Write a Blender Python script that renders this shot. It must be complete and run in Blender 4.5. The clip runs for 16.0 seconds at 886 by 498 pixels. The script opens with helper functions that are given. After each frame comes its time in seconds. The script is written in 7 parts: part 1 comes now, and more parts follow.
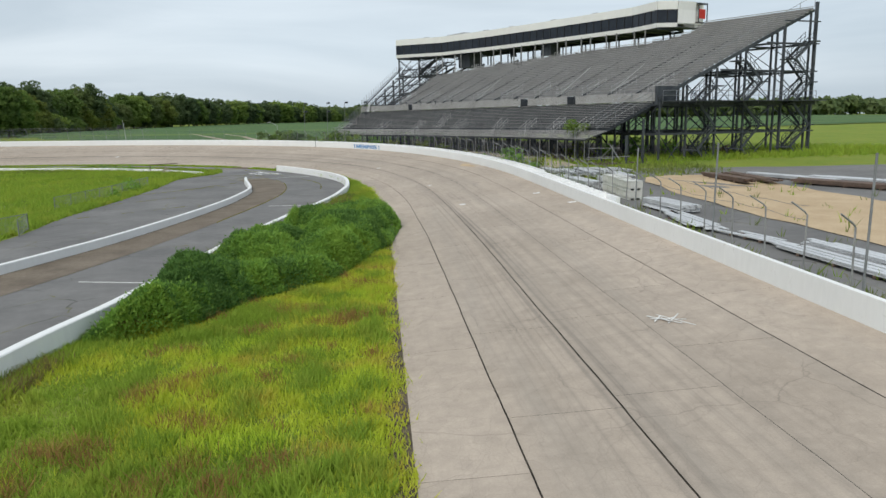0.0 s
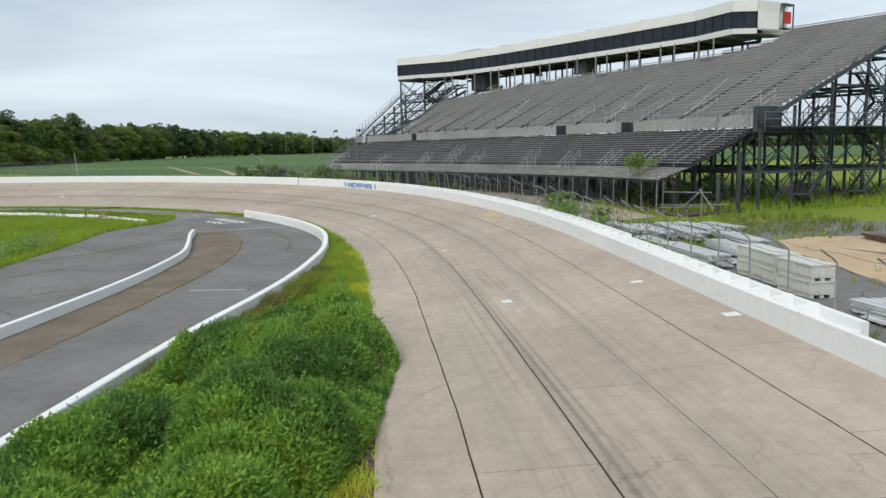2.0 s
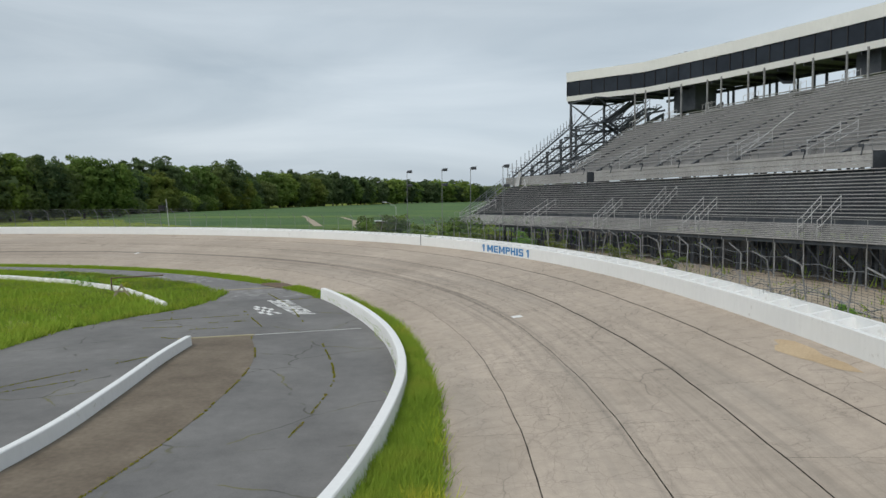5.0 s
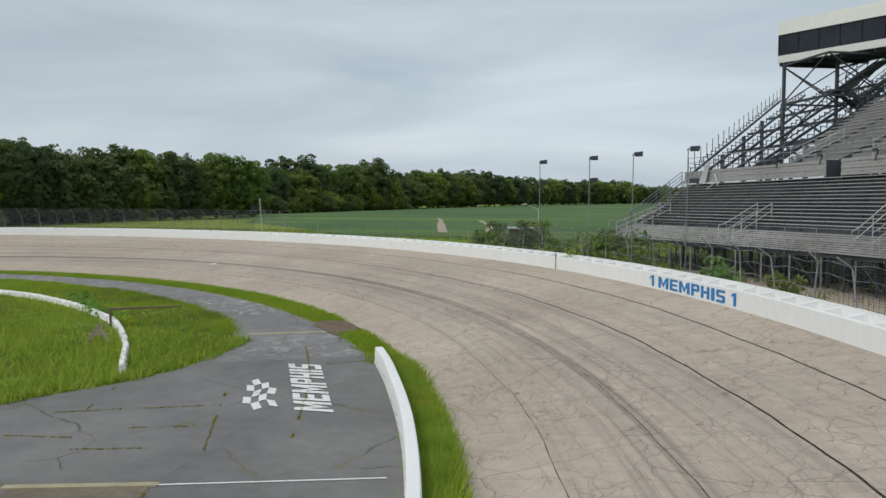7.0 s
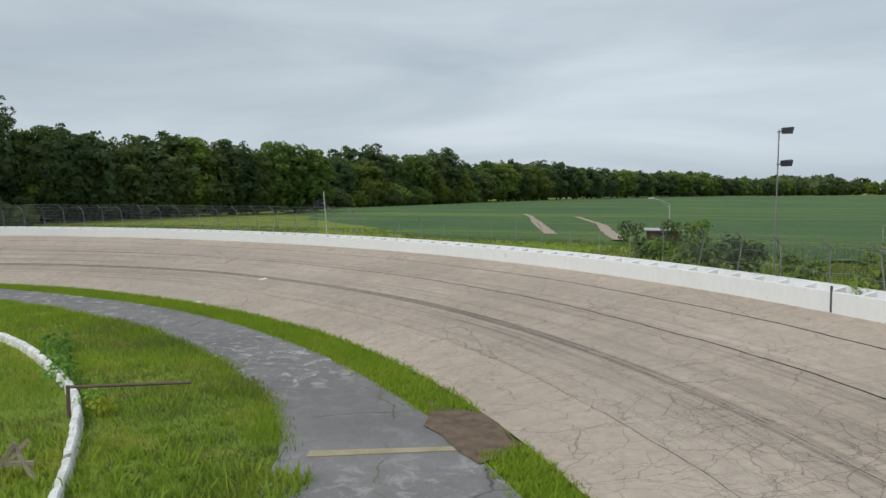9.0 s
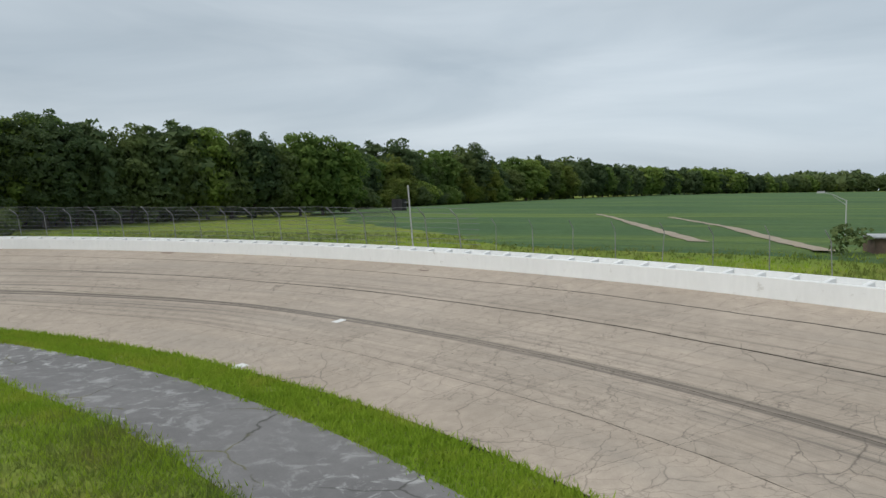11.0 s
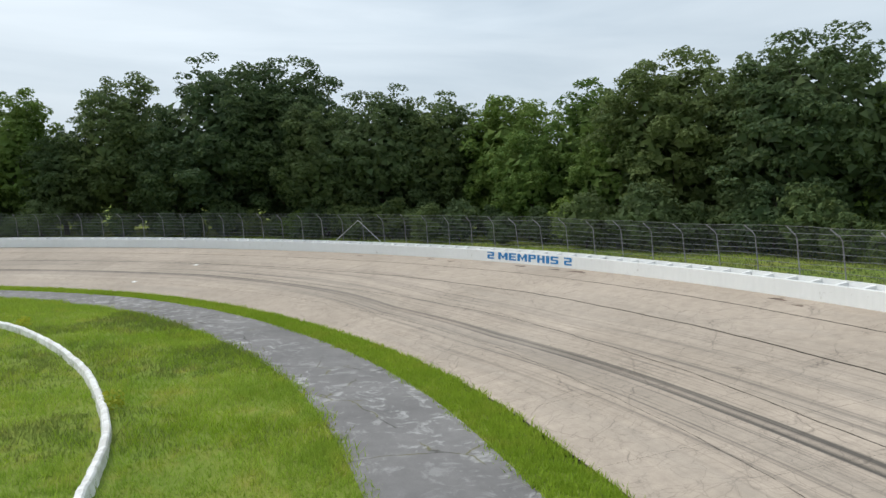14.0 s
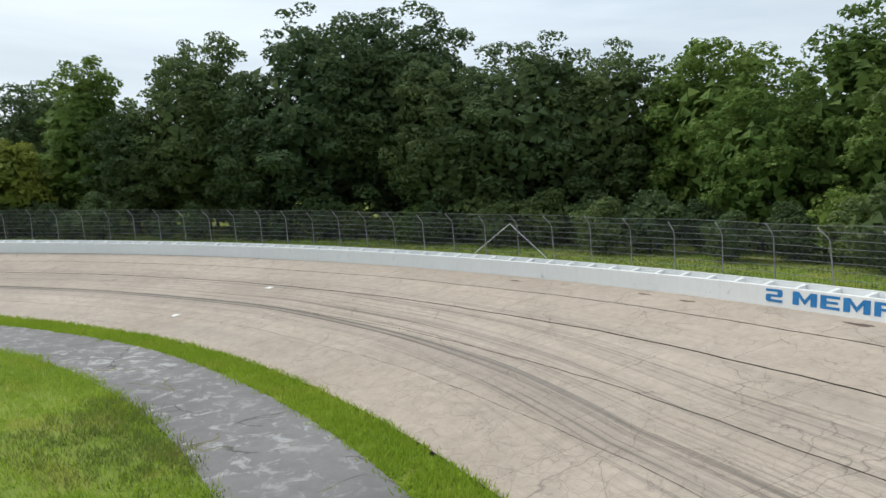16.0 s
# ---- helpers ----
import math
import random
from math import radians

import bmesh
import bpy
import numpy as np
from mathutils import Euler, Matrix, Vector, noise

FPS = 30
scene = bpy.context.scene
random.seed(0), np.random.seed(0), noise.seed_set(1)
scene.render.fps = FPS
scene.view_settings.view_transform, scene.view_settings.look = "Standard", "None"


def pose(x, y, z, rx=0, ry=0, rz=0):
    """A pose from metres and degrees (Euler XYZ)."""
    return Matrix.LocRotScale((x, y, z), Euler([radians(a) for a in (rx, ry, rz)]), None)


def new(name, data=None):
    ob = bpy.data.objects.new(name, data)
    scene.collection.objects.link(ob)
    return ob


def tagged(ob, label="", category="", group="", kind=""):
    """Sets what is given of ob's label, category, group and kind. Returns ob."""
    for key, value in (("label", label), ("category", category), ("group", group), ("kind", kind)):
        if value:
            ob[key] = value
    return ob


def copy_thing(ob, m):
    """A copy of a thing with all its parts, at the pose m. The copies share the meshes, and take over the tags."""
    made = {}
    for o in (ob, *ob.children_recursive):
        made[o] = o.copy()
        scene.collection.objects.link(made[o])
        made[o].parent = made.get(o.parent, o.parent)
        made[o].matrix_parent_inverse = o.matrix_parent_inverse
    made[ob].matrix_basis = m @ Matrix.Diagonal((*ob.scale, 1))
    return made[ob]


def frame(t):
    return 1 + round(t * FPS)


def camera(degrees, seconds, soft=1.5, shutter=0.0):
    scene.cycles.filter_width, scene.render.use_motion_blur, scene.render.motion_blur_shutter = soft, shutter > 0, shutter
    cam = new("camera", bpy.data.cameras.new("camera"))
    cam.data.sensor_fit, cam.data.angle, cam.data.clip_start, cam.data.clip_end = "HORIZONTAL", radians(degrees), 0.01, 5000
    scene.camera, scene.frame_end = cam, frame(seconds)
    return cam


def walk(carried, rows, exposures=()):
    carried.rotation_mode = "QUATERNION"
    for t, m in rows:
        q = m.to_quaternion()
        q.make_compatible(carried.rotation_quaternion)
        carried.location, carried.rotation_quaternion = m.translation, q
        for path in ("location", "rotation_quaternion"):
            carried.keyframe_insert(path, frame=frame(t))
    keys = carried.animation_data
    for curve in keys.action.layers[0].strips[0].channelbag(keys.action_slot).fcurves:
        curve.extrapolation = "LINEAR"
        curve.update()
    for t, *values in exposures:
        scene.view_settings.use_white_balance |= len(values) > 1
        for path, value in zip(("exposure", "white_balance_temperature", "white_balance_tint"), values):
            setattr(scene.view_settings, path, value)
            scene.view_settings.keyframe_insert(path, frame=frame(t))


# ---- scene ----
cam = camera(62.8, 16.0, soft=1.5)
ROWS = [
    (0.0, 0.00, -0.00, 6.43, 79.88, 0.82, -5.61),
    (0.5, 0.32, 5.37, 6.44, 79.93, 1.08, -5.32),
    (1.0, 0.47, 10.70, 6.47, 79.95, 1.07, -5.34),
    (1.5, 0.70, 16.01, 6.62, 79.97, 1.02, -5.42),
    (1.7, 0.83, 18.12, 6.61, 80.70, 0.97, -5.41),
    (1.9, 0.96, 20.23, 6.60, 82.22, 0.92, -5.40),
    (2.0, 1.02, 21.29, 6.59, 82.27, 0.89, -5.40),
    (2.2, 1.22, 23.45, 6.59, 82.36, 0.87, -5.36),
    (2.3, 1.32, 24.53, 6.59, 82.78, 0.86, -5.33),
    (2.4, 1.42, 25.61, 6.59, 83.67, 0.85, -5.31),
    (2.5, 1.52, 26.69, 6.59, 84.77, 0.84, -5.29),
    (2.7, 1.73, 28.71, 6.53, 85.95, 0.76, -5.22),
    (3.0, 2.05, 31.75, 6.43, 85.91, 0.64, -5.11),
    (3.5, 2.37, 36.68, 6.46, 85.84, 0.56, -5.06),
    (3.8, 2.30, 39.43, 6.41, 86.01, 0.66, -5.09),
    (3.9, 2.27, 40.35, 6.39, 86.06, 0.69, -3.80),
    (4.0, 2.25, 41.27, 6.37, 86.12, 0.72, 0.81),
    (4.2, 2.17, 43.35, 6.38, 86.14, 0.68, 1.85),
    (6.3, 1.31, 65.18, 6.47, 86.36, 0.30, 19.85),
    (6.5, 1.23, 67.26, 6.48, 86.38, 0.26, 20.12),
    (7.0, -0.08, 72.00, 6.56, 86.36, 0.12, 19.92),
    (7.1, -0.40, 72.86, 6.58, 86.33, 0.15, 20.30),
    (7.2, -0.71, 73.73, 6.60, 86.29, 0.19, 23.50),
    (7.3, -1.03, 74.59, 6.62, 86.26, 0.22, 24.60),
    (7.5, -1.66, 76.32, 6.66, 86.19, 0.29, 24.88),
    (8.0, -4.04, 80.33, 6.69, 85.98, 0.33, 24.84),
    (8.5, -7.01, 83.95, 6.77, 85.80, 0.13, 24.92),
    (8.7, -8.45, 85.27, 6.74, 85.80, 0.17, 24.60),
    (11.0, -24.96, 100.47, 6.45, 85.79, 0.67, 24.92),
    (11.5, -29.56, 104.03, 6.42, 85.79, 0.90, 28.99),
    (11.6, -30.55, 104.69, 6.44, 85.91, 0.88, 33.00),
    (11.8, -32.52, 106.02, 6.47, 86.16, 0.85, 35.00),
    (11.9, -33.51, 106.68, 6.49, 86.28, 0.84, 43.30),
    (12.0, -34.50, 107.34, 6.51, 86.40, 0.82, 54.54),
    (12.1, -35.34, 108.17, 6.55, 86.43, 0.69, 57.10),
    (12.2, -36.19, 108.99, 6.60, 86.46, 0.56, 57.70),
    (12.3, -37.03, 109.82, 6.64, 86.50, 0.43, 65.20),
    (12.4, -37.88, 110.64, 6.69, 86.53, 0.30, 75.30),
    (12.5, -38.72, 111.47, 6.73, 86.56, 0.17, 76.57),
    (13.0, -43.29, 114.30, 6.96, 86.41, 0.29, 76.69),
    (13.2, -45.31, 115.04, 7.02, 86.38, 0.31, 76.65),
    (13.3, -46.31, 115.42, 7.05, 86.36, 0.31, 78.30),
    (13.4, -47.32, 115.79, 7.08, 86.35, 0.32, 83.40),
    (13.5, -48.33, 116.16, 7.11, 86.33, 0.33, 84.13),
    (14.0, -53.52, 116.95, 7.21, 86.13, 0.43, 85.52),
    (14.1, -54.63, 117.06, 7.23, 86.10, 0.40, 91.80),
    (14.2, -55.73, 117.16, 7.24, 86.06, 0.37, 94.40),
    (14.5, -59.05, 117.48, 7.29, 85.96, 0.28, 94.82),
    (15.0, -64.91, 117.08, 7.41, 85.68, 0.27, 95.03),
    (15.5, -71.14, 115.68, 7.35, 85.56, 0.33, 94.80),
    (16.0, -77.43, 113.53, 7.32, 85.46, 0.41, 94.10),
]
walk(cam, [(t, pose(x, y, z, rx, ry, rz)) for t, x, y, z, rx, ry, rz in ROWS], [(0.0, 0.2), (1.5, 0.32), (2.2, 0.25), (3.2, 0.05), (6.5, 0.0), (11.3, 0.0), (12.6, 0.3), (14.5, 0.42), (16.0, 0.5)])

# ---- world, sun ----
SUN_EL, SUN_ROT = radians(48), radians(215)
world = bpy.data.worlds.new("sky")
scene.world = world
world.use_nodes = True
wt = world.node_tree
wt.nodes.clear()


def wn(kind, **kw):
    n = wt.nodes.new(kind)
    for k, v in kw.items():
        setattr(n, k, v)
    return n


w_out, w_bg = wn("ShaderNodeOutputWorld"), wn("ShaderNodeBackground")
w_sky = wn("ShaderNodeTexSky", sky_type="NISHITA", sun_disc=False, sun_elevation=SUN_EL, sun_rotation=SUN_ROT, air_density=1.0, dust_density=3.0)
w_co, w_map = wn("ShaderNodeTexCoord"), wn("ShaderNodeMapping")
w_map.inputs["Scale"].default_value = (1.3, 1.3, 7.5)
w_n1, w_n2 = wn("ShaderNodeTexNoise"), wn("ShaderNodeTexNoise")
w_n1.inputs["Scale"].default_value, w_n1.inputs["Detail"].default_value, w_n1.inputs["Roughness"].default_value = 1.5, 7, 0.52
w_n2.inputs["Scale"].default_value, w_n2.inputs["Detail"].default_value = 0.55, 3
w_n1.inputs["Distortion"].default_value = 0.5
w_r1, w_r2 = wn("ShaderNodeValToRGB"), wn("ShaderNodeValToRGB")
w_r1.color_ramp.elements[0].position, w_r1.color_ramp.elements[1].position = 0.3, 0.72
w_r1.color_ramp.elements[0].color, w_r1.color_ramp.elements[1].color = (0.43, 0.51, 0.58, 1), (0.635, 0.71, 0.77, 1)
w_r2.color_ramp.elements[0].position, w_r2.color_ramp.elements[1].position = 0.35, 0.7
w_r2.color_ramp.elements[0].color, w_r2.color_ramp.elements[1].color = (0.9, 0.9, 0.9, 1), (1.12, 1.12, 1.12, 1)
w_mul = wn("ShaderNodeMix", data_type="RGBA", blend_type="MULTIPLY")
w_mul.inputs[0].default_value = 1.0
w_gain = wn("ShaderNodeMix", data_type="RGBA", blend_type="MULTIPLY")
w_gain.inputs[0].default_value = 1.0
w_gain.inputs[7].default_value = (0.09, 0.09, 0.09, 1)
w_mix = wn("ShaderNodeMix", data_type="RGBA")
w_mix.inputs[0].default_value = 0.9
L = wt.links.new
L(w_co.outputs["Generated"], w_map.inputs["Vector"])
L(w_map.outputs[0], w_n1.inputs["Vector"]), L(w_map.outputs[0], w_n2.inputs["Vector"])
L(w_n1.outputs["Fac"], w_r1.inputs[0]), L(w_n2.outputs["Fac"], w_r2.inputs[0])
L(w_r1.outputs[0], w_mul.inputs[6]), L(w_r2.outputs[0], w_mul.inputs[7])
L(w_sky.outputs[0], w_gain.inputs[6])
L(w_gain.outputs[2], w_mix.inputs[6]), L(w_mul.outputs[2], w_mix.inputs[7])
L(w_mix.outputs[2], w_bg.inputs["Color"]), L(w_bg.outputs[0], w_out.inputs[0])
w_bg.inputs["Strength"].default_value = 1.05

sun_data = bpy.data.lights.new("sun", "SUN")
sun_data.energy, sun_data.angle, sun_data.color = 1.85, radians(25), (1.0, 0.96, 0.9)
sun = new("sun", sun_data)
sun.matrix_world = pose(0, 0, 60) @ Euler((radians(90) - SUN_EL, 0, math.pi - SUN_ROT)).to_matrix().to_4x4()


# ---- materials ----
class Mat:
    """Small wrapper to write node materials."""

    def __init__(self, name, rough=0.8, metal=0.0, spec=0.3):
        self.m = bpy.data.materials.new(name)
        self.m.use_nodes = True
        self.t = self.m.node_tree
        self.b = self.t.nodes["Principled BSDF"]
        self.b.inputs["Roughness"].default_value = rough
        self.b.inputs["Metallic"].default_value = metal
        self.b.inputs["Specular IOR Level"].default_value = spec

    def node(self, kind, **kw):
        n = self.t.nodes.new(kind)
        for k, v in kw.items():
            setattr(n, k, v)
        return n

    def link(self, a, b):
        self.t.links.new(a, b)

    def coords(self, scale=(1, 1, 1), uv=False):
        n = self.node("ShaderNodeUVMap") if uv else self.node("ShaderNodeNewGeometry")
        mp = self.node("ShaderNodeMapping")
        mp.inputs["Scale"].default_value = scale
        self.link(n.outputs["UV" if uv else "Position"], mp.inputs["Vector"])
        return mp.outputs[0]

    def noise(self, vec, scale, detail=4, rough=0.55, dist=0.0):
        n = self.node("ShaderNodeTexNoise")
        n.inputs["Scale"].default_value, n.inputs["Detail"].default_value = scale, detail
        n.inputs["Roughness"].default_value, n.inputs["Distortion"].default_value = rough, dist
        self.link(vec, n.inputs["Vector"])
        return n.outputs["Fac"]

    def ramp(self, fac, *stops):
        n = self.node("ShaderNodeValToRGB")
        e = n.color_ramp.elements
        while len(e) < len(stops):
            e.new(0.5)
        for el, (p, c) in zip(e, stops):
            el.position, el.color = p, ((c, c, c, 1) if isinstance(c, (int, float)) else (*c, 1))
        self.link(fac, n.inputs[0])
        return n.outputs[0]

    def mix(self, fac, a, b, mode="MIX"):
        n = self.node("ShaderNodeMix", data_type="RGBA", blend_type=mode)
        for sock, v in ((n.inputs[0], fac), (n.inputs[6], a), (n.inputs[7], b)):
            if isinstance(v, (int, float)):
                sock.default_value = v if sock == n.inputs[0] else (v, v, v, 1)
            elif isinstance(v, tuple):
                sock.default_value = (*v, 1)
            else:
                self.link(v, sock)
        return n.outputs[2]

    def math(self, op, a, b=0.0):
        n = self.node("ShaderNodeMath", operation=op)
        for sock, v in zip(n.inputs, (a, b)):
            if isinstance(v, (int, float)):
                sock.default_value = v
            else:
                self.link(v, sock)
        return n.outputs[0]

    def color(self, c):
        if isinstance(c, tuple):
            self.b.inputs["Base Color"].default_value = (*c, 1)
        else:
            self.link(c, self.b.inputs["Base Color"])
        return self

    def bump(self, h, strength=0.4, dist=0.02):
        n = self.node("ShaderNodeBump")
        n.inputs["Strength"].default_value, n.inputs["Distance"].default_value = strength, dist
        self.link(h, n.inputs["Height"])
        self.link(n.outputs[0], self.b.inputs["Normal"])
        return self

    def leafy(self, col, share=0.4):
        """Lets light through, as thin leaves do."""
        tr, mx = self.node("ShaderNodeBsdfTranslucent"), self.node("ShaderNodeMixShader")
        mx.inputs[0].default_value = share
        self.link(col, tr.inputs["Color"])
        out = self.t.nodes["Material Output"]
        self.link(self.b.outputs[0], mx.inputs[1])
        self.link(tr.outputs[0], mx.inputs[2])
        self.link(mx.outputs[0], out.inputs["Surface"])
        return self

    def random(self):
        return self.node("ShaderNodeObjectInfo").outputs["Random"]

    def island(self):
        return self.node("ShaderNodeNewGeometry").outputs["Random Per Island"]


def mottled(name, a, b, scale=1.0, rough=0.8, metal=0.0, fine=14.0, bump=0.25, spec=0.3, uv=False):
    k = Mat(name, rough, metal, spec)
    v = k.coords(uv=uv)
    big = k.noise(v, scale, 5, 0.6)
    small = k.noise(v, scale * fine, 4, 0.6)
    c = k.mix(k.ramp(big, (0.3, 0), (0.7, 1)), a, b)
    c = k.mix(0.45, c, k.ramp(small, (0.25, 0.55), (0.75, 1.3)), "MULTIPLY")
    k.color(c)
    k.bump(small, bump, 0.02)
    return k


def concrete_material():
    k = Mat("track_concrete", 0.85, spec=0.25)
    uv = k.coords(uv=True)
    pos = k.coords()
    base = k.mix(k.ramp(k.noise(pos, 0.12, 5, 0.6), (0.3, 0), (0.7, 1)), (0.37, 0.31, 0.25), (0.462, 0.39, 0.32))
    base = k.mix(0.45, base, k.ramp(k.noise(pos, 1.9, 7, 0.7), (0.25, 0.62), (0.75, 1.3)), "MULTIPLY")
    base = k.mix(0.25, base, k.ramp(k.noise(pos, 30, 3, 0.6), (0.25, 0.6), (0.75, 1.3)), "MULTIPLY")
    base = k.mix(0.12, base, k.ramp(k.random(), (0.0, 0.6), (1.0, 1.3)), "MULTIPLY")
    # rubber: long streaks that follow the lane, strongest in the middle of the groove
    sep = k.node("ShaderNodeSeparateXYZ")
    k.link(uv, sep.inputs[0])
    wander = k.noise(k.coords((0.018, 0.0, 1), uv=True), 1.0, 3, 0.5)
    off = k.math("ADD", sep.outputs[1], k.math("MULTIPLY", wander, 1.6))
    comb = k.node("ShaderNodeCombineXYZ")
    k.link(k.math("MULTIPLY", sep.outputs[0], 0.01), comb.inputs[0])
    k.link(off, comb.inputs[1])
    lines = k.ramp(k.noise(comb.outputs[0], 2.4, 4, 0.75), (0.52, 0), (0.62, 1))
    fine = k.ramp(k.noise(comb.outputs[0], 7.0, 3, 0.7), (0.55, 0), (0.64, 1))
    broad = k.ramp(k.noise(comb.outputs[0], 0.6, 3, 0.6), (0.4, 0.0), (0.66, 1))
    patch = k.ramp(k.noise(k.coords((0.02, 0.12, 1), uv=True), 1.0, 3, 0.5), (0.35, 0.2), (0.6, 1))
    band = k.ramp(k.math("DIVIDE", sep.outputs[1], 20.0), (0.16, 0.05), (0.4, 0.7), (0.6, 1), (0.7, 0.9), (0.86, 0.12))
    lines = k.math("MAXIMUM", lines, k.math("MULTIPLY", fine, 0.7))
    late = k.ramp(k.math("DIVIDE", sep.outputs[0], 400.0), (0.26, 0.3), (0.45, 0.5), (0.62, 1))
    turn = k.math("MULTIPLY", band, late)
    base = k.mix(k.math("MULTIPLY", broad, k.math("MULTIPLY", band, 0.4)), base, (0.2, 0.18, 0.155))
    base = k.mix(k.math("MULTIPLY", k.math("MULTIPLY", lines, patch), k.math("MULTIPLY", turn, 0.85)), base, (0.085, 0.078, 0.07))
    # the main groove: a dark double line
    groove = k.ramp(k.math("DIVIDE", k.math("ADD", sep.outputs[1], k.math("MULTIPLY", wander, 0.8)), 20.0), (0.632, 0), (0.64, 1), (0.648, 0.3), (0.655, 0.35), (0.663, 1), (0.668, 0))
    worn = k.ramp(k.noise(k.coords((0.035, 0.0, 1), uv=True), 1.0, 3, 0.6), (0.38, 0.4), (0.52, 1))
    base = k.mix(k.math("MULTIPLY", k.math("MULTIPLY", groove, worn), k.math("MULTIPLY", k.ramp(k.math("DIVIDE", sep.outputs[0], 400.0), (0.36, 0.2), (0.46, 0.75), (0.68, 1)), 0.95)), base, (0.05, 0.047, 0.043))
    # cracks
    warp = k.node("ShaderNodeMix", data_type="VECTOR")
    warp.inputs[0].default_value = 0.22
    nz = k.node("ShaderNodeTexNoise")
    nz.inputs["Scale"].default_value, nz.inputs["Detail"].default_value = 0.9, 4
    k.link(pos, nz.inputs["Vector"])
    addv = k.node("ShaderNodeVectorMath", operation="MULTIPLY_ADD")
    addv.inputs[1].default_value = (0.85, 0.85, 0.85)
    k.link(nz.outputs["Color"], addv.inputs[0])
    k.link(pos, addv.inputs[2])
    crack = None
    for sc, wd, lo in ((0.42, 0.007, 0.5), (0.2, 0.005, 0.45)):
        vo = k.node("ShaderNodeTexVoronoi", feature="DISTANCE_TO_EDGE")
        vo.inputs["Scale"].default_value = sc
        k.link(addv.outputs[0], vo.inputs["Vector"])
        line = k.ramp(vo.outputs["Distance"], (0.0, 1), (wd, 0))
        some = k.ramp(k.noise(pos, 0.13 if sc > 0.3 else 0.21, 3, 0.6), (lo, 0), (lo + 0.08, 1))
        line = k.math("MULTIPLY", line, some)
        crack = line if crack is None else k.math("MAXIMUM", crack, line)
    # finer cracks: short ones across the lane and a close network towards the inner edge
    uvw = k.node("ShaderNodeVectorMath", operation="MULTIPLY_ADD")
    uvw.inputs[1].default_value = (1.1, 1.1, 1.1)
    k.link(nz.outputs["Color"], uvw.inputs[0])
    k.link(uv, uvw.inputs[2])
    inner = k.ramp(k.math("DIVIDE", sep.outputs[1], 20.0), (0.3, 0.35), (0.62, 1.0))
    for scale, wd, lo, sc in (((0.62, 0.24, 1.0), 0.01, 0.41, 0.17), ((1.05, 0.8, 1.0), 0.014, 0.44, 0.1), ((0.12, 0.5, 1.0), 0.008, 0.45, 0.23), ((0.3, 0.62, 1.0), 0.009, 0.42, 0.14)):
        mp = k.node("ShaderNodeMapping")
        mp.inputs["Scale"].default_value = scale
        k.link(uvw.outputs[0], mp.inputs["Vector"])
        vo = k.node("ShaderNodeTexVoronoi", feature="DISTANCE_TO_EDGE")
        vo.inputs["Scale"].default_value = 1.0
        k.link(mp.outputs[0], vo.inputs["Vector"])
        line = k.ramp(vo.outputs["Distance"], (0.0, 1), (wd, 0))
        some = k.ramp(k.noise(pos, sc, 4, 0.65), (lo, 0), (lo + 0.07, 1))
        weight = k.ramp(k.math("DIVIDE", sep.outputs[0], 400.0), (0.3, 0.45), (0.42, 1.0), (0.62, 0.6))
        if scale[1] > 0.7:
            some = k.math("MULTIPLY", some, inner)
        crack = k.math("MAXIMUM", crack, k.math("MULTIPLY", k.math("MULTIPLY", line, some), weight))
    crack = k.math("MULTIPLY", crack, k.ramp(k.math("DIVIDE", sep.outputs[0], 400.0), (0.27, 0.4), (0.36, 0.62), (0.46, 0.85), (0.62, 0.7)))
    base = k.mix(k.math("MULTIPLY", crack, 0.8), base, (0.06, 0.052, 0.045))
    # blotches of grey wear
    base = k.mix(k.math("MULTIPLY", k.ramp(k.noise(k.coords((0.05, 0.35, 1), uv=True), 1.0, 5, 0.65), (0.5, 0), (0.72, 1)), 0.3), base, (0.27, 0.25, 0.22))
    k.color(base)
    k.bump(k.noise(pos, 18, 4, 0.7), 0.25, 0.01)
    return k.m


def grass_material(name, a, b, c, rough=0.9, leafy=True):
    """Colour by place at two scales, lighter and darker from blade to blade."""
    k = Mat(name, rough, spec=0.1)
    pos = k.coords()
    col = k.mix(k.ramp(k.noise(pos, 0.16, 5, 0.6), (0.35, 0), (0.65, 1)), a, b)
    col = k.mix(k.ramp(k.noise(pos, 0.5, 5, 0.65), (0.5, 0), (0.72, 1)), col, c)
    col = k.mix(0.4, col, k.ramp(k.noise(pos, 3.5, 5, 0.7), (0.25, 0.6), (0.75, 1.4)), "MULTIPLY")
    if leafy:
        col = k.mix(0.22, col, k.ramp(k.island(), (0, 0.6), (1, 1.4)), "MULTIPLY")
    k.color(col)
    if leafy:
        k.leafy(col, 0.45)
    else:
        k.bump(k.noise(pos, 9, 5, 0.75), 0.6, 0.08)
    return k.m


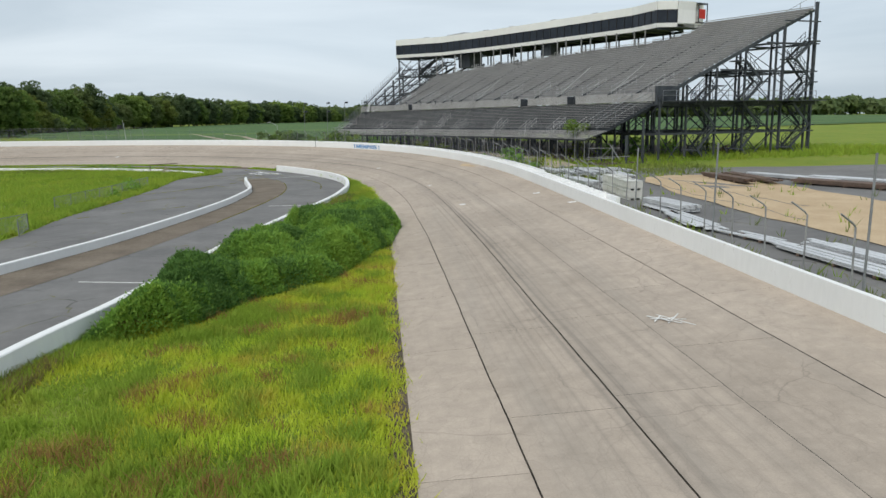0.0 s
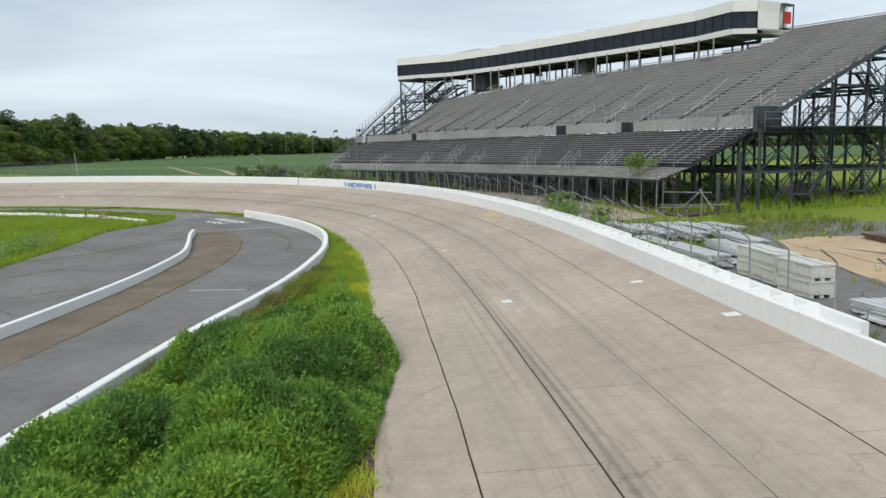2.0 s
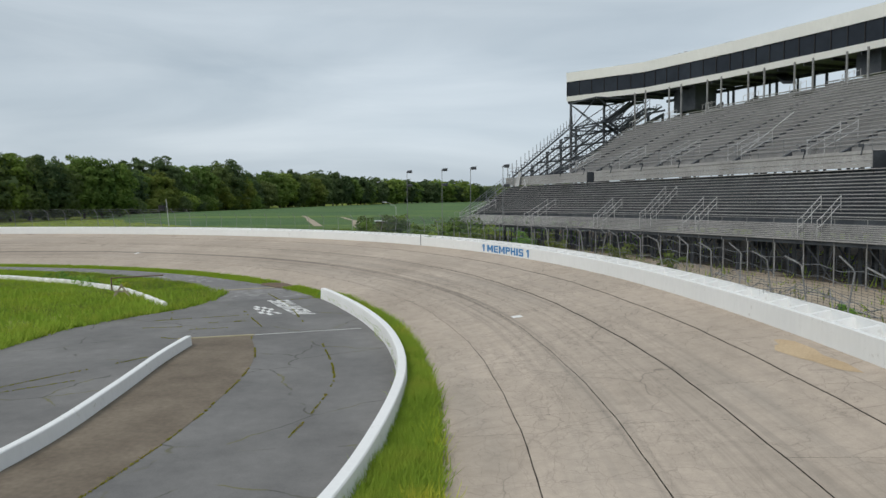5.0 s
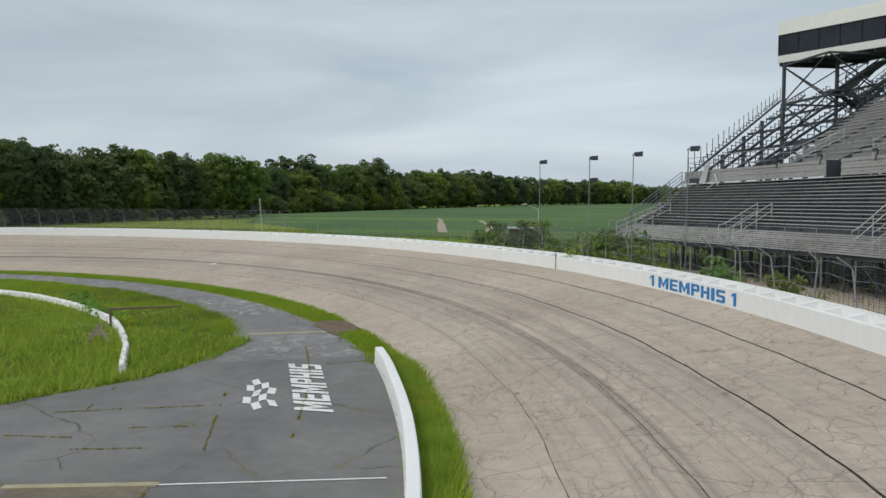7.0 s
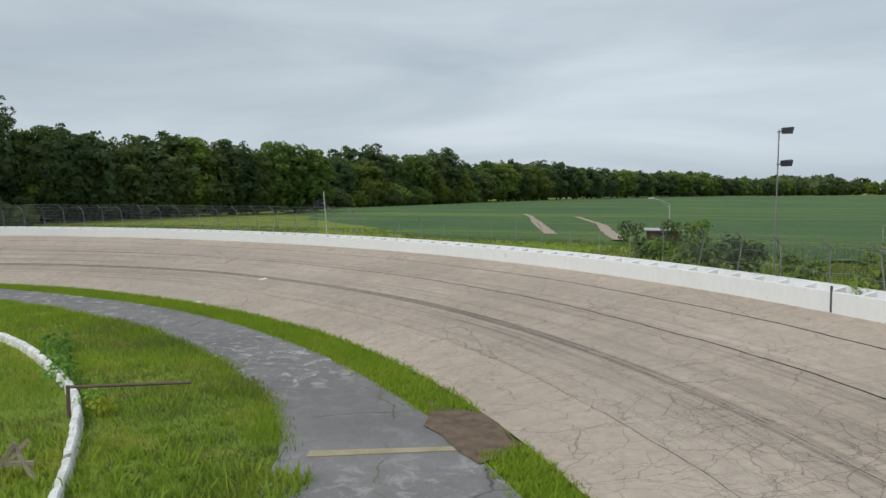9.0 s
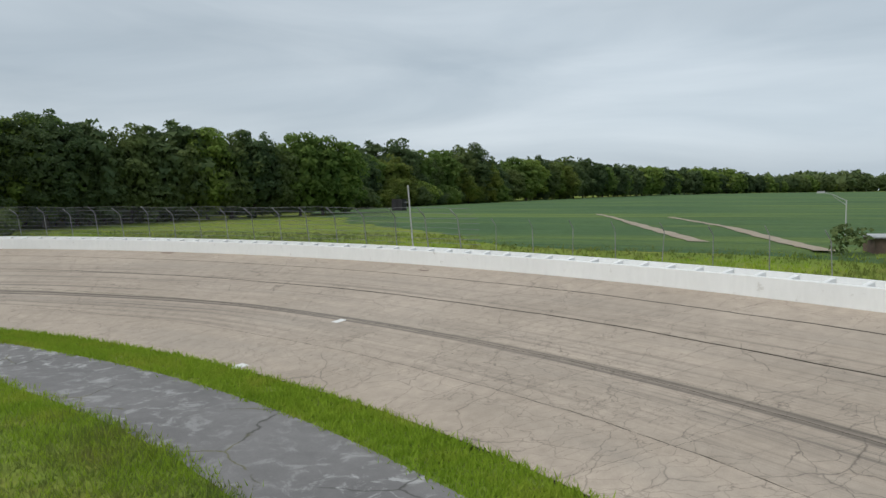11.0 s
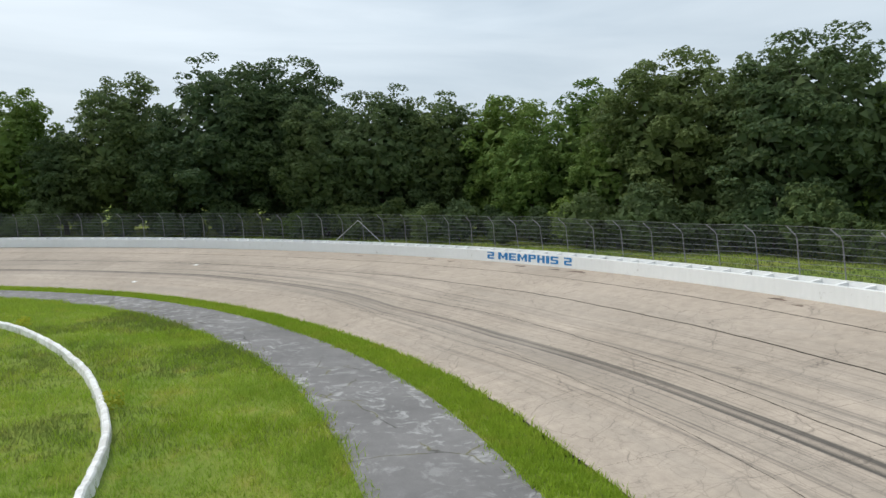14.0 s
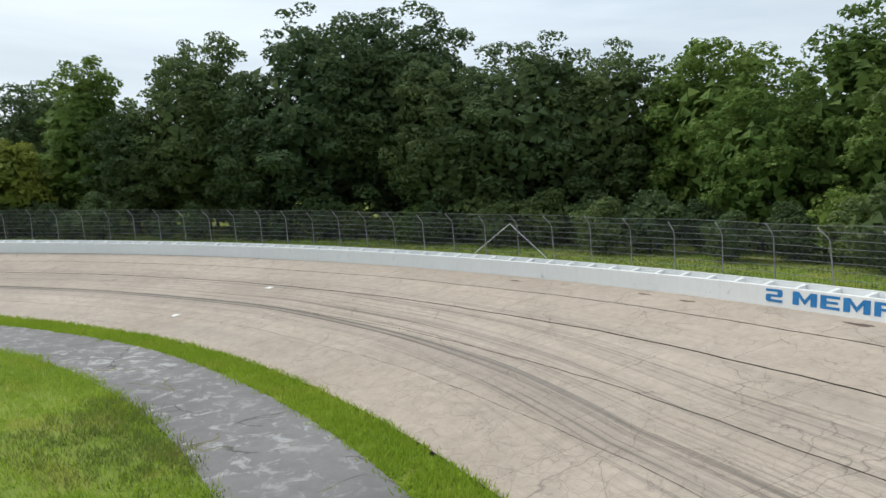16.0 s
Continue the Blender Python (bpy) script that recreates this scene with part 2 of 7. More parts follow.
def crop_material():
    """Soybean rows seen from the side, with paler weedy strips and patches."""
    k = Mat("soybean_crop", 0.9, spec=0.1)
    pos = k.coords()
    col = k.mix(k.ramp(k.noise(pos, 0.03, 4, 0.6), (0.35, 0), (0.65, 1)), (0.068, 0.125, 0.055), (0.092, 0.155, 0.06))
    rows = k.ramp(k.noise(k.coords((0.05, 0.9, 1)), 1.0, 4, 0.7), (0.35, 0.7), (0.7, 1.3))
    col = k.mix(0.6, col, rows, "MULTIPLY")
    weedy = k.ramp(k.noise(k.coords((0.012, 0.07, 1)), 1.0, 5, 0.6, 0.6), (0.54, 0), (0.66, 1))
    col = k.mix(k.math("MULTIPLY", weedy, 0.7), col, (0.165, 0.225, 0.055))
    col = k.mix(0.5, col, k.ramp(k.noise(pos, 1.4, 5, 0.7), (0.25, 0.6), (0.75, 1.4)), "MULTIPLY")
    k.color(col)
    k.bump(k.noise(pos, 3, 5, 0.75), 0.7, 0.2)
    return k.m


def asphalt_material(name, a, b, moss=0.55, pale=0.0):
    """Old asphalt: seams and cracks with moss in them, and pale worn patches."""
    k = Mat(name, 0.85, spec=0.25)
    pos = k.coords()
    col = k.mix(k.ramp(k.noise(pos, 0.22, 5, 0.6), (0.3, 0), (0.7, 1)), a, b)
    col = k.mix(0.4, col, k.ramp(k.noise(pos, 1.7, 5, 0.65), (0.25, 0.65), (0.75, 1.25)), "MULTIPLY")
    col = k.mix(0.3, col, k.ramp(k.noise(pos, 30, 3, 0.6), (0.25, 0.6), (0.75, 1.35)), "MULTIPLY")
    if pale:
        spots = k.ramp(k.noise(pos, 1.3, 7, 0.72, 0.7), (0.52, 0), (0.62, 1))
        some = k.ramp(k.noise(pos, 0.12, 2, 0.5), (0.4, 0.15), (0.6, 1))
        col = k.mix(k.math("MULTIPLY", k.math("MULTIPLY", spots, some), pale), col, (0.5, 0.5, 0.49))
    nz = k.node("ShaderNodeTexNoise")
    nz.inputs["Scale"].default_value, nz.inputs["Detail"].default_value = 0.7, 4
    k.link(pos, nz.inputs["Vector"])
    addv = k.node("ShaderNodeVectorMath", operation="MULTIPLY_ADD")
    addv.inputs[1].default_value = (0.9, 0.9, 0.9)
    k.link(nz.outputs["Color"], addv.inputs[0])
    k.link(pos, addv.inputs[2])
    vo = k.node("ShaderNodeTexVoronoi", feature="DISTANCE_TO_EDGE")
    vo.inputs["Scale"].default_value = 0.2
    k.link(addv.outputs[0], vo.inputs["Vector"])
    line = k.ramp(vo.outputs["Distance"], (0.0, 1), (0.009, 0))
    some = k.ramp(k.noise(pos, 0.3, 3, 0.6), (0.46, 0), (0.52, 1))
    grown = k.mix(k.ramp(k.noise(pos, 0.45, 3, 0.6), (0.48, 0), (0.56, moss)), (0.05, 0.048, 0.04), (0.2, 0.19, 0.03))
    col = k.mix(k.math("MULTIPLY", k.math("MULTIPLY", line, some), 0.85), col, grown)
    k.color(col)
    k.bump(k.noise(pos, 22, 4, 0.7), 0.3, 0.01)
    return k.m


def white_paint(name, wear=0.22, tone=(0.77, 0.775, 0.765)):
    """White paint with faint stains and grey wear."""
    k = Mat(name, 0.6, spec=0.3)
    pos = k.coords()
    c = k.mix(k.ramp(k.noise(pos, 0.35, 4, 0.6), (0.3, 0), (0.7, 1)), tuple(0.93 * x for x in tone), tone)
    c = k.mix(0.12, c, k.ramp(k.noise(k.coords((1, 1, 0.25)), 5, 4, 0.6), (0.3, 0.7), (0.7, 1.15)), "MULTIPLY")
    worn = k.ramp(k.noise(pos, 2.2, 6, 0.7), (0.75 - wear * 0.6, 0), (0.82 - wear * 0.5, 1))
    c = k.mix(k.math("MULTIPLY", worn, 0.55), c, (0.42, 0.4, 0.36))
    k.color(c)
    k.bump(k.noise(pos, 12, 3, 0.6), 0.12, 0.01)
    return k.m


def foliage(name, a, b, c):
    """Leaves: lighter and darker leaf by leaf and tree by tree."""
    k = Mat(name, 0.75, spec=0.2)
    pos = k.coords()
    col = k.mix(k.ramp(k.noise(pos, 0.35, 4, 0.6), (0.35, 0), (0.65, 1)), a, b)
    col = k.mix(k.ramp(k.island(), (0.45, 0), (1.0, 0.8)), col, c)
    tree = k.ramp(k.noise(k.coords((1, 1, 0.4)), 0.085, 2, 0.5), (0.38, 0), (0.62, 1))
    col = k.mix(k.math("MULTIPLY", tree, 0.55), col, c)
    col = k.mix(0.6, col, k.ramp(k.random(), (0, (0.62, 0.7, 0.75)), (0.5, (1.0, 1.0, 1.0)), (1, (1.5, 1.35, 1.0))), "MULTIPLY")
    k.color(col)
    k.leafy(col, 0.4)
    return k.m


M = {
    "concrete": concrete_material(),
    "joint": mottled("joint_filler", (0.05, 0.045, 0.04), (0.09, 0.08, 0.065), 0.7, 0.95).m,
    "white": white_paint("weathered_white_paint"),
    "peeling": white_paint("peeling_white_paint", 0.5),
    "grass": grass_material("weedy_turf", (0.15, 0.215, 0.035), (0.2, 0.25, 0.042), (0.24, 0.24, 0.05), leafy=False),
    "asphalt": asphalt_material("old_grey_asphalt", (0.128, 0.125, 0.122), (0.2, 0.195, 0.188)),
    "apron": asphalt_material("worn_patched_asphalt", (0.155, 0.15, 0.148), (0.22, 0.212, 0.208), 0.5, 0.6),
    "mud": mottled("brown_silted_concrete", (0.12, 0.095, 0.07), (0.2, 0.165, 0.125), 0.5, 0.9, fine=12).m,
    "gravel": mottled("tan_gravel", (0.42, 0.31, 0.19), (0.52, 0.4, 0.26), 0.4, 0.95, fine=40).m,
    "steel": mottled("grey_galvanised_steel", (0.2, 0.21, 0.22), (0.3, 0.31, 0.32), 1.2, 0.55, 0.5).m,
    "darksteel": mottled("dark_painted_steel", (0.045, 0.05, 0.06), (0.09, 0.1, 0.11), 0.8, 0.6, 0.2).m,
    "alu": mottled("weathered_aluminium", (0.42, 0.42, 0.42), (0.56, 0.56, 0.55), 0.35, 0.5, 0.35, fine=22).m,
    "seat": mottled("dull_aluminium_plank", (0.3, 0.295, 0.285), (0.42, 0.41, 0.4), 0.25, 0.6, 0.25, fine=22).m,
    "panel": white_paint("white_metal_cladding", 0.12, (0.8, 0.8, 0.76)),
    "leaf": foliage("dark_oak_leaves", (0.066, 0.108, 0.05), (0.095, 0.145, 0.06), (0.145, 0.19, 0.075)),
    "leaf_light": foliage("light_green_leaves", (0.1, 0.175, 0.042), (0.145, 0.23, 0.052), (0.21, 0.28, 0.07)),
    "leaf_gold": foliage("yellowing_leaves", (0.11, 0.165, 0.036), (0.155, 0.205, 0.042), (0.21, 0.235, 0.055)),
    "weed": foliage("lush_weed_leaves", (0.13, 0.26, 0.05), (0.175, 0.33, 0.06), (0.24, 0.4, 0.08)),
    "blade": grass_material("green_grass_blades", (0.25, 0.37, 0.05), (0.32, 0.43, 0.06), (0.39, 0.43, 0.07)),
    "blade_dry": grass_material("dry_olive_grass_blades", (0.47, 0.6, 0.06), (0.57, 0.58, 0.07), (0.56, 0.43, 0.09)),
    "blade_bright": grass_material("bright_young_grass", (0.25, 0.37, 0.036), (0.31, 0.42, 0.046), (0.35, 0.4, 0.06)),
    "field": crop_material(),
    "dirt": mottled("pale_bare_dirt", (0.3, 0.25, 0.19), (0.4, 0.34, 0.26), 0.6, 0.95, fine=20).m,
    "blue": mottled("blue_sign_paint", (0.02, 0.17, 0.42), (0.03, 0.21, 0.5), 1.5, 0.55).m,
    "black": mottled("black_plastic", (0.012, 0.012, 0.013), (0.025, 0.025, 0.027), 2.0, 0.5).m,
    "brick": mottled("red_brown_brick", (0.22, 0.1, 0.07), (0.3, 0.15, 0.1), 2.0, 0.9).m,
    "crate": mottled("pale_grey_plastic", (0.5, 0.5, 0.46), (0.6, 0.6, 0.56), 1.0, 0.6).m,
    "rust": mottled("rusty_weathered_steel", (0.1, 0.075, 0.06), (0.19, 0.13, 0.1), 1.4, 0.8).m,
    "dark_glass": mottled("tinted_window_glass", (0.008, 0.011, 0.017), (0.022, 0.028, 0.038), 0.35, 0.12, fine=6, bump=0.02, spec=0.3).m,
    "red": mottled("faded_red_paint", (0.5, 0.03, 0.02), (0.6, 0.05, 0.035), 0.8, 0.6).m,
    "bark": mottled("grey_brown_bark", (0.06, 0.05, 0.04), (0.12, 0.1, 0.08), 1.5, 0.9).m,
}


# ---- helpers for building ----
def part(name, bm, material, parent=None, label=""):
    me = bpy.data.meshes.new(name)
    bm.to_mesh(me)
    bm.free()
    me.materials.append(material)
    ob = new(name, me)
    if parent:
        ob.parent = parent
    return tagged(ob, label)


def mesh_part(name, verts, faces, material, parent=None, label="", uv=None, smooth=False):
    me = bpy.data.meshes.new(name)
    me.from_pydata([tuple(v) for v in verts], [], [tuple(f) for f in faces])
    if uv is not None:
        layer = me.uv_layers.new(name="UVMap")
        loops = np.empty(len(me.loops), dtype=np.int32)
        me.loops.foreach_get("vertex_index", loops)
        layer.data.foreach_set("uv", np.asarray(uv, dtype=np.float32)[loops].ravel())
    if smooth:
        me.polygons.foreach_set("use_smooth", [True] * len(me.polygons))
    me.materials.append(material)
    me.update()
    ob = new(name, me)
    if parent:
        ob.parent = parent
    return tagged(ob, label)


def shared(name, ob, parent, m):
    """Another object on the mesh of ob."""
    o = new(name, ob.data)
    o.parent, o.matrix_local = parent, m
    return o


def add_box(bm, size, at=(0, 0, 0), m=None, bevel=0.0):
    ret = bmesh.ops.create_cube(bm, size=1.0)
    vs = ret["verts"]
    bmesh.ops.scale(bm, vec=size, verts=vs)
    if bevel:
        es = list({e for v in vs for e in v.link_edges})
        vs = bmesh.ops.bevel(bm, geom=es, offset=bevel, segments=1, affect="EDGES")["verts"]
        vs = list(vs)
    bmesh.ops.translate(bm, vec=at, verts=vs)
    if m is not None:
        bmesh.ops.transform(bm, matrix=m, verts=vs)
    return vs


def box(size, at=(0, 0, 0), bevel=0.0):
    bm = bmesh.new()
    add_box(bm, size, at, None, bevel)
    return bm


def add_beam(bm, a, b, w, h=None):
    """A straight bar of section w by h from a to b."""
    a, b = Vector(a), Vector(b)
    h = h or w
    d = b - a
    if d.length < 1e-4:
        return
    m = Matrix.Translation((a + b) / 2) @ d.to_track_quat("Z", "Y").to_matrix().to_4x4()
    add_box(bm, (w, h, d.length), m=m)


def add_tube(bm, a, b, r, r2=None, seg=6):
    a, b = Vector(a), Vector(b)
    d = b - a
    m = Matrix.Translation((a + b) / 2) @ d.to_track_quat("Z", "Y").to_matrix().to_4x4()
    bmesh.ops.create_cone(bm, cap_ends=True, segments=seg, radius1=r, radius2=r if r2 is None else r2, depth=d.length, matrix=m)


def empty(name, m, label, category, group="", kind=""):
    ob = new(name)
    ob.empty_display_size = 0.2
    ob.matrix_world = m
    return tagged(ob, label, category, group, kind)


# ---- the oval: alignment of the outer wall ----
A_S = np.array([0, 118, 133, 159, 185, 212, 238, 264, 291, 317, 344, 370, 376, 560.0])
A_K = np.array([0, 0, 0.00819, 0.01153, 0.01398, 0.01446, 0.01372, 0.01303, 0.01293, 0.01344, 0.01425, 0.01507, 0, 0])
_s = np.arange(0, 560.5, 0.5)
_k = np.interp(_s, A_S, A_K)
_h = -0.0113 + np.concatenate([[0], np.cumsum((_k[1:] + _k[:-1]) * 0.25)])
_hm = (_h[1:] + _h[:-1]) / 2
_x = 11.98 + np.concatenate([[0], np.cumsum(-np.sin(_hm) * 0.5)])
_y = -67.27 + np.concatenate([[0], np.cumsum(np.cos(_hm) * 0.5)])


def width(s):
    """Track width from the wall to the inner edge."""
    return np.interp(s, [0, 105, 120, 135, 165, 195, 225, 255, 270, 300, 330, 370, 560], [12.1, 12.3, 12.7, 13.5, 14.9, 16.8, 18.5, 19.3, 19.3, 18.2, 16.0, 14.5, 14])


def wall_z(s):
    """Height of the banking at the foot of the wall."""
    return foot_height(s)


def ground_z(s):
    """Level of the land outside the oval, away from the wall."""
    return np.interp(s, [0, 75, 105, 135, 165, 195, 225, 255, 285, 345, 560], [0.5, 0.8, 0.98, 1.22, 1.55, 1.8, 2.02, 2.22, 2.34, 2.43, 2.4])


def eased(stations, values):
    """A smooth curve through a table, by a running mean."""
    y = np.interp(np.arange(-40, 601, 1.0), stations, values)
    for _ in range(2):
        y = np.convolve(np.pad(y, 7, "edge"), np.ones(15) / 15, "valid")
    return lambda s: np.interp(s, np.arange(-40, 601, 1.0), y)


foot_height = eased([0, 75, 95, 110, 130, 150, 170, 182, 195, 215, 230, 250, 265, 280, 300, 320, 340, 560], [0.6, 1.1, 1.29, 1.48, 1.75, 1.9, 2.22, 2.34, 2.5, 2.58, 2.65, 2.72, 2.8, 2.86, 2.62, 2.5, 2.48, 2.45])
# how far the wall stands inside the first alignment, and how far its stations are set back along it
draw_in = eased([0, 75, 110, 150, 187, 196, 234, 280, 297, 305, 336, 372, 560], [0.3, 0.6, 1.0, 1.9, 2.9, 3.6, 4.8, 4.6, 2.3, 1.3, 0.6, 0.4, 0.4])
draw_back = eased([0, 75, 95, 110, 130, 195, 215, 250, 265, 280, 300, 320, 340, 560], [0.8, 1.2, 1.9, 2.7, 4.5, 5.3, 5.4, 4.3, 4.0, 4.1, 1.7, 0.8, 0.4, 0.2])


def wall_scale(s):
    """Scales wall and fence heights along the oval to fit the camera's view."""
    return np.interp(s, [60, 95, 112, 130, 152, 290, 300, 320, 340], [0.95, 0.85, 0.8, 0.82, 0.88, 0.88, 0.94, 0.98, 1.0])


def on_foot(s, z):
    """Height z above the foot of the wall."""
    return wall_z(s) + z * wall_scale(s)


def pull(s, d):
    """1 at the wall, fading to 0 at the track's inner edge and out in the fields."""
    return np.where(d >= 0, np.clip(1 - d / width(s), 0, 1), np.clip(1 + (d + 4.0) / 14.0, 0, 1))


def at(s, d, z=0.0):
    """World places at station s, d metres inside the wall's face."""
    s = np.asarray(s, float)
    f = pull(s, np.asarray(d, float))
    d = d + draw_in(s) * f - 0.03 * np.minimum(draw_in(s), 3.0) * width(s) * np.where(np.asarray(d) > 0, f * (1 - f), 0.0)
    s = s - draw_back(s) * f
    h = np.interp(s, _s, _h)
    return np.stack([np.interp(s, _s, _x) - np.cos(h) * d, np.interp(s, _s, _y) - np.sin(h) * d, np.zeros_like(s) + z], -1)


def bank(s, d):
    """Height of the track surface."""
    f, w = np.clip(1 - d / width(s), 0, None), width(s)
    f = f + 0.03 * np.minimum(draw_in(s), 3.0) * w / (w - draw_in(s)) * f * (1 - f)
    return wall_z(s) * f


def heading(s):
    """Direction of the wall at station s."""
    a, b = at(s - 0.5, 0.0), at(s + 0.5, 0.0)
    return math.atan2(a[0] - b[0], b[1] - a[1])


def strip(name, s, d0, d1, z0, z1, material, parent=None, label="", thick=0.0, n=1):
    """A ribbon along the oval between the offsets d0 and d1, with heights z0 and z1."""
    s = np.asarray(s, float)
    rows = []
    for j in range(n + 1):
        f = j / n
        rows.append(at(s, d0 + (d1 - d0) * f, z0 + (z1 - z0) * f))
    v = np.concatenate(rows)
    uv = np.concatenate([np.stack([s, np.zeros_like(s) + (d0 + (d1 - d0) * (j / n))], 1) for j in range(n + 1)])
    m = len(s)
    f = [(j * m + i, (j + 1) * m + i, (j + 1) * m + i + 1, j * m + i + 1) for j in range(n) for i in range(m - 1)]
    return mesh_part(name, v, f, material, parent, label, uv)


def solid_along(name, s, profile, material, parent=None, label="", closed_ends=True):
    """A solid whose section is the list of (d, z) above the wall's foot, swept along the oval."""
    s = np.asarray(s, float)
    zb = wall_z(s)
    rings = [at(s, d, zb + (z * wall_scale(s) if z > 0 else z)) for d, z in profile]
    m, p = len(s), len(profile)
    v = np.concatenate(rings)
    f = [(j * m + i, j * m + i + 1, ((j + 1) % p) * m + i + 1, ((j + 1) % p) * m + i) for j in range(p) for i in range(m - 1)]
    if closed_ends:
        f += [tuple(j * m for j in range(p)), tuple(j * m + m - 1 for j in reversed(range(p)))]
    return mesh_part(name, v, f, material, parent, label)


class Soup:
    """Collects solid bars, boxes and plates into one mesh."""

    def __init__(self):
        self.v, self.f = [], []

    def hexa(self, pts):
        k = len(self.v)
        self.v += [tuple(p) for p in pts]
        self.f += [tuple(k + i for i in q) for q in ((0, 3, 2, 1), (4, 5, 6, 7), (0, 1, 5, 4), (1, 2, 6, 5), (2, 3, 7, 6), (3, 0, 4, 7))]
        return self

    def box(self, lo, hi):
        (a, b, c), (d, e, f) = lo, hi
        return self.hexa([(a, b, c), (d, b, c), (d, e, c), (a, e, c), (a, b, f), (d, b, f), (d, e, f), (a, e, f)])

    def beam(self, a, b, w, h=None, up=(0, 0, 1)):
        a, b, up = Vector(a), Vector(b), Vector(up)
        h = h or w
        t = (b - a).normalized()
        if abs(t.dot(up)) > 0.98:
            up = Vector((1, 0, 0))
        x = t.cross(up).normalized() * (w / 2)
        y = x.cross(t).normalized() * (h / 2)
        return self.hexa([a - x - y, a + x - y, a + x + y, a - x + y, b - x - y, b + x - y, b + x + y, b - x + y])

    def tube(self, pts, r, seg=6, r_end=None, caps=True):
        pts = [Vector(p) for p in pts]
        k, n = len(self.v), len(pts)
        for i, p in enumerate(pts):
            t = (pts[min(i + 1, n - 1)] - pts[max(i - 1, 0)]).normalized()
            ref = Vector((0, 0, 1)) if abs(t.z) < 0.9 else Vector((1, 0, 0))
            x = t.cross(ref).normalized()
            y = t.cross(x)
            rr = r if r_end is None else r + (r_end - r) * i / (n - 1)
            self.v += [tuple(p + (x * math.cos(a) + y * math.sin(a)) * rr) for a in (2 * math.pi * j / seg for j in range(seg))]
        for i in range(n - 1):
            for j in range(seg):
                q = (j + 1) % seg
                self.f.append((k + i * seg + j, k + (i + 1) * seg + j, k + (i + 1) * seg + q, k + i * seg + q))
        if caps:
            self.f += [tuple(k + j for j in range(seg)), tuple(k + (n - 1) * seg + j for j in reversed(range(seg)))]
        return self

    def plate(self, *pts):
        k = len(self.v)
        self.v += [tuple(p) for p in pts]
        self.f.append(tuple(range(k, k + len(pts))))
        return self

    def put(self, name, material, parent=None, label="", smooth=False):
        return mesh_part(name, self.v, self.f, material, parent, label, smooth=smooth)


# ---- ground ----
def nearest(px, py):
    """Station and inward offset of plan points."""
    q = np.stack([_x[::6], _y[::6]], 1)
    out_s, out_d = np.empty(len(px)), np.empty(len(px))
    for i in range(0, len(px), 4000):
        p = np.stack([px[i:i + 4000], py[i:i + 4000]], 1)
        j = ((p[:, None] - q[None]) ** 2).sum(-1).argmin(1)
        h = _h[::6][j]
        out_d[i:i + 4000] = -((p - q[j]) * np.stack([np.cos(h), np.sin(h)], 1)).sum(1)
        out_s[i:i + 4000] = _s[::6][j]
    g, w = draw_in(out_s), width(out_s)
    d = np.where(out_d > w, out_d, (out_d - g) / (1 - g / w))
    out_d = np.where(d < 0, out_d - g * np.clip(1 + (out_d + 4.0) / 14.0, 0, 1), d)
    return out_s + draw_back(out_s) * pull(out_s, out_d), out_d


def terrain_z(px, py):
    s, d = nearest(px, py)
    w = width(s)
    zb, zg = wall_z(s), ground_z(s)
    inside = np.where(d > w, 0.0, zb * (1 - d / w) - 0.35)
    away = -d - 1.2
    near = zg + (zb - zg) * np.interp(s, [118, 150], [0, 1]) - 0.12
    out = near + (zg + 1.15 - near) * np.clip(away / 55.0, 0, 1) + 2.6 * np.clip((away - 55) / 600.0, 0, 1)
    z = np.where(d > -1.2, np.where(d > 0, inside, zb - 0.35), out)
    return np.where((d > w) & (d < w + 1.0), -0.02, z)


def build_ground():
    near = np.arange(-190, 91, 2.0)
    xs = np.concatenate([[-3000, -1800, -1000, -600, -400, -290, -230], near, [110, 150, 220, 340, 600, 1000, 1800, 3000]])
    ys = np.concatenate([[-3000, -1500, -700, -300, -150], np.arange(-80, 201, 2.0), [215, 240, 280, 340, 420, 520, 650, 850, 1200, 1800, 3000]])
    gx, gy = np.meshgrid(xs, ys)
    z = terrain_z(gx.ravel(), gy.ravel())
    v = np.stack([gx.ravel(), gy.ravel(), z], 1)
    n = len(xs)
    f = [(j * n + i, j * n + i + 1, (j + 1) * n + i + 1, (j + 1) * n + i) for j in range(len(ys) - 1) for i in range(n - 1)]
    ob = mesh_part("ground", v, f, M["grass"], smooth=True)
    return tagged(ob, "flat green grass and weeds round the abandoned speedway", "ground", kind="structure")


ground = build_ground()

# ---- track ----
track = empty("road", Matrix(), "banked pale concrete racing surface with cracks and tyre marks", "race track", kind="structure")
ST = np.arange(0, 420, 3.0)
base = strip("track_bed", ST, np.zeros_like(ST), width(ST), wall_z(ST) - 0.06, 0 * ST - 0.06, M["joint"], track, "dark joint filler between slabs")


def lane(s, i):
    """Offset of the i-th long joint from the wall."""
    g = (width(s) - 12.2) / 7.0
    return [0 * s, 2.5 + 0.2 * g, 5.1 + 1.9 * g, 7.6 + 4.2 * g, 10.1 + 5.4 * g, width(s)][i]


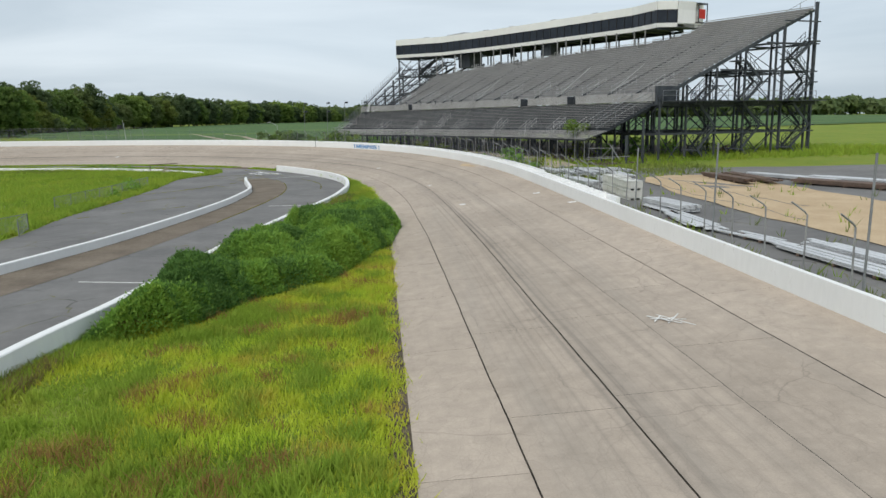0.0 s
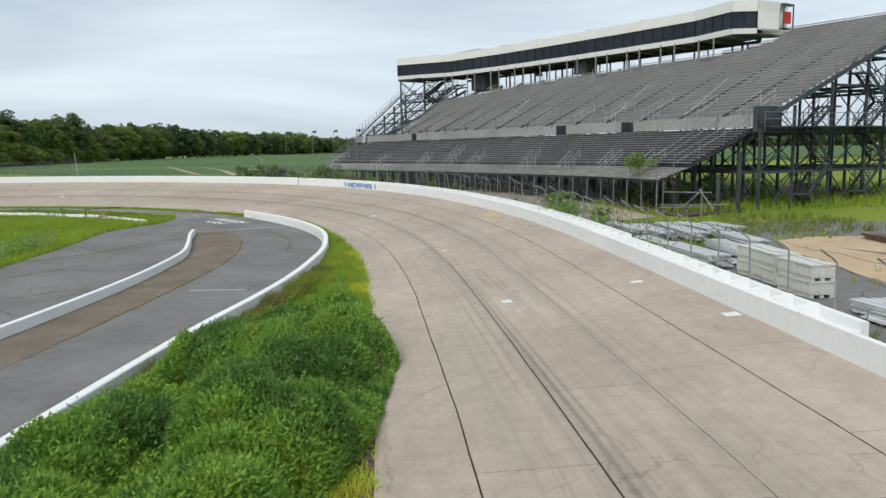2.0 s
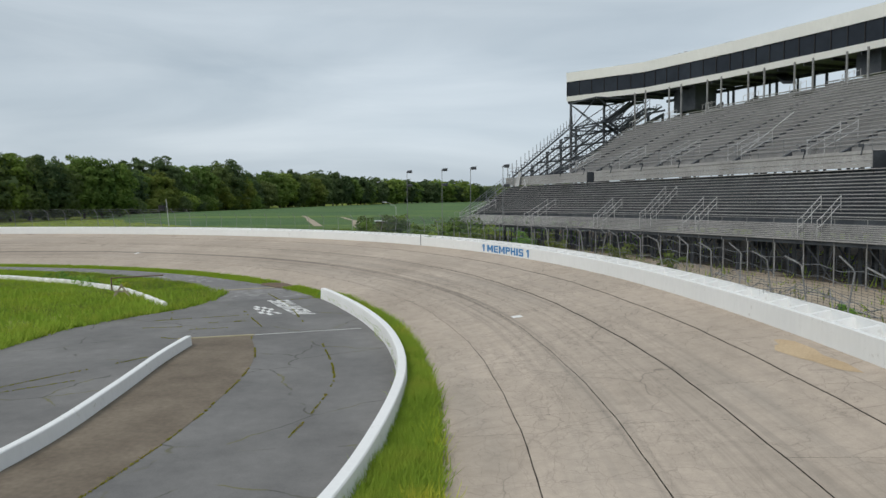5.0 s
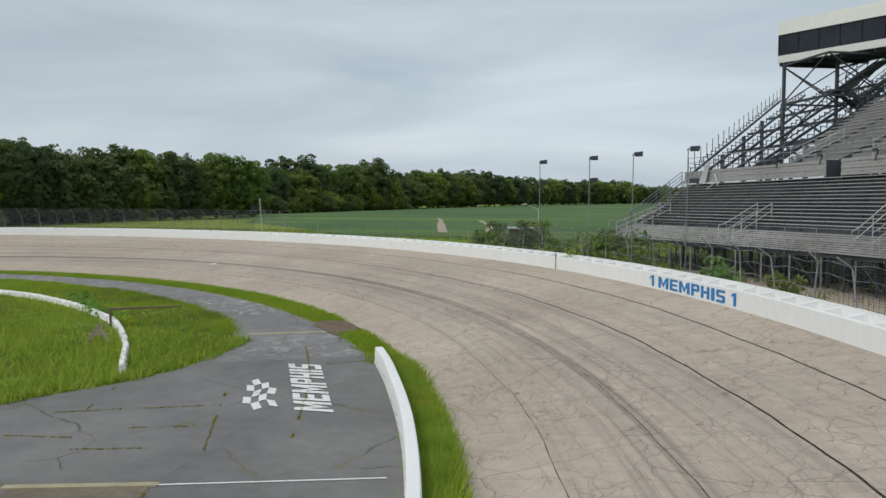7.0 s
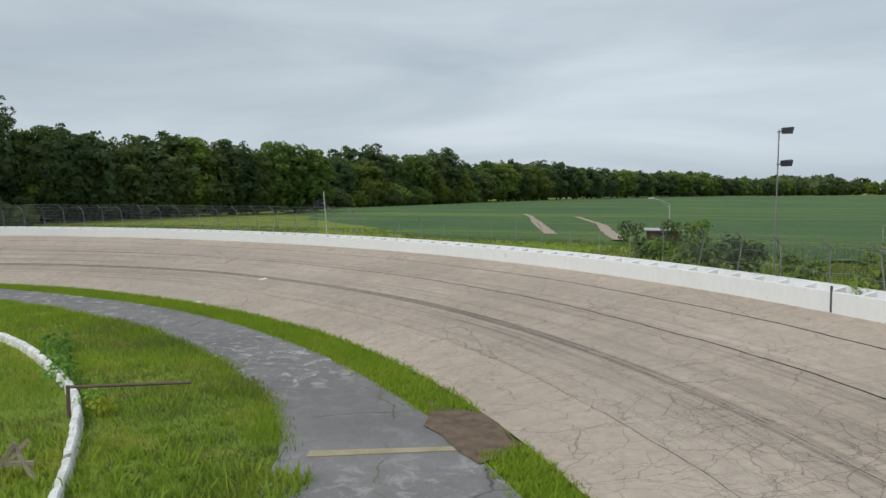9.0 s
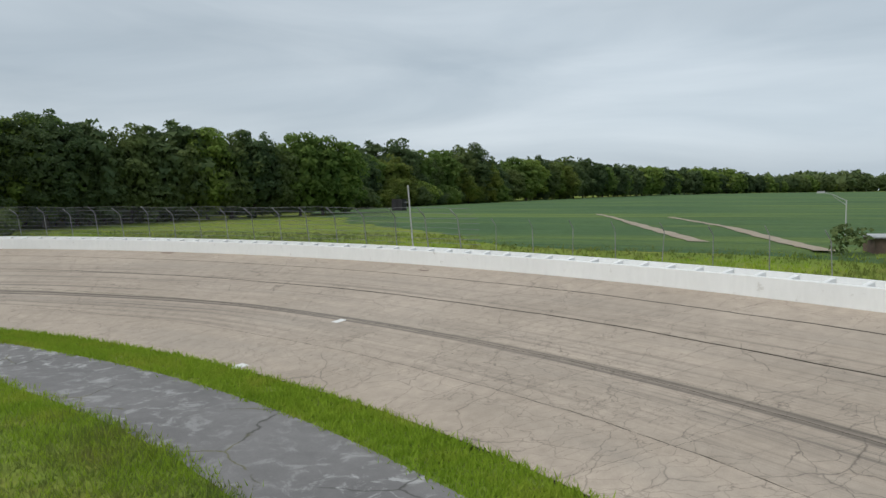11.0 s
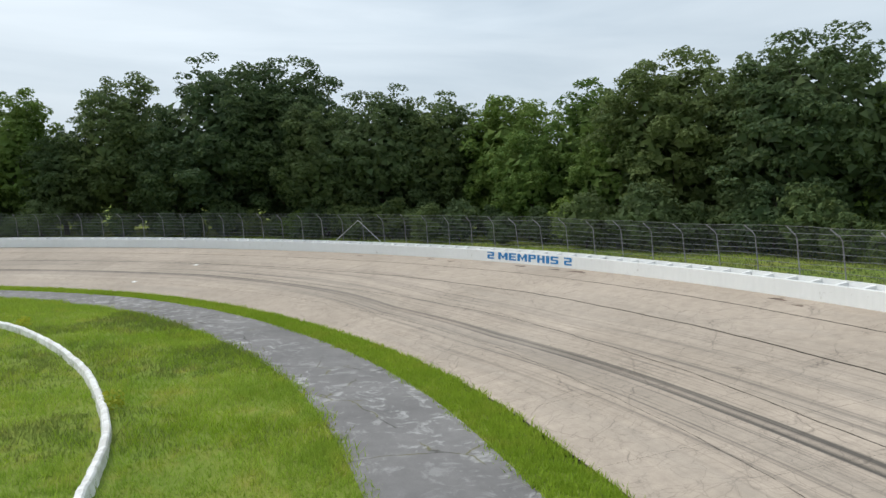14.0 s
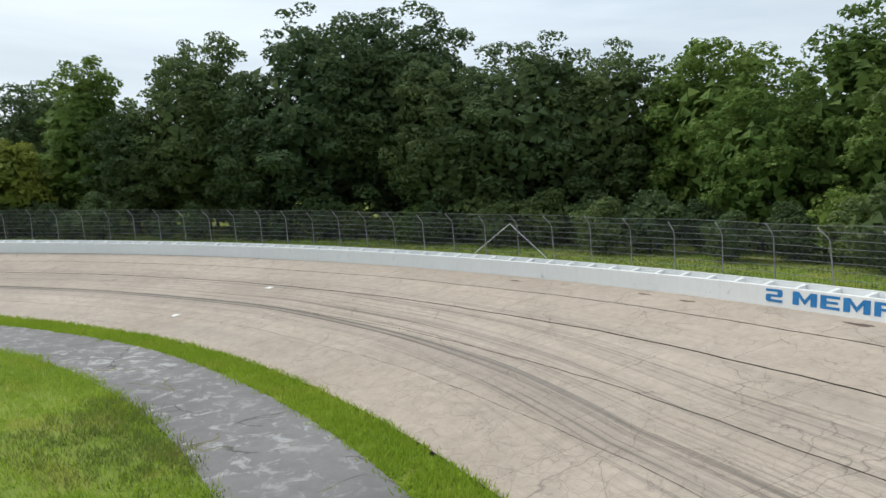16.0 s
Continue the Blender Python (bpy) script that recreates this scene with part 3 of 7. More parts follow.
def groove_uv(ob, s, d0, d1):
    """Texture coordinates that follow the racing line: 12.6 across lies on the groove."""
    line = np.interp(s, [0, 240, 258, 273, 287, 300, 308, 318, 330], [0.615, 0.615, 0.655, 0.7, 0.745, 0.735, 0.69, 0.655, 0.63])
    uv = np.concatenate([np.column_stack([s, 12.6 + 20 * (d / width(s) - line)]) for d in (d0, d1)])
    loops = np.empty(len(ob.data.loops), dtype=np.int32)
    ob.data.loops.foreach_get("vertex_index", loops)
    ob.data.uv_layers[0].data.foreach_set("uv", uv.astype(np.float32)[loops].ravel())


def gap(s, i):
    """Half the width of the i-th long joint: the inner ones close up in the turn."""
    if i > 2:
        return 0.02 - 0.009 * np.clip((s - 128) / 30, 0, 1) + (0.012 * np.clip((s - 200) / 40, 0, 1) if i == 3 else 0)
    if i == 2:
        return 0.007 + 0.03 * np.clip((s - 125) / 30, 0, 1) + 0.01 * np.clip((s - 200) / 40, 0, 1)
    return 0.016 + 0.024 * np.clip((s - 120) / 60, 0, 1)


def wave(s, i):
    """How the i-th long joint wanders."""
    if i in (0, 5):
        return 0 * s
    far = 0.25 + 0.75 * np.clip((s - 125) / 40, 0, 1)
    return far * (0.04 * np.sin(s * 0.43 + 2.1 * i) + 0.025 * np.sin(s * 1.31 + i) + 0.016 * np.sin(s * 3.3 + 1.7 * i))


def build_slabs():
    rng = random.Random(4)
    for i in range(5):
        s0 = 30.0 + rng.uniform(0, 6)
        while s0 < 396:
            s1 = s0 + rng.choice((6.1, 6.1, 7.3, 9.2))
            s = np.linspace(s0 + 0.006, s1 - 0.006, 11)
            d0, d1 = lane(s, i) + (gap(s, i) if i else 0) + wave(s, i), lane(s, i + 1) - (gap(s, i + 1) if i < 4 else 0) + wave(s, i + 1)
            slab = strip("concrete_slab", s, d0, d1, bank(s, d0), bank(s, d1), M["concrete"], track)
            groove_uv(slab, s, d0, d1)
            s0 = s1


# ---- outer wall ----
wall = empty("wall_outer", Matrix(), "white painted concrete retaining wall round the track", "barrier wall", kind="structure")
SW = np.arange(0, 480, 1.0)
solid_along("front_wall", SW, [(0, -0.9), (0, 0.85), (-0.03, 0.87), (-0.16, 0.87), (-0.2, -0.9)], M["white"], wall)
solid_along("back_wall", SW[(SW >= 108) & (SW <= 126)], [(-0.95, -0.9), (-0.95, 0.85), (-1.15, 0.85), (-1.15, -0.9)], M["white"], wall)
solid_along("back_wall", SW[SW >= 126], [(-0.95, -0.9), (-0.95, 1.0), (-1.15, 1.0), (-1.15, -0.9)], M["white"], wall)
RIB = Soup().hexa([(-0.13, -0.96, 0.4), (0.13, -0.96, 0.4), (0.1, -0.18, 0.4), (-0.1, -0.18, 0.4), (-0.1, -0.96, 0.96), (0.1, -0.96, 0.96), (0.07, -0.18, 0.8), (-0.07, -0.18, 0.8)]).put("wall_rib", M["white"], wall)
for k, s in enumerate(np.arange(110.0, 372, 1.34)):
    p = at(s, 0.0, float(wall_z(s)))
    m = Matrix.Translation(p) @ Matrix.Rotation(heading(s) + math.pi / 2, 4, "Z") @ Matrix.Diagonal((1, 1, float(wall_scale(s)), 1))
    if k == 0:
        RIB.matrix_local = m
    else:
        shared("wall_rib", RIB, wall, m)
solid_along("wall_fill", SW[SW >= 108], [(-0.2, 0.1), (-0.2, 0.52), (-0.95, 0.52), (-0.95, 0.1)], M["white"], wall)


# ---- pit lane, apron and infield walls ----
def curve_pts(pts, n=8):
    """A smooth line through control points."""
    p = np.array([pts[0], *pts, pts[-1]], float)
    out = []
    for i in range(1, len(p) - 2):
        t = np.linspace(0, 1, n, endpoint=False)[:, None]
        a, b, c, d = p[i - 1], p[i], p[i + 1], p[i + 2]
        out.append(0.5 * ((2 * b) + (c - a) * t + (2 * a - 5 * b + 4 * c - d) * t ** 2 + (-a + 3 * b - 3 * c + d) * t ** 3))
    return np.concatenate(out + [p[-1:]])


def flat_area(name, left, right, z, material, label, category, kind="structure", n=60):
    """A paved area between two lines that run the same way."""
    def even(p):
        p = curve_pts(p)
        l = np.concatenate([[0], np.cumsum(np.hypot(*np.diff(p, axis=0).T))])
        t = np.linspace(0, l[-1], n)
        return np.stack([np.interp(t, l, p[:, 0]), np.interp(t, l, p[:, 1])], 1)
    a, b = even(left), even(right)
    cols = 6
    v, f = [], []
    for j in range(cols + 1):
        q = a + (b - a) * (j / cols)
        v.append(np.stack([q[:, 0], q[:, 1], np.zeros(n) + z], 1))
    v = np.concatenate(v)
    f = [(j * n + i, j * n + i + 1, (j + 1) * n + i + 1, (j + 1) * n + i) for j in range(cols) for i in range(n - 1)]
    return tagged(mesh_part(name, v, f, material, uv=v[:, :2]), label, category, kind=kind)


def low_wall(name, pts, height, thick, material, label, z=0.0, category="barrier wall"):
    """A low concrete wall with a chamfered top along a line."""
    p = curve_pts(pts)
    t = np.gradient(p, axis=0)
    t /= np.hypot(t[:, 0], t[:, 1])[:, None]
    nrm = np.stack([-t[:, 1], t[:, 0]], 1)
    prof = [(-thick / 2 - 0.05, -0.1), (-thick / 2, height - 0.03), (-thick / 2 + 0.03, height), (thick / 2 - 0.03, height), (thick / 2, height - 0.03), (thick / 2 + 0.05, -0.1)]
    m, k = len(p), len(prof)
    v = np.concatenate([np.concatenate([p + nrm * d, np.zeros((m, 1)) + z + h], 1) for d, h in prof])
    f = [(j * m + i, j * m + i + 1, ((j + 1) % k) * m + i + 1, ((j + 1) % k) * m + i) for j in range(k) for i in range(m - 1)]
    f += [tuple(j * m for j in range(k)), tuple(j * m + m - 1 for j in reversed(range(k)))]
    return tagged(mesh_part(name, v, f, material), label, category, kind="structure")


IN_WALL = [(-12.4, -10), (-11.0, 6), (-9.6, 18.6), (-8.6, 24), (-7.9, 29.5), (-7.0, 36), (-5.3, 46), (-4.1, 51.5), (-3.2, 56.5), (-2.6, 62), (-2.3, 68), (-2.9, 76), (-4.7, 83), (-7.4, 89.5), (-10.6, 95.5), (-12.5, 98.6)]
PIT_WALL = [(-22, 12), (-19, 24), (-16.2, 33.5), (-14.2, 41), (-12.6, 50), (-11.6, 58), (-11.3, 64), (-11.4, 69), (-12.3, 74), (-13.4, 79), (-14.0, 82.6)]
MUD_EDGE = [(-18.8, 12), (-16.2, 22), (-14.0, 29.5), (-12.2, 37), (-10.2, 48), (-9.0, 57), (-8.3, 64), (-8.3, 71), (-9.6, 79.2), (-12.1, 85.2)]
GRASS_L = [(-28, 12), (-24.5, 28), (-21.0, 42), (-21.6, 53), (-21.4, 64), (-21.6, 76), (-22.4, 86), (-21.0, 90.6), (-19.9, 93), (-19.5, 97), (-20.3, 101)]
flat_area("pit_road", IN_WALL[:-1] + [(-13.0, 99.8)], MUD_EDGE + [(-15.0, 101.5)], 0.02, M["asphalt"], "cracked grey asphalt pit road beside the white wall", "pit road")
flat_area("pit_lane", PIT_WALL[:-1] + [(-14.0, 82.5), (-12.1, 85.2), (-15.0, 101.5)], GRASS_L, 0.024, M["asphalt"], "cracked grey asphalt lane with grass in the joints", "pit lane")
flat_area("pit_stalls", MUD_EDGE, PIT_WALL[:-1] + [(-15.0, 83.9)], 0.03, M["mud"], "brown silted concrete pit stalls along the white wall", "pit stalls")
low_wall("wall_pit_road", IN_WALL, 0.72, 0.32, M["white"], "low white concrete wall beside overgrown grass")
low_wall("wall_pit_stalls", PIT_WALL, 0.46, 0.26, M["white"], "low white concrete wall along the pit stalls")
SA = np.arange(178, 372, 3.0)


def off_a1(s):
    return np.interp(s, [178, 195, 210, 225, 240, 270, 300, 330, 372], [17.0, 18.7, 19.9, 20.7, 21.3, 21.3, 20.1, 17.8, 16.5])


def off_a2(s):
    return np.interp(s, [178, 188, 195, 210, 225, 240, 270, 300, 330, 372], [24.0, 22.6, 22.6, 23.8, 24.7, 25.3, 25.5, 24.3, 22.0, 20.5])


def off_loop(s):
    return np.interp(s, [176, 180, 195, 210, 225, 240, 270, 300, 330, 372], [26.6, 27.1, 28.3, 29.6, 30.6, 31.3, 31.9, 31.4, 29.6, 27.5])


tagged(strip("apron", SA, off_a1(SA), off_a2(SA), 0 * SA + 0.028, 0 * SA + 0.028, M["apron"], n=4), "worn grey apron road with pale patches inside the turn", "apron road", kind="structure")
SLP = np.arange(176, 372, 2.0)


def kerb_wall(s, label):
    """A low hand-poured kerb wall: uneven, leaning and chipped along its top."""
    s = np.asarray(s, float)
    wob = 0.04 * np.sin(s * 0.31) + 0.012 * np.sin(s * 1.7 + 1) + 0.01 * np.sin(s * 5.3)
    hgt = 0.36 + 0.03 * np.sin(s * 0.4) + 0.01 * np.sin(s * 2.9 + 2) - 0.12 * np.clip(np.sin(s * 3.1) + np.sin(s * 1.13) - 1.6, 0, 1)
    d = off_loop(s) + wob
    lean = 0.03 * np.sin(s * 0.4)
    rings = [at(s, d - 0.16, -0.1), at(s, d - 0.11 + lean, hgt - 0.05), at(s, d - 0.06 + lean, hgt), at(s, d + 0.07 + lean, hgt - 0.01), at(s, d + 0.13 + lean, hgt - 0.07), at(s, d + 0.17, -0.1)]
    m, k = len(s), len(rings)
    f = [(j * m + i, j * m + i + 1, ((j + 1) % k) * m + i + 1, ((j + 1) % k) * m + i) for j in range(k) for i in range(m - 1)]
    f += [tuple(j * m for j in range(k)), tuple(j * m + m - 1 for j in reversed(range(k)))]
    return tagged(mesh_part("wall_infield", np.concatenate(rings), f, M["peeling"]), label, "kerb wall", kind="structure")


for s0, s1 in ((176.0, 187.6), (188.0, 204.0), (204.4, 372.0)):
    kerb_wall(np.arange(s0, s1 + 0.01, 0.4), "low peeling white kerb wall through the infield grass")

# ---- stand ----
U, N = Vector((-0.477, 0.879, 0)), Vector((0.879, 0.477, 0))
STAND = Matrix(((U.x, N.x, 0, 0), (U.y, N.y, 0, 0), (0, 0, 1, 0), (0, 0, 0, 1)))


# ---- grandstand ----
# riser metal: seat grey darkened to carry the shade between benches
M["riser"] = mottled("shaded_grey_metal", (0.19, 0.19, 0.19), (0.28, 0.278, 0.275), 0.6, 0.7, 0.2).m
M["steel_dark"] = mottled("dark_weathered_steel", (0.07, 0.075, 0.085), (0.12, 0.125, 0.135), 1.2, 0.6, 0.3).m
M["post"] = mottled("dull_galvanised_steel", (0.2, 0.2, 0.2), (0.36, 0.36, 0.355), 1.5, 0.6, 0.3).m
def right_edge(n):
    return np.interp(n, [52.4, 60, 62, 82.5], [53.4, 51.0, 50.6, 46.6])


def left_edge(n):
    return np.interp(n, [52.4, 60, 82.5], [111.3, 114.6, 135.0])


def seats_left(n):
    return np.interp(n, [62, 82.5], [105.0, 115.5])


def top_row_end(n):
    """Where a row of the upper deck ends: those behind the press box's front stop short of it."""
    front = np.interp(seats_left(n), [61.9, 68.5, 78, 88, 98, 108.5, 116.6], [77.6, 76.9, 76.5, 75.9, 75.0, 73.4, 69.0])
    if n < front - 0.2:
        return float(seats_left(n))
    hit = [u for u in np.arange(62.0, 116.0, 0.5) if n < np.interp(u, [61.9, 63.4, 68.5, 78, 88, 98, 108.5, 116.6], [79.0, 77.4, 76.9, 76.5, 75.9, 75.0, 73.4, 69.0]) - 0.2]
    return float(max(hit)) if hit else 61.0


def rake_z(n):
    return 8.95 + (n - 62.0) * 0.458


PB = [(116.6, 69.0), (108.5, 73.4), (98.0, 75.0), (88.0, 75.9), (78.0, 76.5), (68.5, 76.9), (63.4, 75.7), (61.9, 77.6), (61.4, 80.4)]
LOW_AISLES = [56.6, 61.7, 67.0, 72.7, 81.6, 91.6, 100.4]
AISLES = [56.5, 64.0, 71.5, 79.0, 86.5, 94.0, 101.5]


def gapped(a, b, cuts, gap):
    """Stretches between a and b that leave a gap at each cut."""
    edges, lo = [], a
    for c in cuts:
        if c - gap / 2 > lo + 0.5 and c + gap / 2 < b:
            edges.append((lo, c - gap / 2))
            lo = c + gap / 2
    edges.append((lo, b))
    return edges


def build_stand():
    st = empty("grandstand", STAND, "grey steel grandstand with aluminium benches and a bare end", "grandstand")
    # lower deck: a walkway, then rows of planks on open steel
    for j in range(9):
        n0 = 52.4 + j * 0.3
        Soup().box((float(right_edge(n0)), n0, 4.44 + j * 0.085), (float(left_edge(n0)), n0 + 0.28, 4.5 + j * 0.085)).put("walkway_plank", M["seat"], st, "weathered aluminium walkway plank")
    rows = 14
    for r in range(rows):
        n, z = 55.1 + r * 0.4, 5.2 + r * 0.178
        a, b = float(right_edge(n)), float(left_edge(n))
        Soup().box((a, n + 0.16, z + 0.33), (b, n + 0.38, z + 0.372)).put("bench", M["seat"], st)
        # dark foot and riser boards put the shade between the rows into colour
        Soup().box((a, n, z - 0.04), (b, n + 0.36, z)).put("footboard", M["darksteel"], st)
        Soup().box((a, n + 0.37, z - 0.1), (b, n + 0.39, z + 0.26)).put("riser_board", M["darksteel"], st)
    # the steel steps that carry the lower rows
    q = Soup()
    for u in np.arange(54.3, 111, 1.85):
        shift = (u - 52) / 56 * 4.0
        for r in range(rows):
            n, z = 55.1 + r * 0.4, 5.2 + r * 0.178
            uu = u + shift * r / rows - 1.6 * r / rows * (1 - shift / 4)
            q.beam((uu, n + 0.3, z - 0.1), (uu, n + 0.3, z + 0.3), 0.05)
        u2 = u + shift - 1.6 * (1 - shift / 4)
        q.beam((u, 55.0, 4.9), (u2, 60.4, 7.3), 0.07, 0.2)
    tagged(q.put("riser_frame", M["darksteel"], st, "dark steel risers below the lower benches"), kind="stuff")
    # fascia between the decks, with dark doorways
    doors = [(62.1, 63.5), (70.5, 71.9), (97.9, 99.1)]
    z0, z1 = 7.95, 8.82
    edges, lo = [], 50.6
    for d0, d1 in doors:
        edges.append((lo, d0))
        lo = d1
    edges.append((lo, 115.0))
    for a, b in edges:
        for k in range(5):
            zz = z0 + k * (z1 - z0) / 5
            Soup().box((a, 60.5 + 0.03 * (k % 2), zz + 0.012), (b, 60.62, zz + (z1 - z0) / 5)).put("fascia_panel", M["seat"], st, "ribbed grey metal front of the upper deck")
    # dark back and side sheets colour in the shade inside each doorway
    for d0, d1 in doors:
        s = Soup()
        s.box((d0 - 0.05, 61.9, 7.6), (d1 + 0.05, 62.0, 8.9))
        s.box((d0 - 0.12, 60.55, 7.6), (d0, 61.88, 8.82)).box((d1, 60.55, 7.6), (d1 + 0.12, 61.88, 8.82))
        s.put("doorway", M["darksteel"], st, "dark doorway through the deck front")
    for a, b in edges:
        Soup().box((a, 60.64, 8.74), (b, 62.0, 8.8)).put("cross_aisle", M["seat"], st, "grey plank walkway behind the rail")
    # dark sheet added to stand in for the shade under the deck front
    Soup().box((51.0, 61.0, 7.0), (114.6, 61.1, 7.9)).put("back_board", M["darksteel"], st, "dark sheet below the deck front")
    # upper deck
    rows = 31
    for r in range(rows):
        n = 62.0 + r * 0.65
        z = float(rake_z(n))
        a, b = float(right_edge(n)), top_row_end(n)
        q = Soup()
        q.box((a, n, z - 0.05), (b, n + 0.40, z))
        q.put("footboard", M["seat"], st)
        # darker than the seats: the row gaps' shade is in the colour
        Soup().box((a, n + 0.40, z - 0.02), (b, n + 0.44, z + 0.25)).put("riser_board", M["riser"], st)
        for u0, u1 in gapped(a, b, [x + 0.16 * (n - 62) * (x - 78) / 28 for x in AISLES], 0.22):
            Soup().box((u0, n + 0.34, z + 0.37), (u1, n + 0.60, z + 0.42)).put("bench", M["seat"], st)
    for x in AISLES:
        for r in range(rows):
            n = 62.0 + r * 0.65
            z, u = float(rake_z(n)), x + 0.16 * (n - 62) * (x - 78) / 28
            if u + 0.5 > top_row_end(n):
                continue
            Soup().box((u - 0.24, n + 0.45, z), (u + 0.24, n + 0.56, z + 0.12)).put("step", M["seat"], st)
    # rakers, columns and braces
    grid_u = [float(x) for x in np.arange(50.2, 108, 4.1)]
    q = Soup()
    for i, u in enumerate(grid_u):
        k = (u - 78) / 28
        top = lambda n: u + 0.16 * (n - 62) * k
        end = 82.4 if u < 60 else 77.2
        q.beam((u, 60.6, 8.25), (top(end), end, float(rake_z(end)) - 0.35), 0.16, 0.34)
        q.beam((max(u, 54.0), 54.6, 4.6), (max(u, 51.4), 60.6, 7.2), 0.14, 0.24)
    q.put("raker", M["darksteel"], st, "dark sloping steel beams under the seats")
    ns = [56.0, 58.4, 60.8, 64.5, 68.5, 72.5, 77.0, 82.0]
    for n in ns:
        for u in grid_u:
            k = (u - 78) / 28
            uu = u + 0.16 * max(n - 62, 0) * k
            zt = float(rake_z(n)) - 0.5 if n > 60.7 else 6.2 if n > 57 else 4.6
            if n > 80 and u > 60:
                continue
            Soup().box((uu - 0.09, n - 0.1, 0.3), (uu + 0.09, n + 0.1, zt)).put("column", M["darksteel"], st)
    q = Soup()
    for n in ns[2:]:
        top = float(rake_z(n)) - 0.8
        for z in (4.6, 7.6, 11.2, 14.2):
            if z < top:
                q.beam((grid_u[0] - 0.16 * max(n - 62, 0), n, z), ((grid_u[-1] if n < 80 else 56.0) + 0.16 * max(n - 62, 0), n, z), 0.12, 0.22)
    for u in grid_u:
        k = (u - 78) / 28
        sh = lambda n: u + 0.16 * max(n - 62, 0) * k
        for z, n0 in ((4.6, 60.8), (7.6, 60.8), (11.2, 69), (14.2, 75.5)):
            n9 = 82.0 if u < 60 else 77.0
            q.beam((sh(n0), n0, z), (sh(n9), n9, z), 0.12, 0.2)
    q.put("girder", M["darksteel"], st, "dark horizontal steel beams")
    for u in grid_u[::2] + [grid_u[-1]]:
        k = (u - 78) / 28
        sh = lambda n: u + 0.16 * max(n - 62, 0) * k
        for (n0, n1) in zip(ns[2:], ns[3:] if u < 60 else ns[3:-1]):
            for z0, z1 in ((0.5, 4.6), (4.6, 7.6), (7.6, 11.2), (11.2, 14.2)):
                if z1 < float(rake_z(n0)) - 0.4:
                    Soup().beam((sh(n0), n0, z0), (sh(n1), n1, z1), 0.07).put("cross_brace", M["darksteel"], st)
                    Soup().beam((sh(n0), n0, z1), (sh(n1), n1, z0), 0.07).put("cross_brace", M["darksteel"], st)
    for (u0, u1) in zip(grid_u[::2], grid_u[1::2]):
        for n in (82.0, 77.0, 60.8) if u0 < 56 else (77.0, 60.8):
            for z0, z1 in ((0.5, 4.6), (4.6, 7.6), (7.6, 11.2), (11.2, 14.2)):
                if z1 < float(rake_z(n)) - 0.4:
                    a, b = (u0 + 0.16 * max(n - 62, 0) * (u0 - 78) / 28, u1 + 0.16 * max(n - 62, 0) * (u1 - 78) / 28)
                    Soup().beam((a, n, z0), (b, n, z1), 0.07).put("cross_brace", M["darksteel"], st)
                    Soup().beam((a, n, z1), (b, n, z0), 0.07).put("cross_brace", M["darksteel"], st)
    Soup().box((50.3, 60.5, 7.6), (50.66, 63.4, 9.5)).put("end_panel", M["darksteel"], st, "dark sheet closing the end of the walkway")
    # right end: tall rear mast, high walkway and zigzag stairs
    q = Soup()
    q.box((46.5, 82.3, 0.3), (46.8, 82.6, 18.8))
    q.box((47.3, 77.6, 0.3), (47.55, 77.85, 16.0))
    for z in (4.6, 7.6, 11.2, 14.2, 16.6):
        q.beam((46.1, 82.4, z), (47.4, 77.7, z), 0.1, 0.14)
    q.beam((50.6, 61.0, 7.75), (46.2, 82.4, 7.75), 0.3, 0.34)
    q.beam((49.6, 61.0, 7.95), (45.4, 82.4, 7.95), 1.4, 0.08)
    q.put("end_frame", M["darksteel"], st, "tall dark steel frame at the end of the stand")

    def flight(a, b):
        f = Soup()
        va, vb = Vector(a), Vector(b)
        for off in (-0.55, 0.55):
            f.beam(va + Vector((off, 0, 0)), vb + Vector((off, 0, 0)), 0.06, 0.3)
            f.beam(va + Vector((off, 0, 1.0)), vb + Vector((off, 0, 1.0)), 0.05, 0.05)
            f.beam(va + Vector((off, 0, 0.55)), vb + Vector((off, 0, 0.55)), 0.04, 0.04)
            for k in range(5):
                p = va.lerp(vb, k / 4) + Vector((off, 0, 0))
                f.beam(p, p + Vector((0, 0, 1.0)), 0.045)
        steps = int(abs(vb.z - va.z) / 0.19)
        for k in range(steps):
            p = va.lerp(vb, (k + 0.5) / steps)
            f.box((p.x - 0.52, p.y - 0.14, p.z), (p.x + 0.52, p.y + 0.14, p.z + 0.04))
        e = 1 if vb.y > va.y else -1
        f.box((vb.x - 0.7, min(vb.y, vb.y + e * 1.1), vb.z - 0.12), (vb.x + 0.7, max(vb.y, vb.y + e * 1.1), vb.z))
        f.put("stair_flight", M["darksteel"], st, "dark steel stair flight with rails")

    for x0, n0, n1, levels in ((47.0, 78.6, 82.0, (0.5, 2.9, 5.3, 7.7, 10.1, 12.5, 14.6)), (48.6, 71.8, 75.0, (0.5, 2.9, 5.3, 7.7, 10.1, 12.2)), (49.6, 65.6, 68.4, (0.5, 2.9, 5.3, 7.7, 9.6))):
        for i, (za, zb) in enumerate(zip(levels, levels[1:])):
            flight((x0, n1 if i % 2 == 0 else n0, za), (x0, n0 if i % 2 == 0 else n1, zb))
    # left end: bare rakers with bracket stubs
    bare = [105.4, 107.3, 109.2, 111.1, 113.0, 115.0]
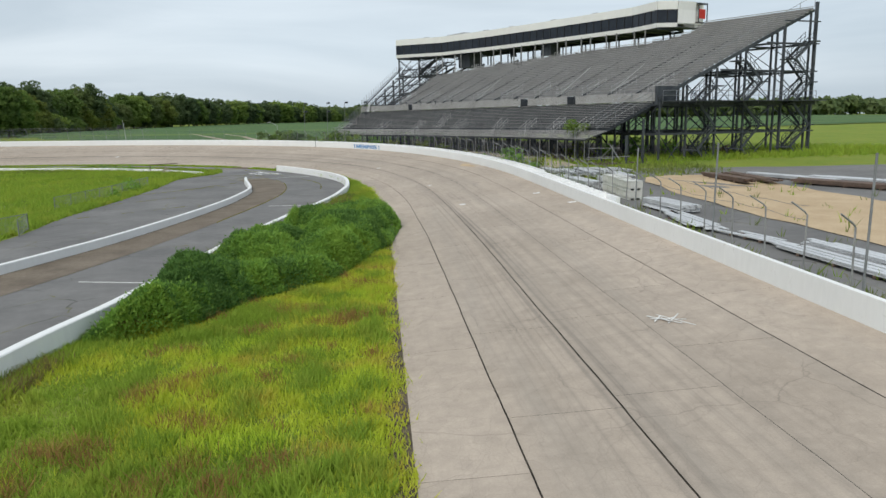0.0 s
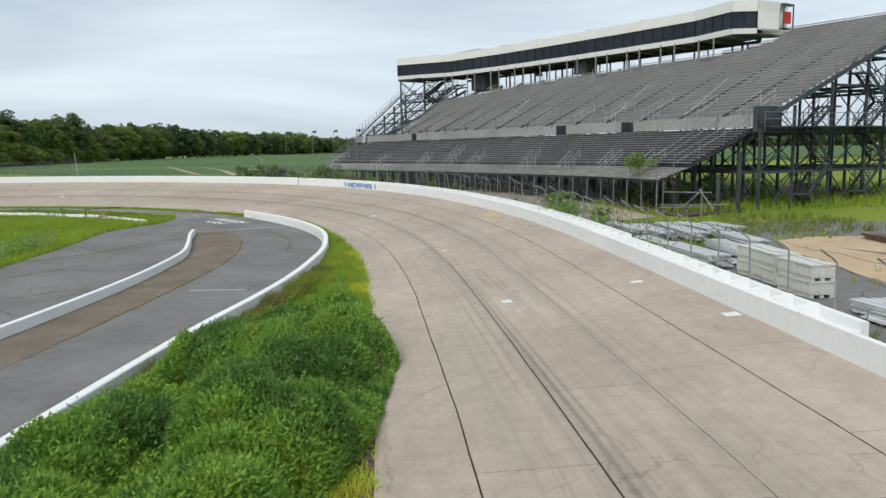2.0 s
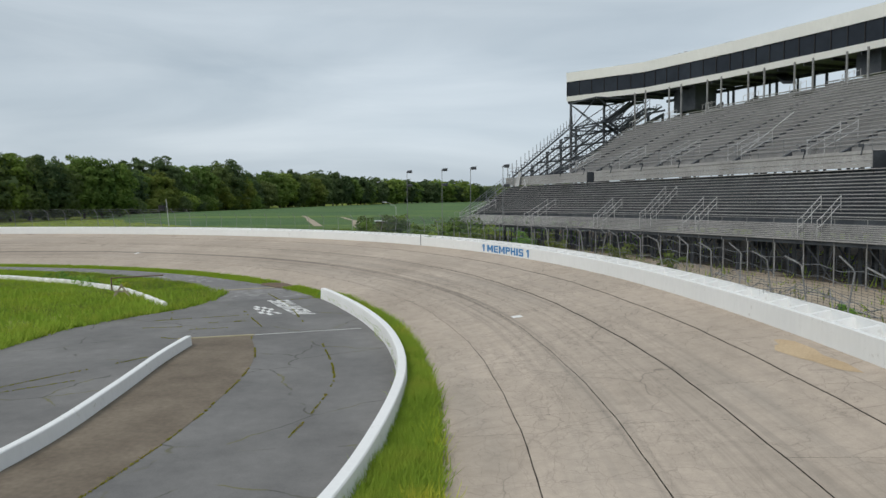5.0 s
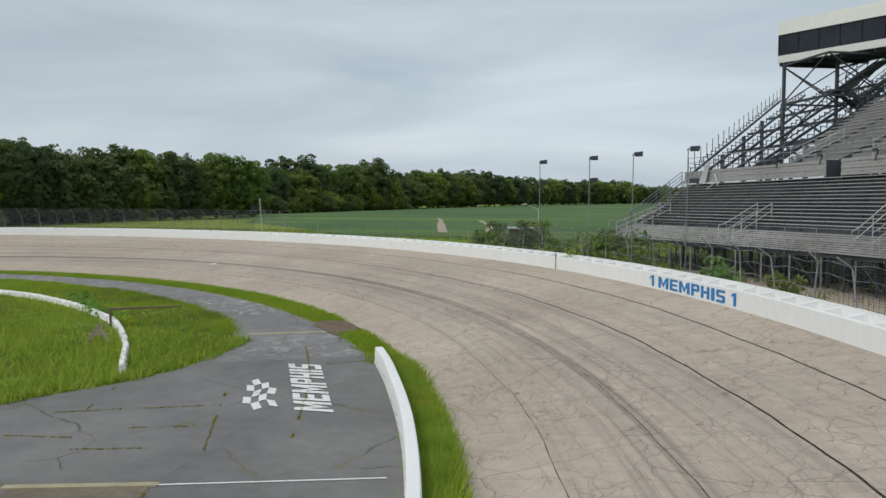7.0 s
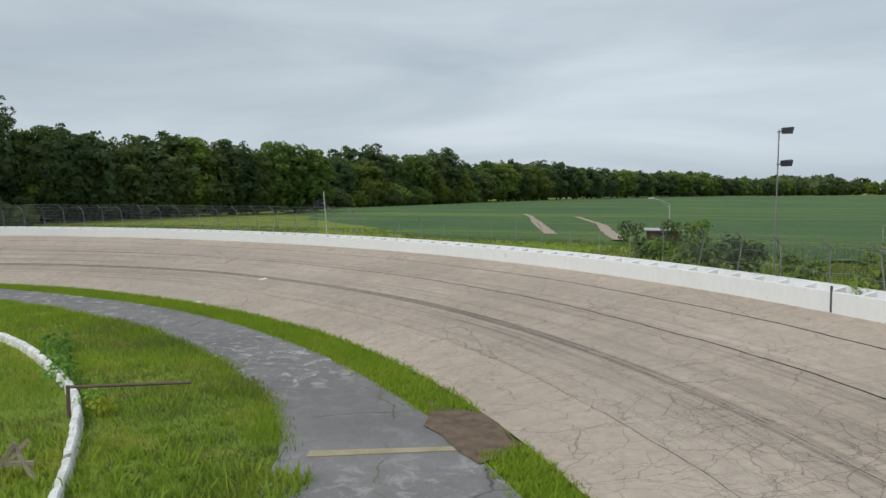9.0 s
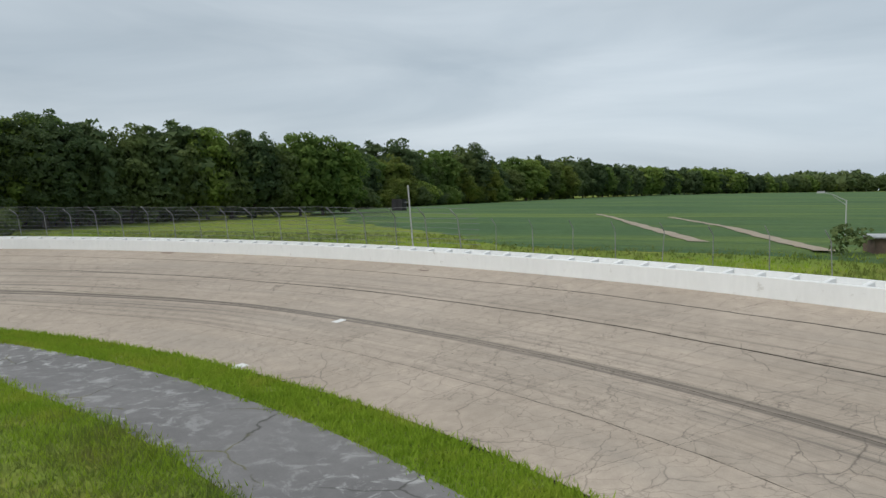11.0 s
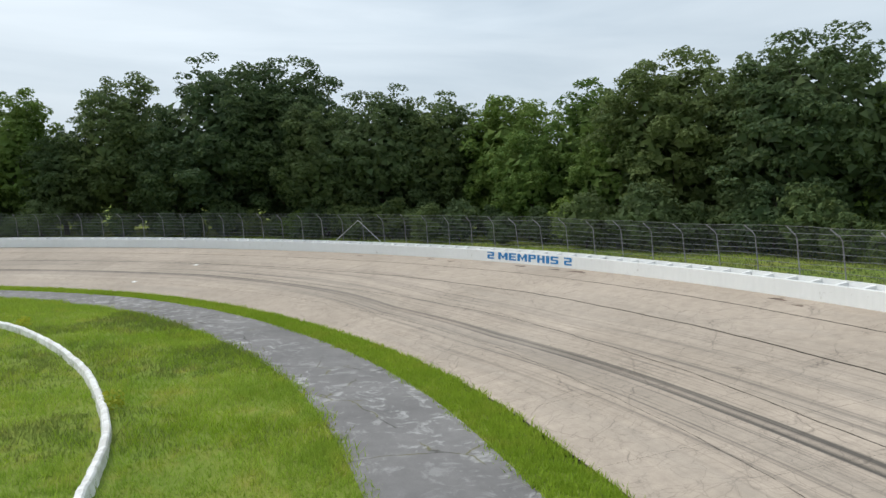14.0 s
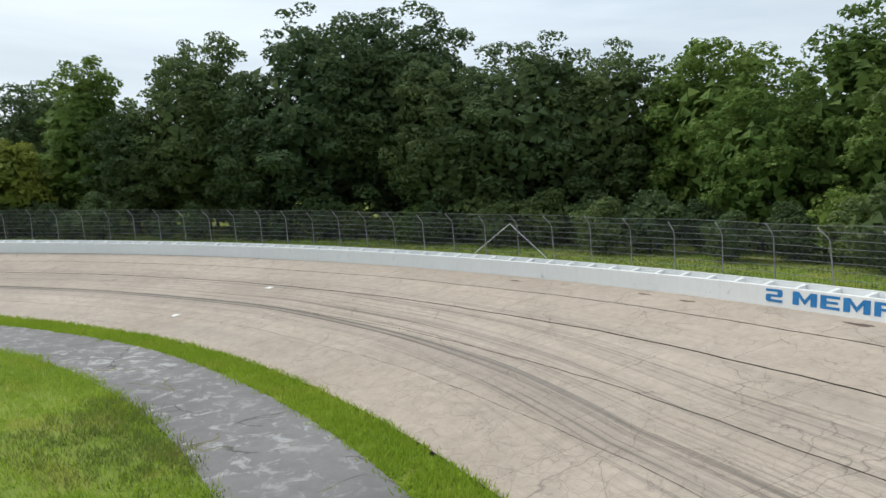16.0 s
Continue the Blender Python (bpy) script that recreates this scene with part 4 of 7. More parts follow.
    for i, u in enumerate(bare):
        q = Soup()
        nt = 80.0
        top = u + 8.8 + (u - 105.4) * 0.95
        q.beam((u, 60.8, 8.5), (top, nt, float(rake_z(nt)) - 0.2), 0.09, 0.2)
        for r in range(27):
            f = (r + 0.5) / 28
            p = Vector((u, 60.8, 8.65)).lerp(Vector((top, nt, float(rake_z(nt)))), f)
            q.beam(p, p + Vector((0, 0, 0.42)), 0.05)
            q.beam(p + Vector((0, -0.05, 0.36)), p + Vector((0, 0.42, 0.36)), 0.05)
        q.put("bare_raker", M["steel_dark"], st, "bare sloping steel beam with seat brackets")
    q = Soup()
    for i in range(20):
        f = i / 19
        p = Vector((115.1, 60.8, 8.9)).lerp(Vector((133.0, 80.0, float(rake_z(80.0)))), f)
        Soup().beam(p, p + Vector((0, 0, 1.1)), 0.05).put("end_post", M["steel"], st, "thin rail post up the bare end")
    q = Soup()
    for n, z in ((63.5, 9.2), (67.5, 11.0), (71.5, 12.9), (75.5, 14.7), (79.5, 16.6)):
        q.beam((float(seats_left(n)) - 1, n, z - 0.2), (float(left_edge(n)) - 0.4, n, z - 0.2), 0.12, 0.2)
    for n in (62.0, 66.0, 70.0, 74.0, 79.0):
        for u in (float(seats_left(n)) + 1.6, float(left_edge(n)) - 0.7):
            q.box((u - 0.12, n - 0.12, 0.3), (u + 0.12, n + 0.12, float(rake_z(n)) - 0.3))
    for (n0, n1) in ((62, 66), (66, 70), (70, 74), (74, 79)):
        for z0, z1 in ((0.5, 4.6), (4.6, 8.0), (8.0, 11.0)):
            if z1 < rake_z(n0) - 0.4:
                q.beam((float(left_edge(n0)) - 0.7, n0, z0), (float(left_edge(n1)) - 0.7, n1, z1), 0.08)
                q.beam((float(left_edge(n0)) - 0.7, n0, z1), (float(left_edge(n1)) - 0.7, n1, z0), 0.08)
    q.put("bare_frame", M["darksteel"], st, "bare columns and beams at the open end")
    flight((117.6, 76.5, 14.2), (117.6, 80.5, 17.2))
    flight((116.0, 73.5, 11.5), (116.0, 77.0, 14.2))
    # stairs and crossed ties under the end of the press box
    for z0, z1, n0, n1 in ((8.2, 10.4, 75.5, 72.0), (10.4, 12.6, 72.0, 75.5), (12.6, 14.9, 75.5, 72.0), (14.9, 17.2, 72.0, 75.5)):
        flight((113.4, n0, z0), (113.4, n1, z1))
    for u0, u1, n0, n1 in ((111.0, 116.4, 69.2, 69.2), (111.0, 116.4, 74.2, 74.2), (116.4, 116.4, 69.2, 74.2), (111.0, 111.0, 69.2, 74.2)):
        for z0, z1 in ((8.4, 11.2), (11.2, 14.2), (14.2, 17.2)):
            Soup().beam((u0, n0, z0), (u1, n1, z1), 0.08).put("cross_brace", M["darksteel"], st)
            Soup().beam((u0, n0, z1), (u1, n1, z0), 0.08).put("cross_brace", M["darksteel"], st)
            Soup().beam((u0, n0, z1), (u1, n1, z1), 0.1, 0.14).put("cross_brace", M["darksteel"], st)
    # rails
    def rail(name, pts, posts, top=1.05, mat="steel", bars=(1.05, 0.55), r=0.028):
        q = Soup()
        for z in bars:
            q.tube([(a, b, c + z) for a, b, c in pts], r, 5)
        pts = [Vector(p) for p in pts]
        for a, b in zip(pts, pts[1:]):
            k = max(1, int((b - a).length / posts))
            for i in range(k + 1):
                p = a.lerp(b, i / k)
                q.tube([p - Vector((0, 0, 0.3)), p + Vector((0, 0, top))], r * 1.1, 5)
        return q.put(name, M[mat], st)

    rail("front_rail", [(53.5, 52.45, 4.5), (111.2, 52.45, 4.5)], 1.9, r=0.018, mat="post")
    rail("deck_rail", [(50.7, 60.75, 8.78), (114.9, 60.75, 8.78)], 1.9, bars=(1.05, 0.7, 0.35), r=0.02)
    rail("end_rail", [(53.3, 54.2, 5.0), (50.9, 60.4, 8.0)], 2.0)
    rail("end_rail", [(55.4, 54.2, 5.0), (53.6, 60.4, 8.0)], 4.0)
    rail("end_rail", [(50.4, 62.2, 9.2), (46.8, 82.2, 18.5)], 2.4, bars=(1.05,))
    rail("end_rail", [(111.2, 53.2, 4.5), (111.9, 54.6, 5.1), (114.8, 60.2, 7.8)], 1.6, bars=(1.05, 0.8, 0.55, 0.3))
    rail("end_rail", [(109.4, 54.2, 5.0), (112.6, 60.2, 7.8)], 1.6)
    rail("walkway_rail", [(50.0, 61.0, 7.99), (46.0, 82.4, 7.99)], 2.0)
    for x in LOW_AISLES + [110.4]:
        for o in (-0.6, 0.6):
            rail("stair_rail", [(x + o, 52.9, 4.6), (x + o, 53.6, 4.75), (x + o, 56.4, 5.75)], 1.0, top=0.85, bars=(0.85, 0.45), mat="alu", r=0.022)
    for o in (-0.6, 0.6):
        rail("stair_rail", [(86.3 + o, 53.4, 4.8), (86.3 + o, 54.4, 5.05), (86.3 + o, 58.0, 6.5)], 1.2, top=0.85, bars=(0.85, 0.45), mat="alu", r=0.02)
    # thin posts and knee braces under the walkway
    for k, u in enumerate(np.arange(53.8, 111.2, 1.9)):
        Soup().beam((u, 52.7, 0.6), (u, 52.7, 4.4), 0.07).put("deck_post", M["post"], st)
        Soup().beam((u, 54.9, 0.6), (u, 54.9, 4.4), 0.09).put("deck_post", M["darksteel"], st)
        Soup().beam((u, 52.7, 4.3), (u + (1.9 if k % 2 else -1.9), 54.9, 1.2), 0.05).put("cross_brace", M["darksteel"], st)
    for n in (52.7, 54.9):
        Soup().beam((53.5, n, 4.32), (111.0, n, 4.32), 0.1, 0.2).put("deck_beam", M["darksteel"], st)
    for x in (51.9, 57.0, 61.5, 65.8, 69.8, 76.4, 82.8, 89.8, 96.4, 103.2):
        for o in (-0.6, 0.6):
            rail("stair_rail", [(x + o, 61.6, 8.8), (x + o, 62.4, 9.1), (x + o, 64.2, 9.9)], 1.3, bars=(0.95, 0.5), mat="alu", r=0.022)
    for x, dx, dz in ((58, 2.2, 1.6), (66.5, 2.4, 1.7), (83, 2.0, 1.4)):
        Soup().tube([(x, 62.3, 9.3), (x - dx, 64.8, 9.6 + dz + 1)], 0.035, 5).put("fallen_rail", M["alu"], st, "bent loose handrail")
    for a, b in (((53.6, 53.3, 3.5), (49.6, 53.6, 3.6)), ((51.0, 53.3, 2.5), (49.7, 53.3, 3.5)), ((49.8, 53.3, 3.7), (48.6, 53.3, 2.4)), ((53.4, 52.9, 2.4), (48.0, 53.1, 2.7)), ((53.6, 52.8, 2.2), (49.5, 52.8, 2.5)), ((53.6, 53.3, 0.8), (53.6, 53.3, 4.2)), ((49.7, 53.5, 0.8), (49.7, 53.5, 3.8))):
        Soup().beam(a, b, 0.06).put("fallen_rail", M["post"], st, "bent loose handrail")
    # loose sheets and clutter on the front of the deck
    Soup().hexa([(111.4, 60.2, 7.9), (112.3, 60.2, 7.9), (112.3, 60.26, 7.9), (111.4, 60.26, 7.9), (111.2, 60.4, 9.3), (111.8, 60.4, 9.3), (111.8, 60.46, 9.3), (111.2, 60.46, 9.3)]).put("loose_panel", M["alu"], st, "pale loose sheet leaning on the deck front")
    for a, b in (((108.6, 60.1, 8.4), (110.2, 59.6, 7.5)), ((110.0, 60.1, 8.5), (108.8, 59.6, 7.7)), ((108.2, 60.2, 8.2), (110.4, 60.1, 8.1))):
        Soup().beam(a, b, 0.06).put("fallen_rail", M["alu"], st, "bent loose handrail")
    for u in (72.5, 76.2, 87.0, 91.3, 95.4, 99.5, 103.4):
        Soup().box((u - 0.13, 60.25, 9.02), (u + 0.13, 60.45, 9.2)).beam((u, 60.35, 8.6), (u, 60.6, 9.1), 0.06).put("loudspeaker", M["darksteel"], st, "black horn loudspeaker on a bracket")
    build_press_box(st)
    return st


def build_press_box(st):
    zb, zt, w0, w1 = 17.45, 20.6, 17.98, 19.6
    pts = [Vector((u, n, 0)) for u, n in PB]

    def depth(p, i):
        return Vector((0, 5.2, 0)) if i < 7 else Vector((0, 0.2, 0))

    up, lo = Soup(), Soup()
    for i, (a, b) in enumerate(zip(pts, pts[1:])):
        t = (b - a).normalized()
        nrm = Vector((t.y, -t.x, 0))
        if nrm.y > 0:
            nrm = -nrm
        if i >= 7:
            nrm = Vector((-1, -0.1, 0))
        o = nrm * 0.12
        solid = i >= 7

        def band(q, z0, z1, o0, o1):
            q.hexa([(a.x + o0.x, a.y + o0.y, z0), (b.x + o0.x, b.y + o0.y, z0), (b.x, b.y + 0.12, z0), (a.x, a.y + 0.12, z0),
                    (a.x + o1.x, a.y + o1.y, z1), (b.x + o1.x, b.y + o1.y, z1), (b.x, b.y + 0.12, z1), (a.x, a.y + 0.12, z1)])

        band(up, w1, zt, o, o * 1.8)
        band(lo, zb if i < 6 else w0 - 0.5 if i == 6 else w0 - 0.15, w0, o * 0.4, o * 1.3)
        if solid:
            band(lo, w0, w1, o, o)
        d0, d1 = depth(a, i), depth(b, i)
        if i < 7:
            Soup().hexa([(a.x, a.y, zt - 0.1), (b.x, b.y, zt - 0.1), (b.x, b.y + 5.2, zt - 0.1), (a.x, a.y + 5.2, zt - 0.1),
                       (a.x, a.y, zt), (b.x, b.y, zt), (b.x, b.y + 5.2, zt + 0.1), (a.x, a.y + 5.2, zt + 0.1)]).put("roof_panel", M["panel"], st, "white flat roof of the press box")
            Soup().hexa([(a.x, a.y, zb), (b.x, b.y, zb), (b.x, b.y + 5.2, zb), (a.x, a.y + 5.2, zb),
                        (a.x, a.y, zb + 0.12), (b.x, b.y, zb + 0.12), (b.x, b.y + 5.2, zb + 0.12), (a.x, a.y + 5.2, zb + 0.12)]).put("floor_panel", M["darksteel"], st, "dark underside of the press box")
            Soup().hexa([(a.x, a.y + 5.1, zb), (b.x, b.y + 5.1, zb), (b.x, b.y + 5.2, zb), (a.x, a.y + 5.2, zb),
                       (a.x, a.y + 5.1, zt), (b.x, b.y + 5.1, zt), (b.x, b.y + 5.2, zt), (a.x, a.y + 5.2, zt)]).put("rear_wall", M["panel"], st)
            L_ = (b - a).length
            k = max(1, round(L_ / 1.42))
            for j in range(k):
                p, q2 = a.lerp(b, (j + 0.03) / k), a.lerp(b, (j + 0.97) / k)
                g = Soup()
                g.hexa([(p.x, p.y, w0), (q2.x, q2.y, w0), (q2.x, q2.y + 0.03, w0), (p.x, p.y + 0.03, w0),
                        (p.x, p.y, w1), (q2.x, q2.y, w1), (q2.x, q2.y + 0.03, w1), (p.x, p.y + 0.03, w1)])
                g.put("window_pane", M["dark_glass"], st)
            for j in range(k + 1 if i == 6 else k):
                p = a.lerp(b, j / k) + nrm * 0.02
                Soup().box((p.x - 0.04, p.y - 0.04, w0), (p.x + 0.04, p.y + 0.05, w1)).put("mullion", M["black"], st)
    for i_, (a, b) in enumerate(zip(pts[:7], pts[1:7])):
        floor_ = Soup()
        k = max(1, round((b - a).length / 2.3))
        for j in range(k + 1):
            p = a.lerp(b, j / k)
            floor_.beam((p.x, p.y + 0.1, zb - 0.12), (p.x, p.y + 5.1, zb - 0.12), 0.12, 0.24)
        tagged(floor_.put("floor_joist", M["darksteel"], st, "dark joists under the press box"), kind="stuff")
    up.put("upper_cladding", M["panel"], st, "white metal cladding above the windows")
    lo.put("lower_cladding", M["panel"], st, "white metal cladding below the windows")
    e = Soup()
    a = pts[0]
    e.hexa([(a.x, a.y, zb), (a.x, a.y + 5.2, zb), (a.x + 0.1, a.y + 5.2, zb), (a.x + 0.1, a.y, zb), (a.x, a.y, zt), (a.x, a.y + 5.2, zt), (a.x + 0.1, a.y + 5.2, zt), (a.x + 0.1, a.y, zt)])
    e.put("end_wall", M["panel"], st)
    # open cabin bay at the end with a red panel in it
    c = Soup()
    c.box((60.9, 80.5, zb + 0.6), (61.4, 82.3, zb + 0.7)).box((60.9, 80.5, zt - 0.25), (61.4, 82.3, zt - 0.1))
    c.box((60.9, 82.2, zb + 0.6), (61.0, 82.3, zt - 0.1)).box((60.9, 80.5, zb + 0.6), (61.0, 80.6, zt - 0.1))
    c.put("cabin_frame", M["darksteel"], st, "dark open frame at the end of the press box")
    Soup().box((61.02, 80.7, zb + 1.15), (61.1, 82.0, zb + 2.3)).put("red_panel", M["red"], st, "red panel in the cabin opening")
    # dark core below and posts down to the seats
    q = Soup()
    for i, x in enumerate(np.arange(66.5, 108.5, 4.6)):
        n = float(np.interp(x, [61.9, 68.5, 78, 88, 98, 108.5], [77.6, 76.9, 76.5, 75.9, 75.0, 73.4]))
        zf = float(rake_z(n - 1.3)) + 0.2
        for o in (-0.9, 0.9):
            Soup().box((x + o - 0.06, n - 1.1, zf), (x + o + 0.06, n - 0.98, zb)).put("press_box_post", M["post"], st)
            Soup().box((x + o - 0.07, n + 4.6, 15.6), (x + o + 0.07, n + 4.74, zb)).put("press_box_post", M["darksteel"], st)
        Soup().box((x - 1.0, n - 1.3, zf), (x + 1.0, n - 1.0, zf + 0.1)).put("post_base", M["post"], st)
        q = Soup()
        for dx in (-0.45, 0.1, 0.55):
            q.tube([(x + dx, n - 1.9, zf - 0.4), (x + dx, n - 1.9, zf + 0.55), (x + dx + 0.1, n - 1.1, zf + 0.9), (x + dx + 0.1, n - 1.1, zf)], 0.025, 5)
        q.put("stair_rail", M["alu"], st)
    Soup().beam((64.0, 81.6, zb - 0.2), (112.0, 79.0, zb - 0.2), 0.16, 0.3).put("rear_beam", M["darksteel"], st)
    for x in np.arange(66.0, 112.0, 5.2):
        n = float(np.interp(x, [64, 112], [81.6, 79.0]))
        Soup().box((x - 0.09, n - 0.09, 0.3), (x + 0.09, n + 0.09, zb)).put("press_box_post", M["darksteel"], st)
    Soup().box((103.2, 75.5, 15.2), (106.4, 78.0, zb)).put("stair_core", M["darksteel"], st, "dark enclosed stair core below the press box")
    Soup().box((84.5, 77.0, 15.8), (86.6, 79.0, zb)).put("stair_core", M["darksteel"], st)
    Soup().beam((92.5, 76.4, 16.2), (96.0, 79.0, zb + 0.1), 1.0, 0.2).put("stair_flight", M["darksteel"], st)
    for n, z in ((69.3, 8.0), (72.0, 8.0)):
        u = 116.3 if n < 70 else 113.8
        Soup().box((u - 0.1, n - 0.1, 0.4), (u + 0.1, n + 0.1, zb)).put("press_box_post", M["steel_dark"], st)
    # roof clutter
    q = Soup()
    q.box((104.5, 75.2, zt + 0.1), (110.0, 77.0, zt + 0.16))
    for k in range(7):
        q.box((104.6 + k * 0.8, 75.3, zt), (104.75 + k * 0.8, 76.9, zt + 0.5))
    q.put("roof_rack", M["alu"], st, "low metal racks on the roof")
    for u, n in ((112.5, 72.6), (99, 75.6), (93, 76.2), (84, 76.9), (76, 77.4), (65, 77.6)):
        Soup().box((u - 0.5, n, zt), (u + 0.5, n + 0.7, zt + 0.28)).put("roof_vent", M["alu"], st, "small grey roof vent")


def curve_front(st):
    """Bows the lower deck back from the wall, tapered to fit the camera's view."""
    bow = ([53.4, 62, 72, 92, 103, 111.3, 115], [1.0, 3.5, 4.4, 4.2, 2.4, 0.6, 0.0])
    for ob in st.children_recursive:
        if ob.type != "MESH":
            continue
        me = ob.data
        v = np.empty(len(me.vertices) * 3)
        me.vertices.foreach_get("co", v)
        v = v.reshape(-1, 3)
        if v[:, 1].min() > 60.4 or v[:, 0].max() < 53.0:
            continue
        if np.ptp(v[:, 0]) > 9.0 and len(v) < 400:
            bm = bmesh.new()
            bm.from_mesh(me)
            for u in np.arange(57.0, 114.0, 4.0):
                bmesh.ops.bisect_plane(bm, geom=bm.verts[:] + bm.edges[:] + bm.faces[:], plane_co=(float(u), 0, 0), plane_no=(1, 0, 0))
            bm.to_mesh(me)
            bm.free()
            v = np.empty(len(me.vertices) * 3)
            me.vertices.foreach_get("co", v)
            v = v.reshape(-1, 3)
        near = np.clip((60.5 - v[:, 1]) / 8.1, 0, 1)
        v[:, 1] += np.interp(v[:, 0], *bow) * near
        v[:, 2] -= np.where(v[:, 2] > 3.0, 0.2, 0.0) * near
        me.vertices.foreach_set("co", v.astype(np.float32).ravel())
        me.update()


stand = build_stand()
curve_front(stand)


# ---- catch fence ----
def fence_post(lean=0.0, tall=2.0):
    """A post whose upper end bends over the track; y points to the track."""
    q = Soup()
    pts = [(0, 0, -0.9), (0, 0.0, tall * 0.76), (0, 0.1, tall * 0.83), (0, 0.55, tall + 0.02)]
    q.tube(pts, 0.03, 6)
    return q


def on_wall(s, d, z=0.0):
    """A frame on the wall's line whose y points to the track and x along the wall."""
    p = at(s, d, float(on_foot(s, z)))
    return Matrix.Translation(p) @ Matrix.Rotation(heading(s) + math.pi / 2, 4, "Z")


def build_fence():
    rng = random.Random(8)
    fence = empty("catch_fence", Matrix(), "grey steel catch fence behind the white wall", "fence", kind="structure")
    base = fence_post().put("fence_post", M["post"], fence)
    first = True
    for s in np.arange(85.4, 425, 2.42):
        zone = "bare" if s < 126 else "ruin" if s < 206 else "thin" if s < 234 else "full"
        tilt = {"bare": 2, "ruin": 9, "thin": 4, "full": 1.5}[zone]
        if zone == "ruin" and rng.random() < 0.12:
            continue
        m = on_wall(s, -1.22, 0.88) @ pose(0, 0, 0, rng.uniform(-tilt, tilt) - (8 if zone == "full" else 0), rng.uniform(-tilt, tilt), rng.uniform(-12, 12)) @ Matrix.Diagonal(((0.6, 0.6) if zone == "thin" else (1, 1)) + ((1.32 if zone == "full" else 1.0) * float(wall_scale(s)) * rng.uniform(0.97, 1.04), 1))
        if first:
            base.matrix_local, first = m, False
        else:
            shared("fence_post", base, fence, m)

    def run(name, s0, s1, z, r, sag=0.0, off=-1.18, mat="steel", step=1.21):
        ss = np.arange(s0, s1, step)
        zz = on_foot(ss, z) - sag * np.abs(np.sin((ss - s0) * math.pi / 2.42)) + 0.03 * np.sin(ss * 0.7 + z * 5)
        lean = np.where(z > 2.9, (z - 2.9) * 0.9, 0.0) if z > 2.9 else 0.0
        pts = at(ss, off + lean + (z - 1) * (0.14 if s0 > 230 else 0.04), zz)
        return Soup().tube(pts, r, 3, caps=False).put(name, M[mat], fence)

    for k in range(8):
        run("fence_cable", 234, 424, 1.3 + k * 0.32, 0.011, 0.02)
    for z in (1.5, 2.1, 2.6):
        run("fence_cable", 128, 204, z, 0.012, 0.12)
    for z in (2.3, 2.75):
        run("fence_cable", 90, 128, z, 0.008, 0.05)
    # woven wire, too fine to pick apart
    q = Soup()
    for k in range(34):
        z = 1.05 + k * 0.072
        ss = np.arange(240, 424, 2.42)
        off = -1.2 + (z - 1) * 0.14 + max(0, z - 2.9) * 0.9
        q.tube(at(ss, off, on_foot(ss, z) + 0.02 * np.sin(ss * 1.3 + k)), 0.0045, 3, caps=False)
    for s in np.arange(240, 423, 0.2):
        q.tube([at(s, -1.2, float(on_foot(s, 1.0))), at(s, -0.94, float(on_foot(s, 2.9))), at(s, -0.55, float(on_foot(s, 3.45)))], 0.005, 3, caps=False)
    mesh = q.put("wire_mesh", M["darksteel"], fence, "fine grey woven wire")
    tagged(mesh, kind="stuff")
    q = Soup()
    for k in range(20):
        z = 0.9 + k * 0.09
        ss = np.arange(128, 206, 2.42)
        q.tube(at(ss, -1.2 - 0.25 * np.sin(ss * 0.4), wall_z(ss) + z - 0.25 * np.sin(ss * 0.23) ** 2), 0.006, 3, caps=False)
    for s in np.arange(128, 205, 0.3):
        zb = float(wall_z(s)) - 0.25 * math.sin(s * 0.23) ** 2
        q.tube([at(s, -1.2 - 0.25 * math.sin(s * 0.4), zb + 0.85), at(s, -1.2 - 0.25 * math.sin(s * 0.4), zb + 2.6)], 0.006, 3, caps=False)
    mesh = q.put("wire_mesh", M["darksteel"], fence, "fine grey woven wire")
    tagged(mesh, kind="stuff")
    # torn mesh lying behind the wall
    q = Soup()
    for k in range(60):
        s0 = rng.uniform(126, 166)
        p0, p1 = at(s0, -2.6 - rng.random() * 2.5), at(s0 + rng.uniform(-3, 3), -2.6 - rng.random() * 3.0)
        mid = (p0 + p1) / 2
        zb = float(wall_z(s0)) - 0.1
        q.tube([(p0[0], p0[1], zb + rng.random() * 0.5), (mid[0], mid[1], zb + 0.5 + rng.random() * 0.6), (p1[0], p1[1], zb + rng.random() * 0.4)], 0.02, 3, caps=False)
    tagged(q.put("torn_mesh", M["steel"], fence, "heap of torn grey fence wire"), kind="stuff")
    # a braced bay and a pair of tall rods
    q = Soup()
    for e in (-2.6, 2.6):
        q.tube([on_wall(320.8, -1.15, 2.95).translation, on_wall(320.8 + e, -1.15, 1.05).translation], 0.035, 6)
    q.put("fence_brace", M["alu"], fence, "pale diagonal brace tubes")
    for s, h in ((87.4, 3.9), (96.9, 3.8), (106.0, 3.2)):
        a = on_wall(s, -1.3, 0.3).translation
        Soup().tube([a, a + Vector((0.06, 0, h))], 0.035, 6).put("fence_rod", M["steel"], fence)
    return fence


build_fence()


# ---- painted signs ----
def bar(x0, y0, x1, y1):
    return [(x0, y0), (x1, y0), (x1, y1), (x0, y1)]


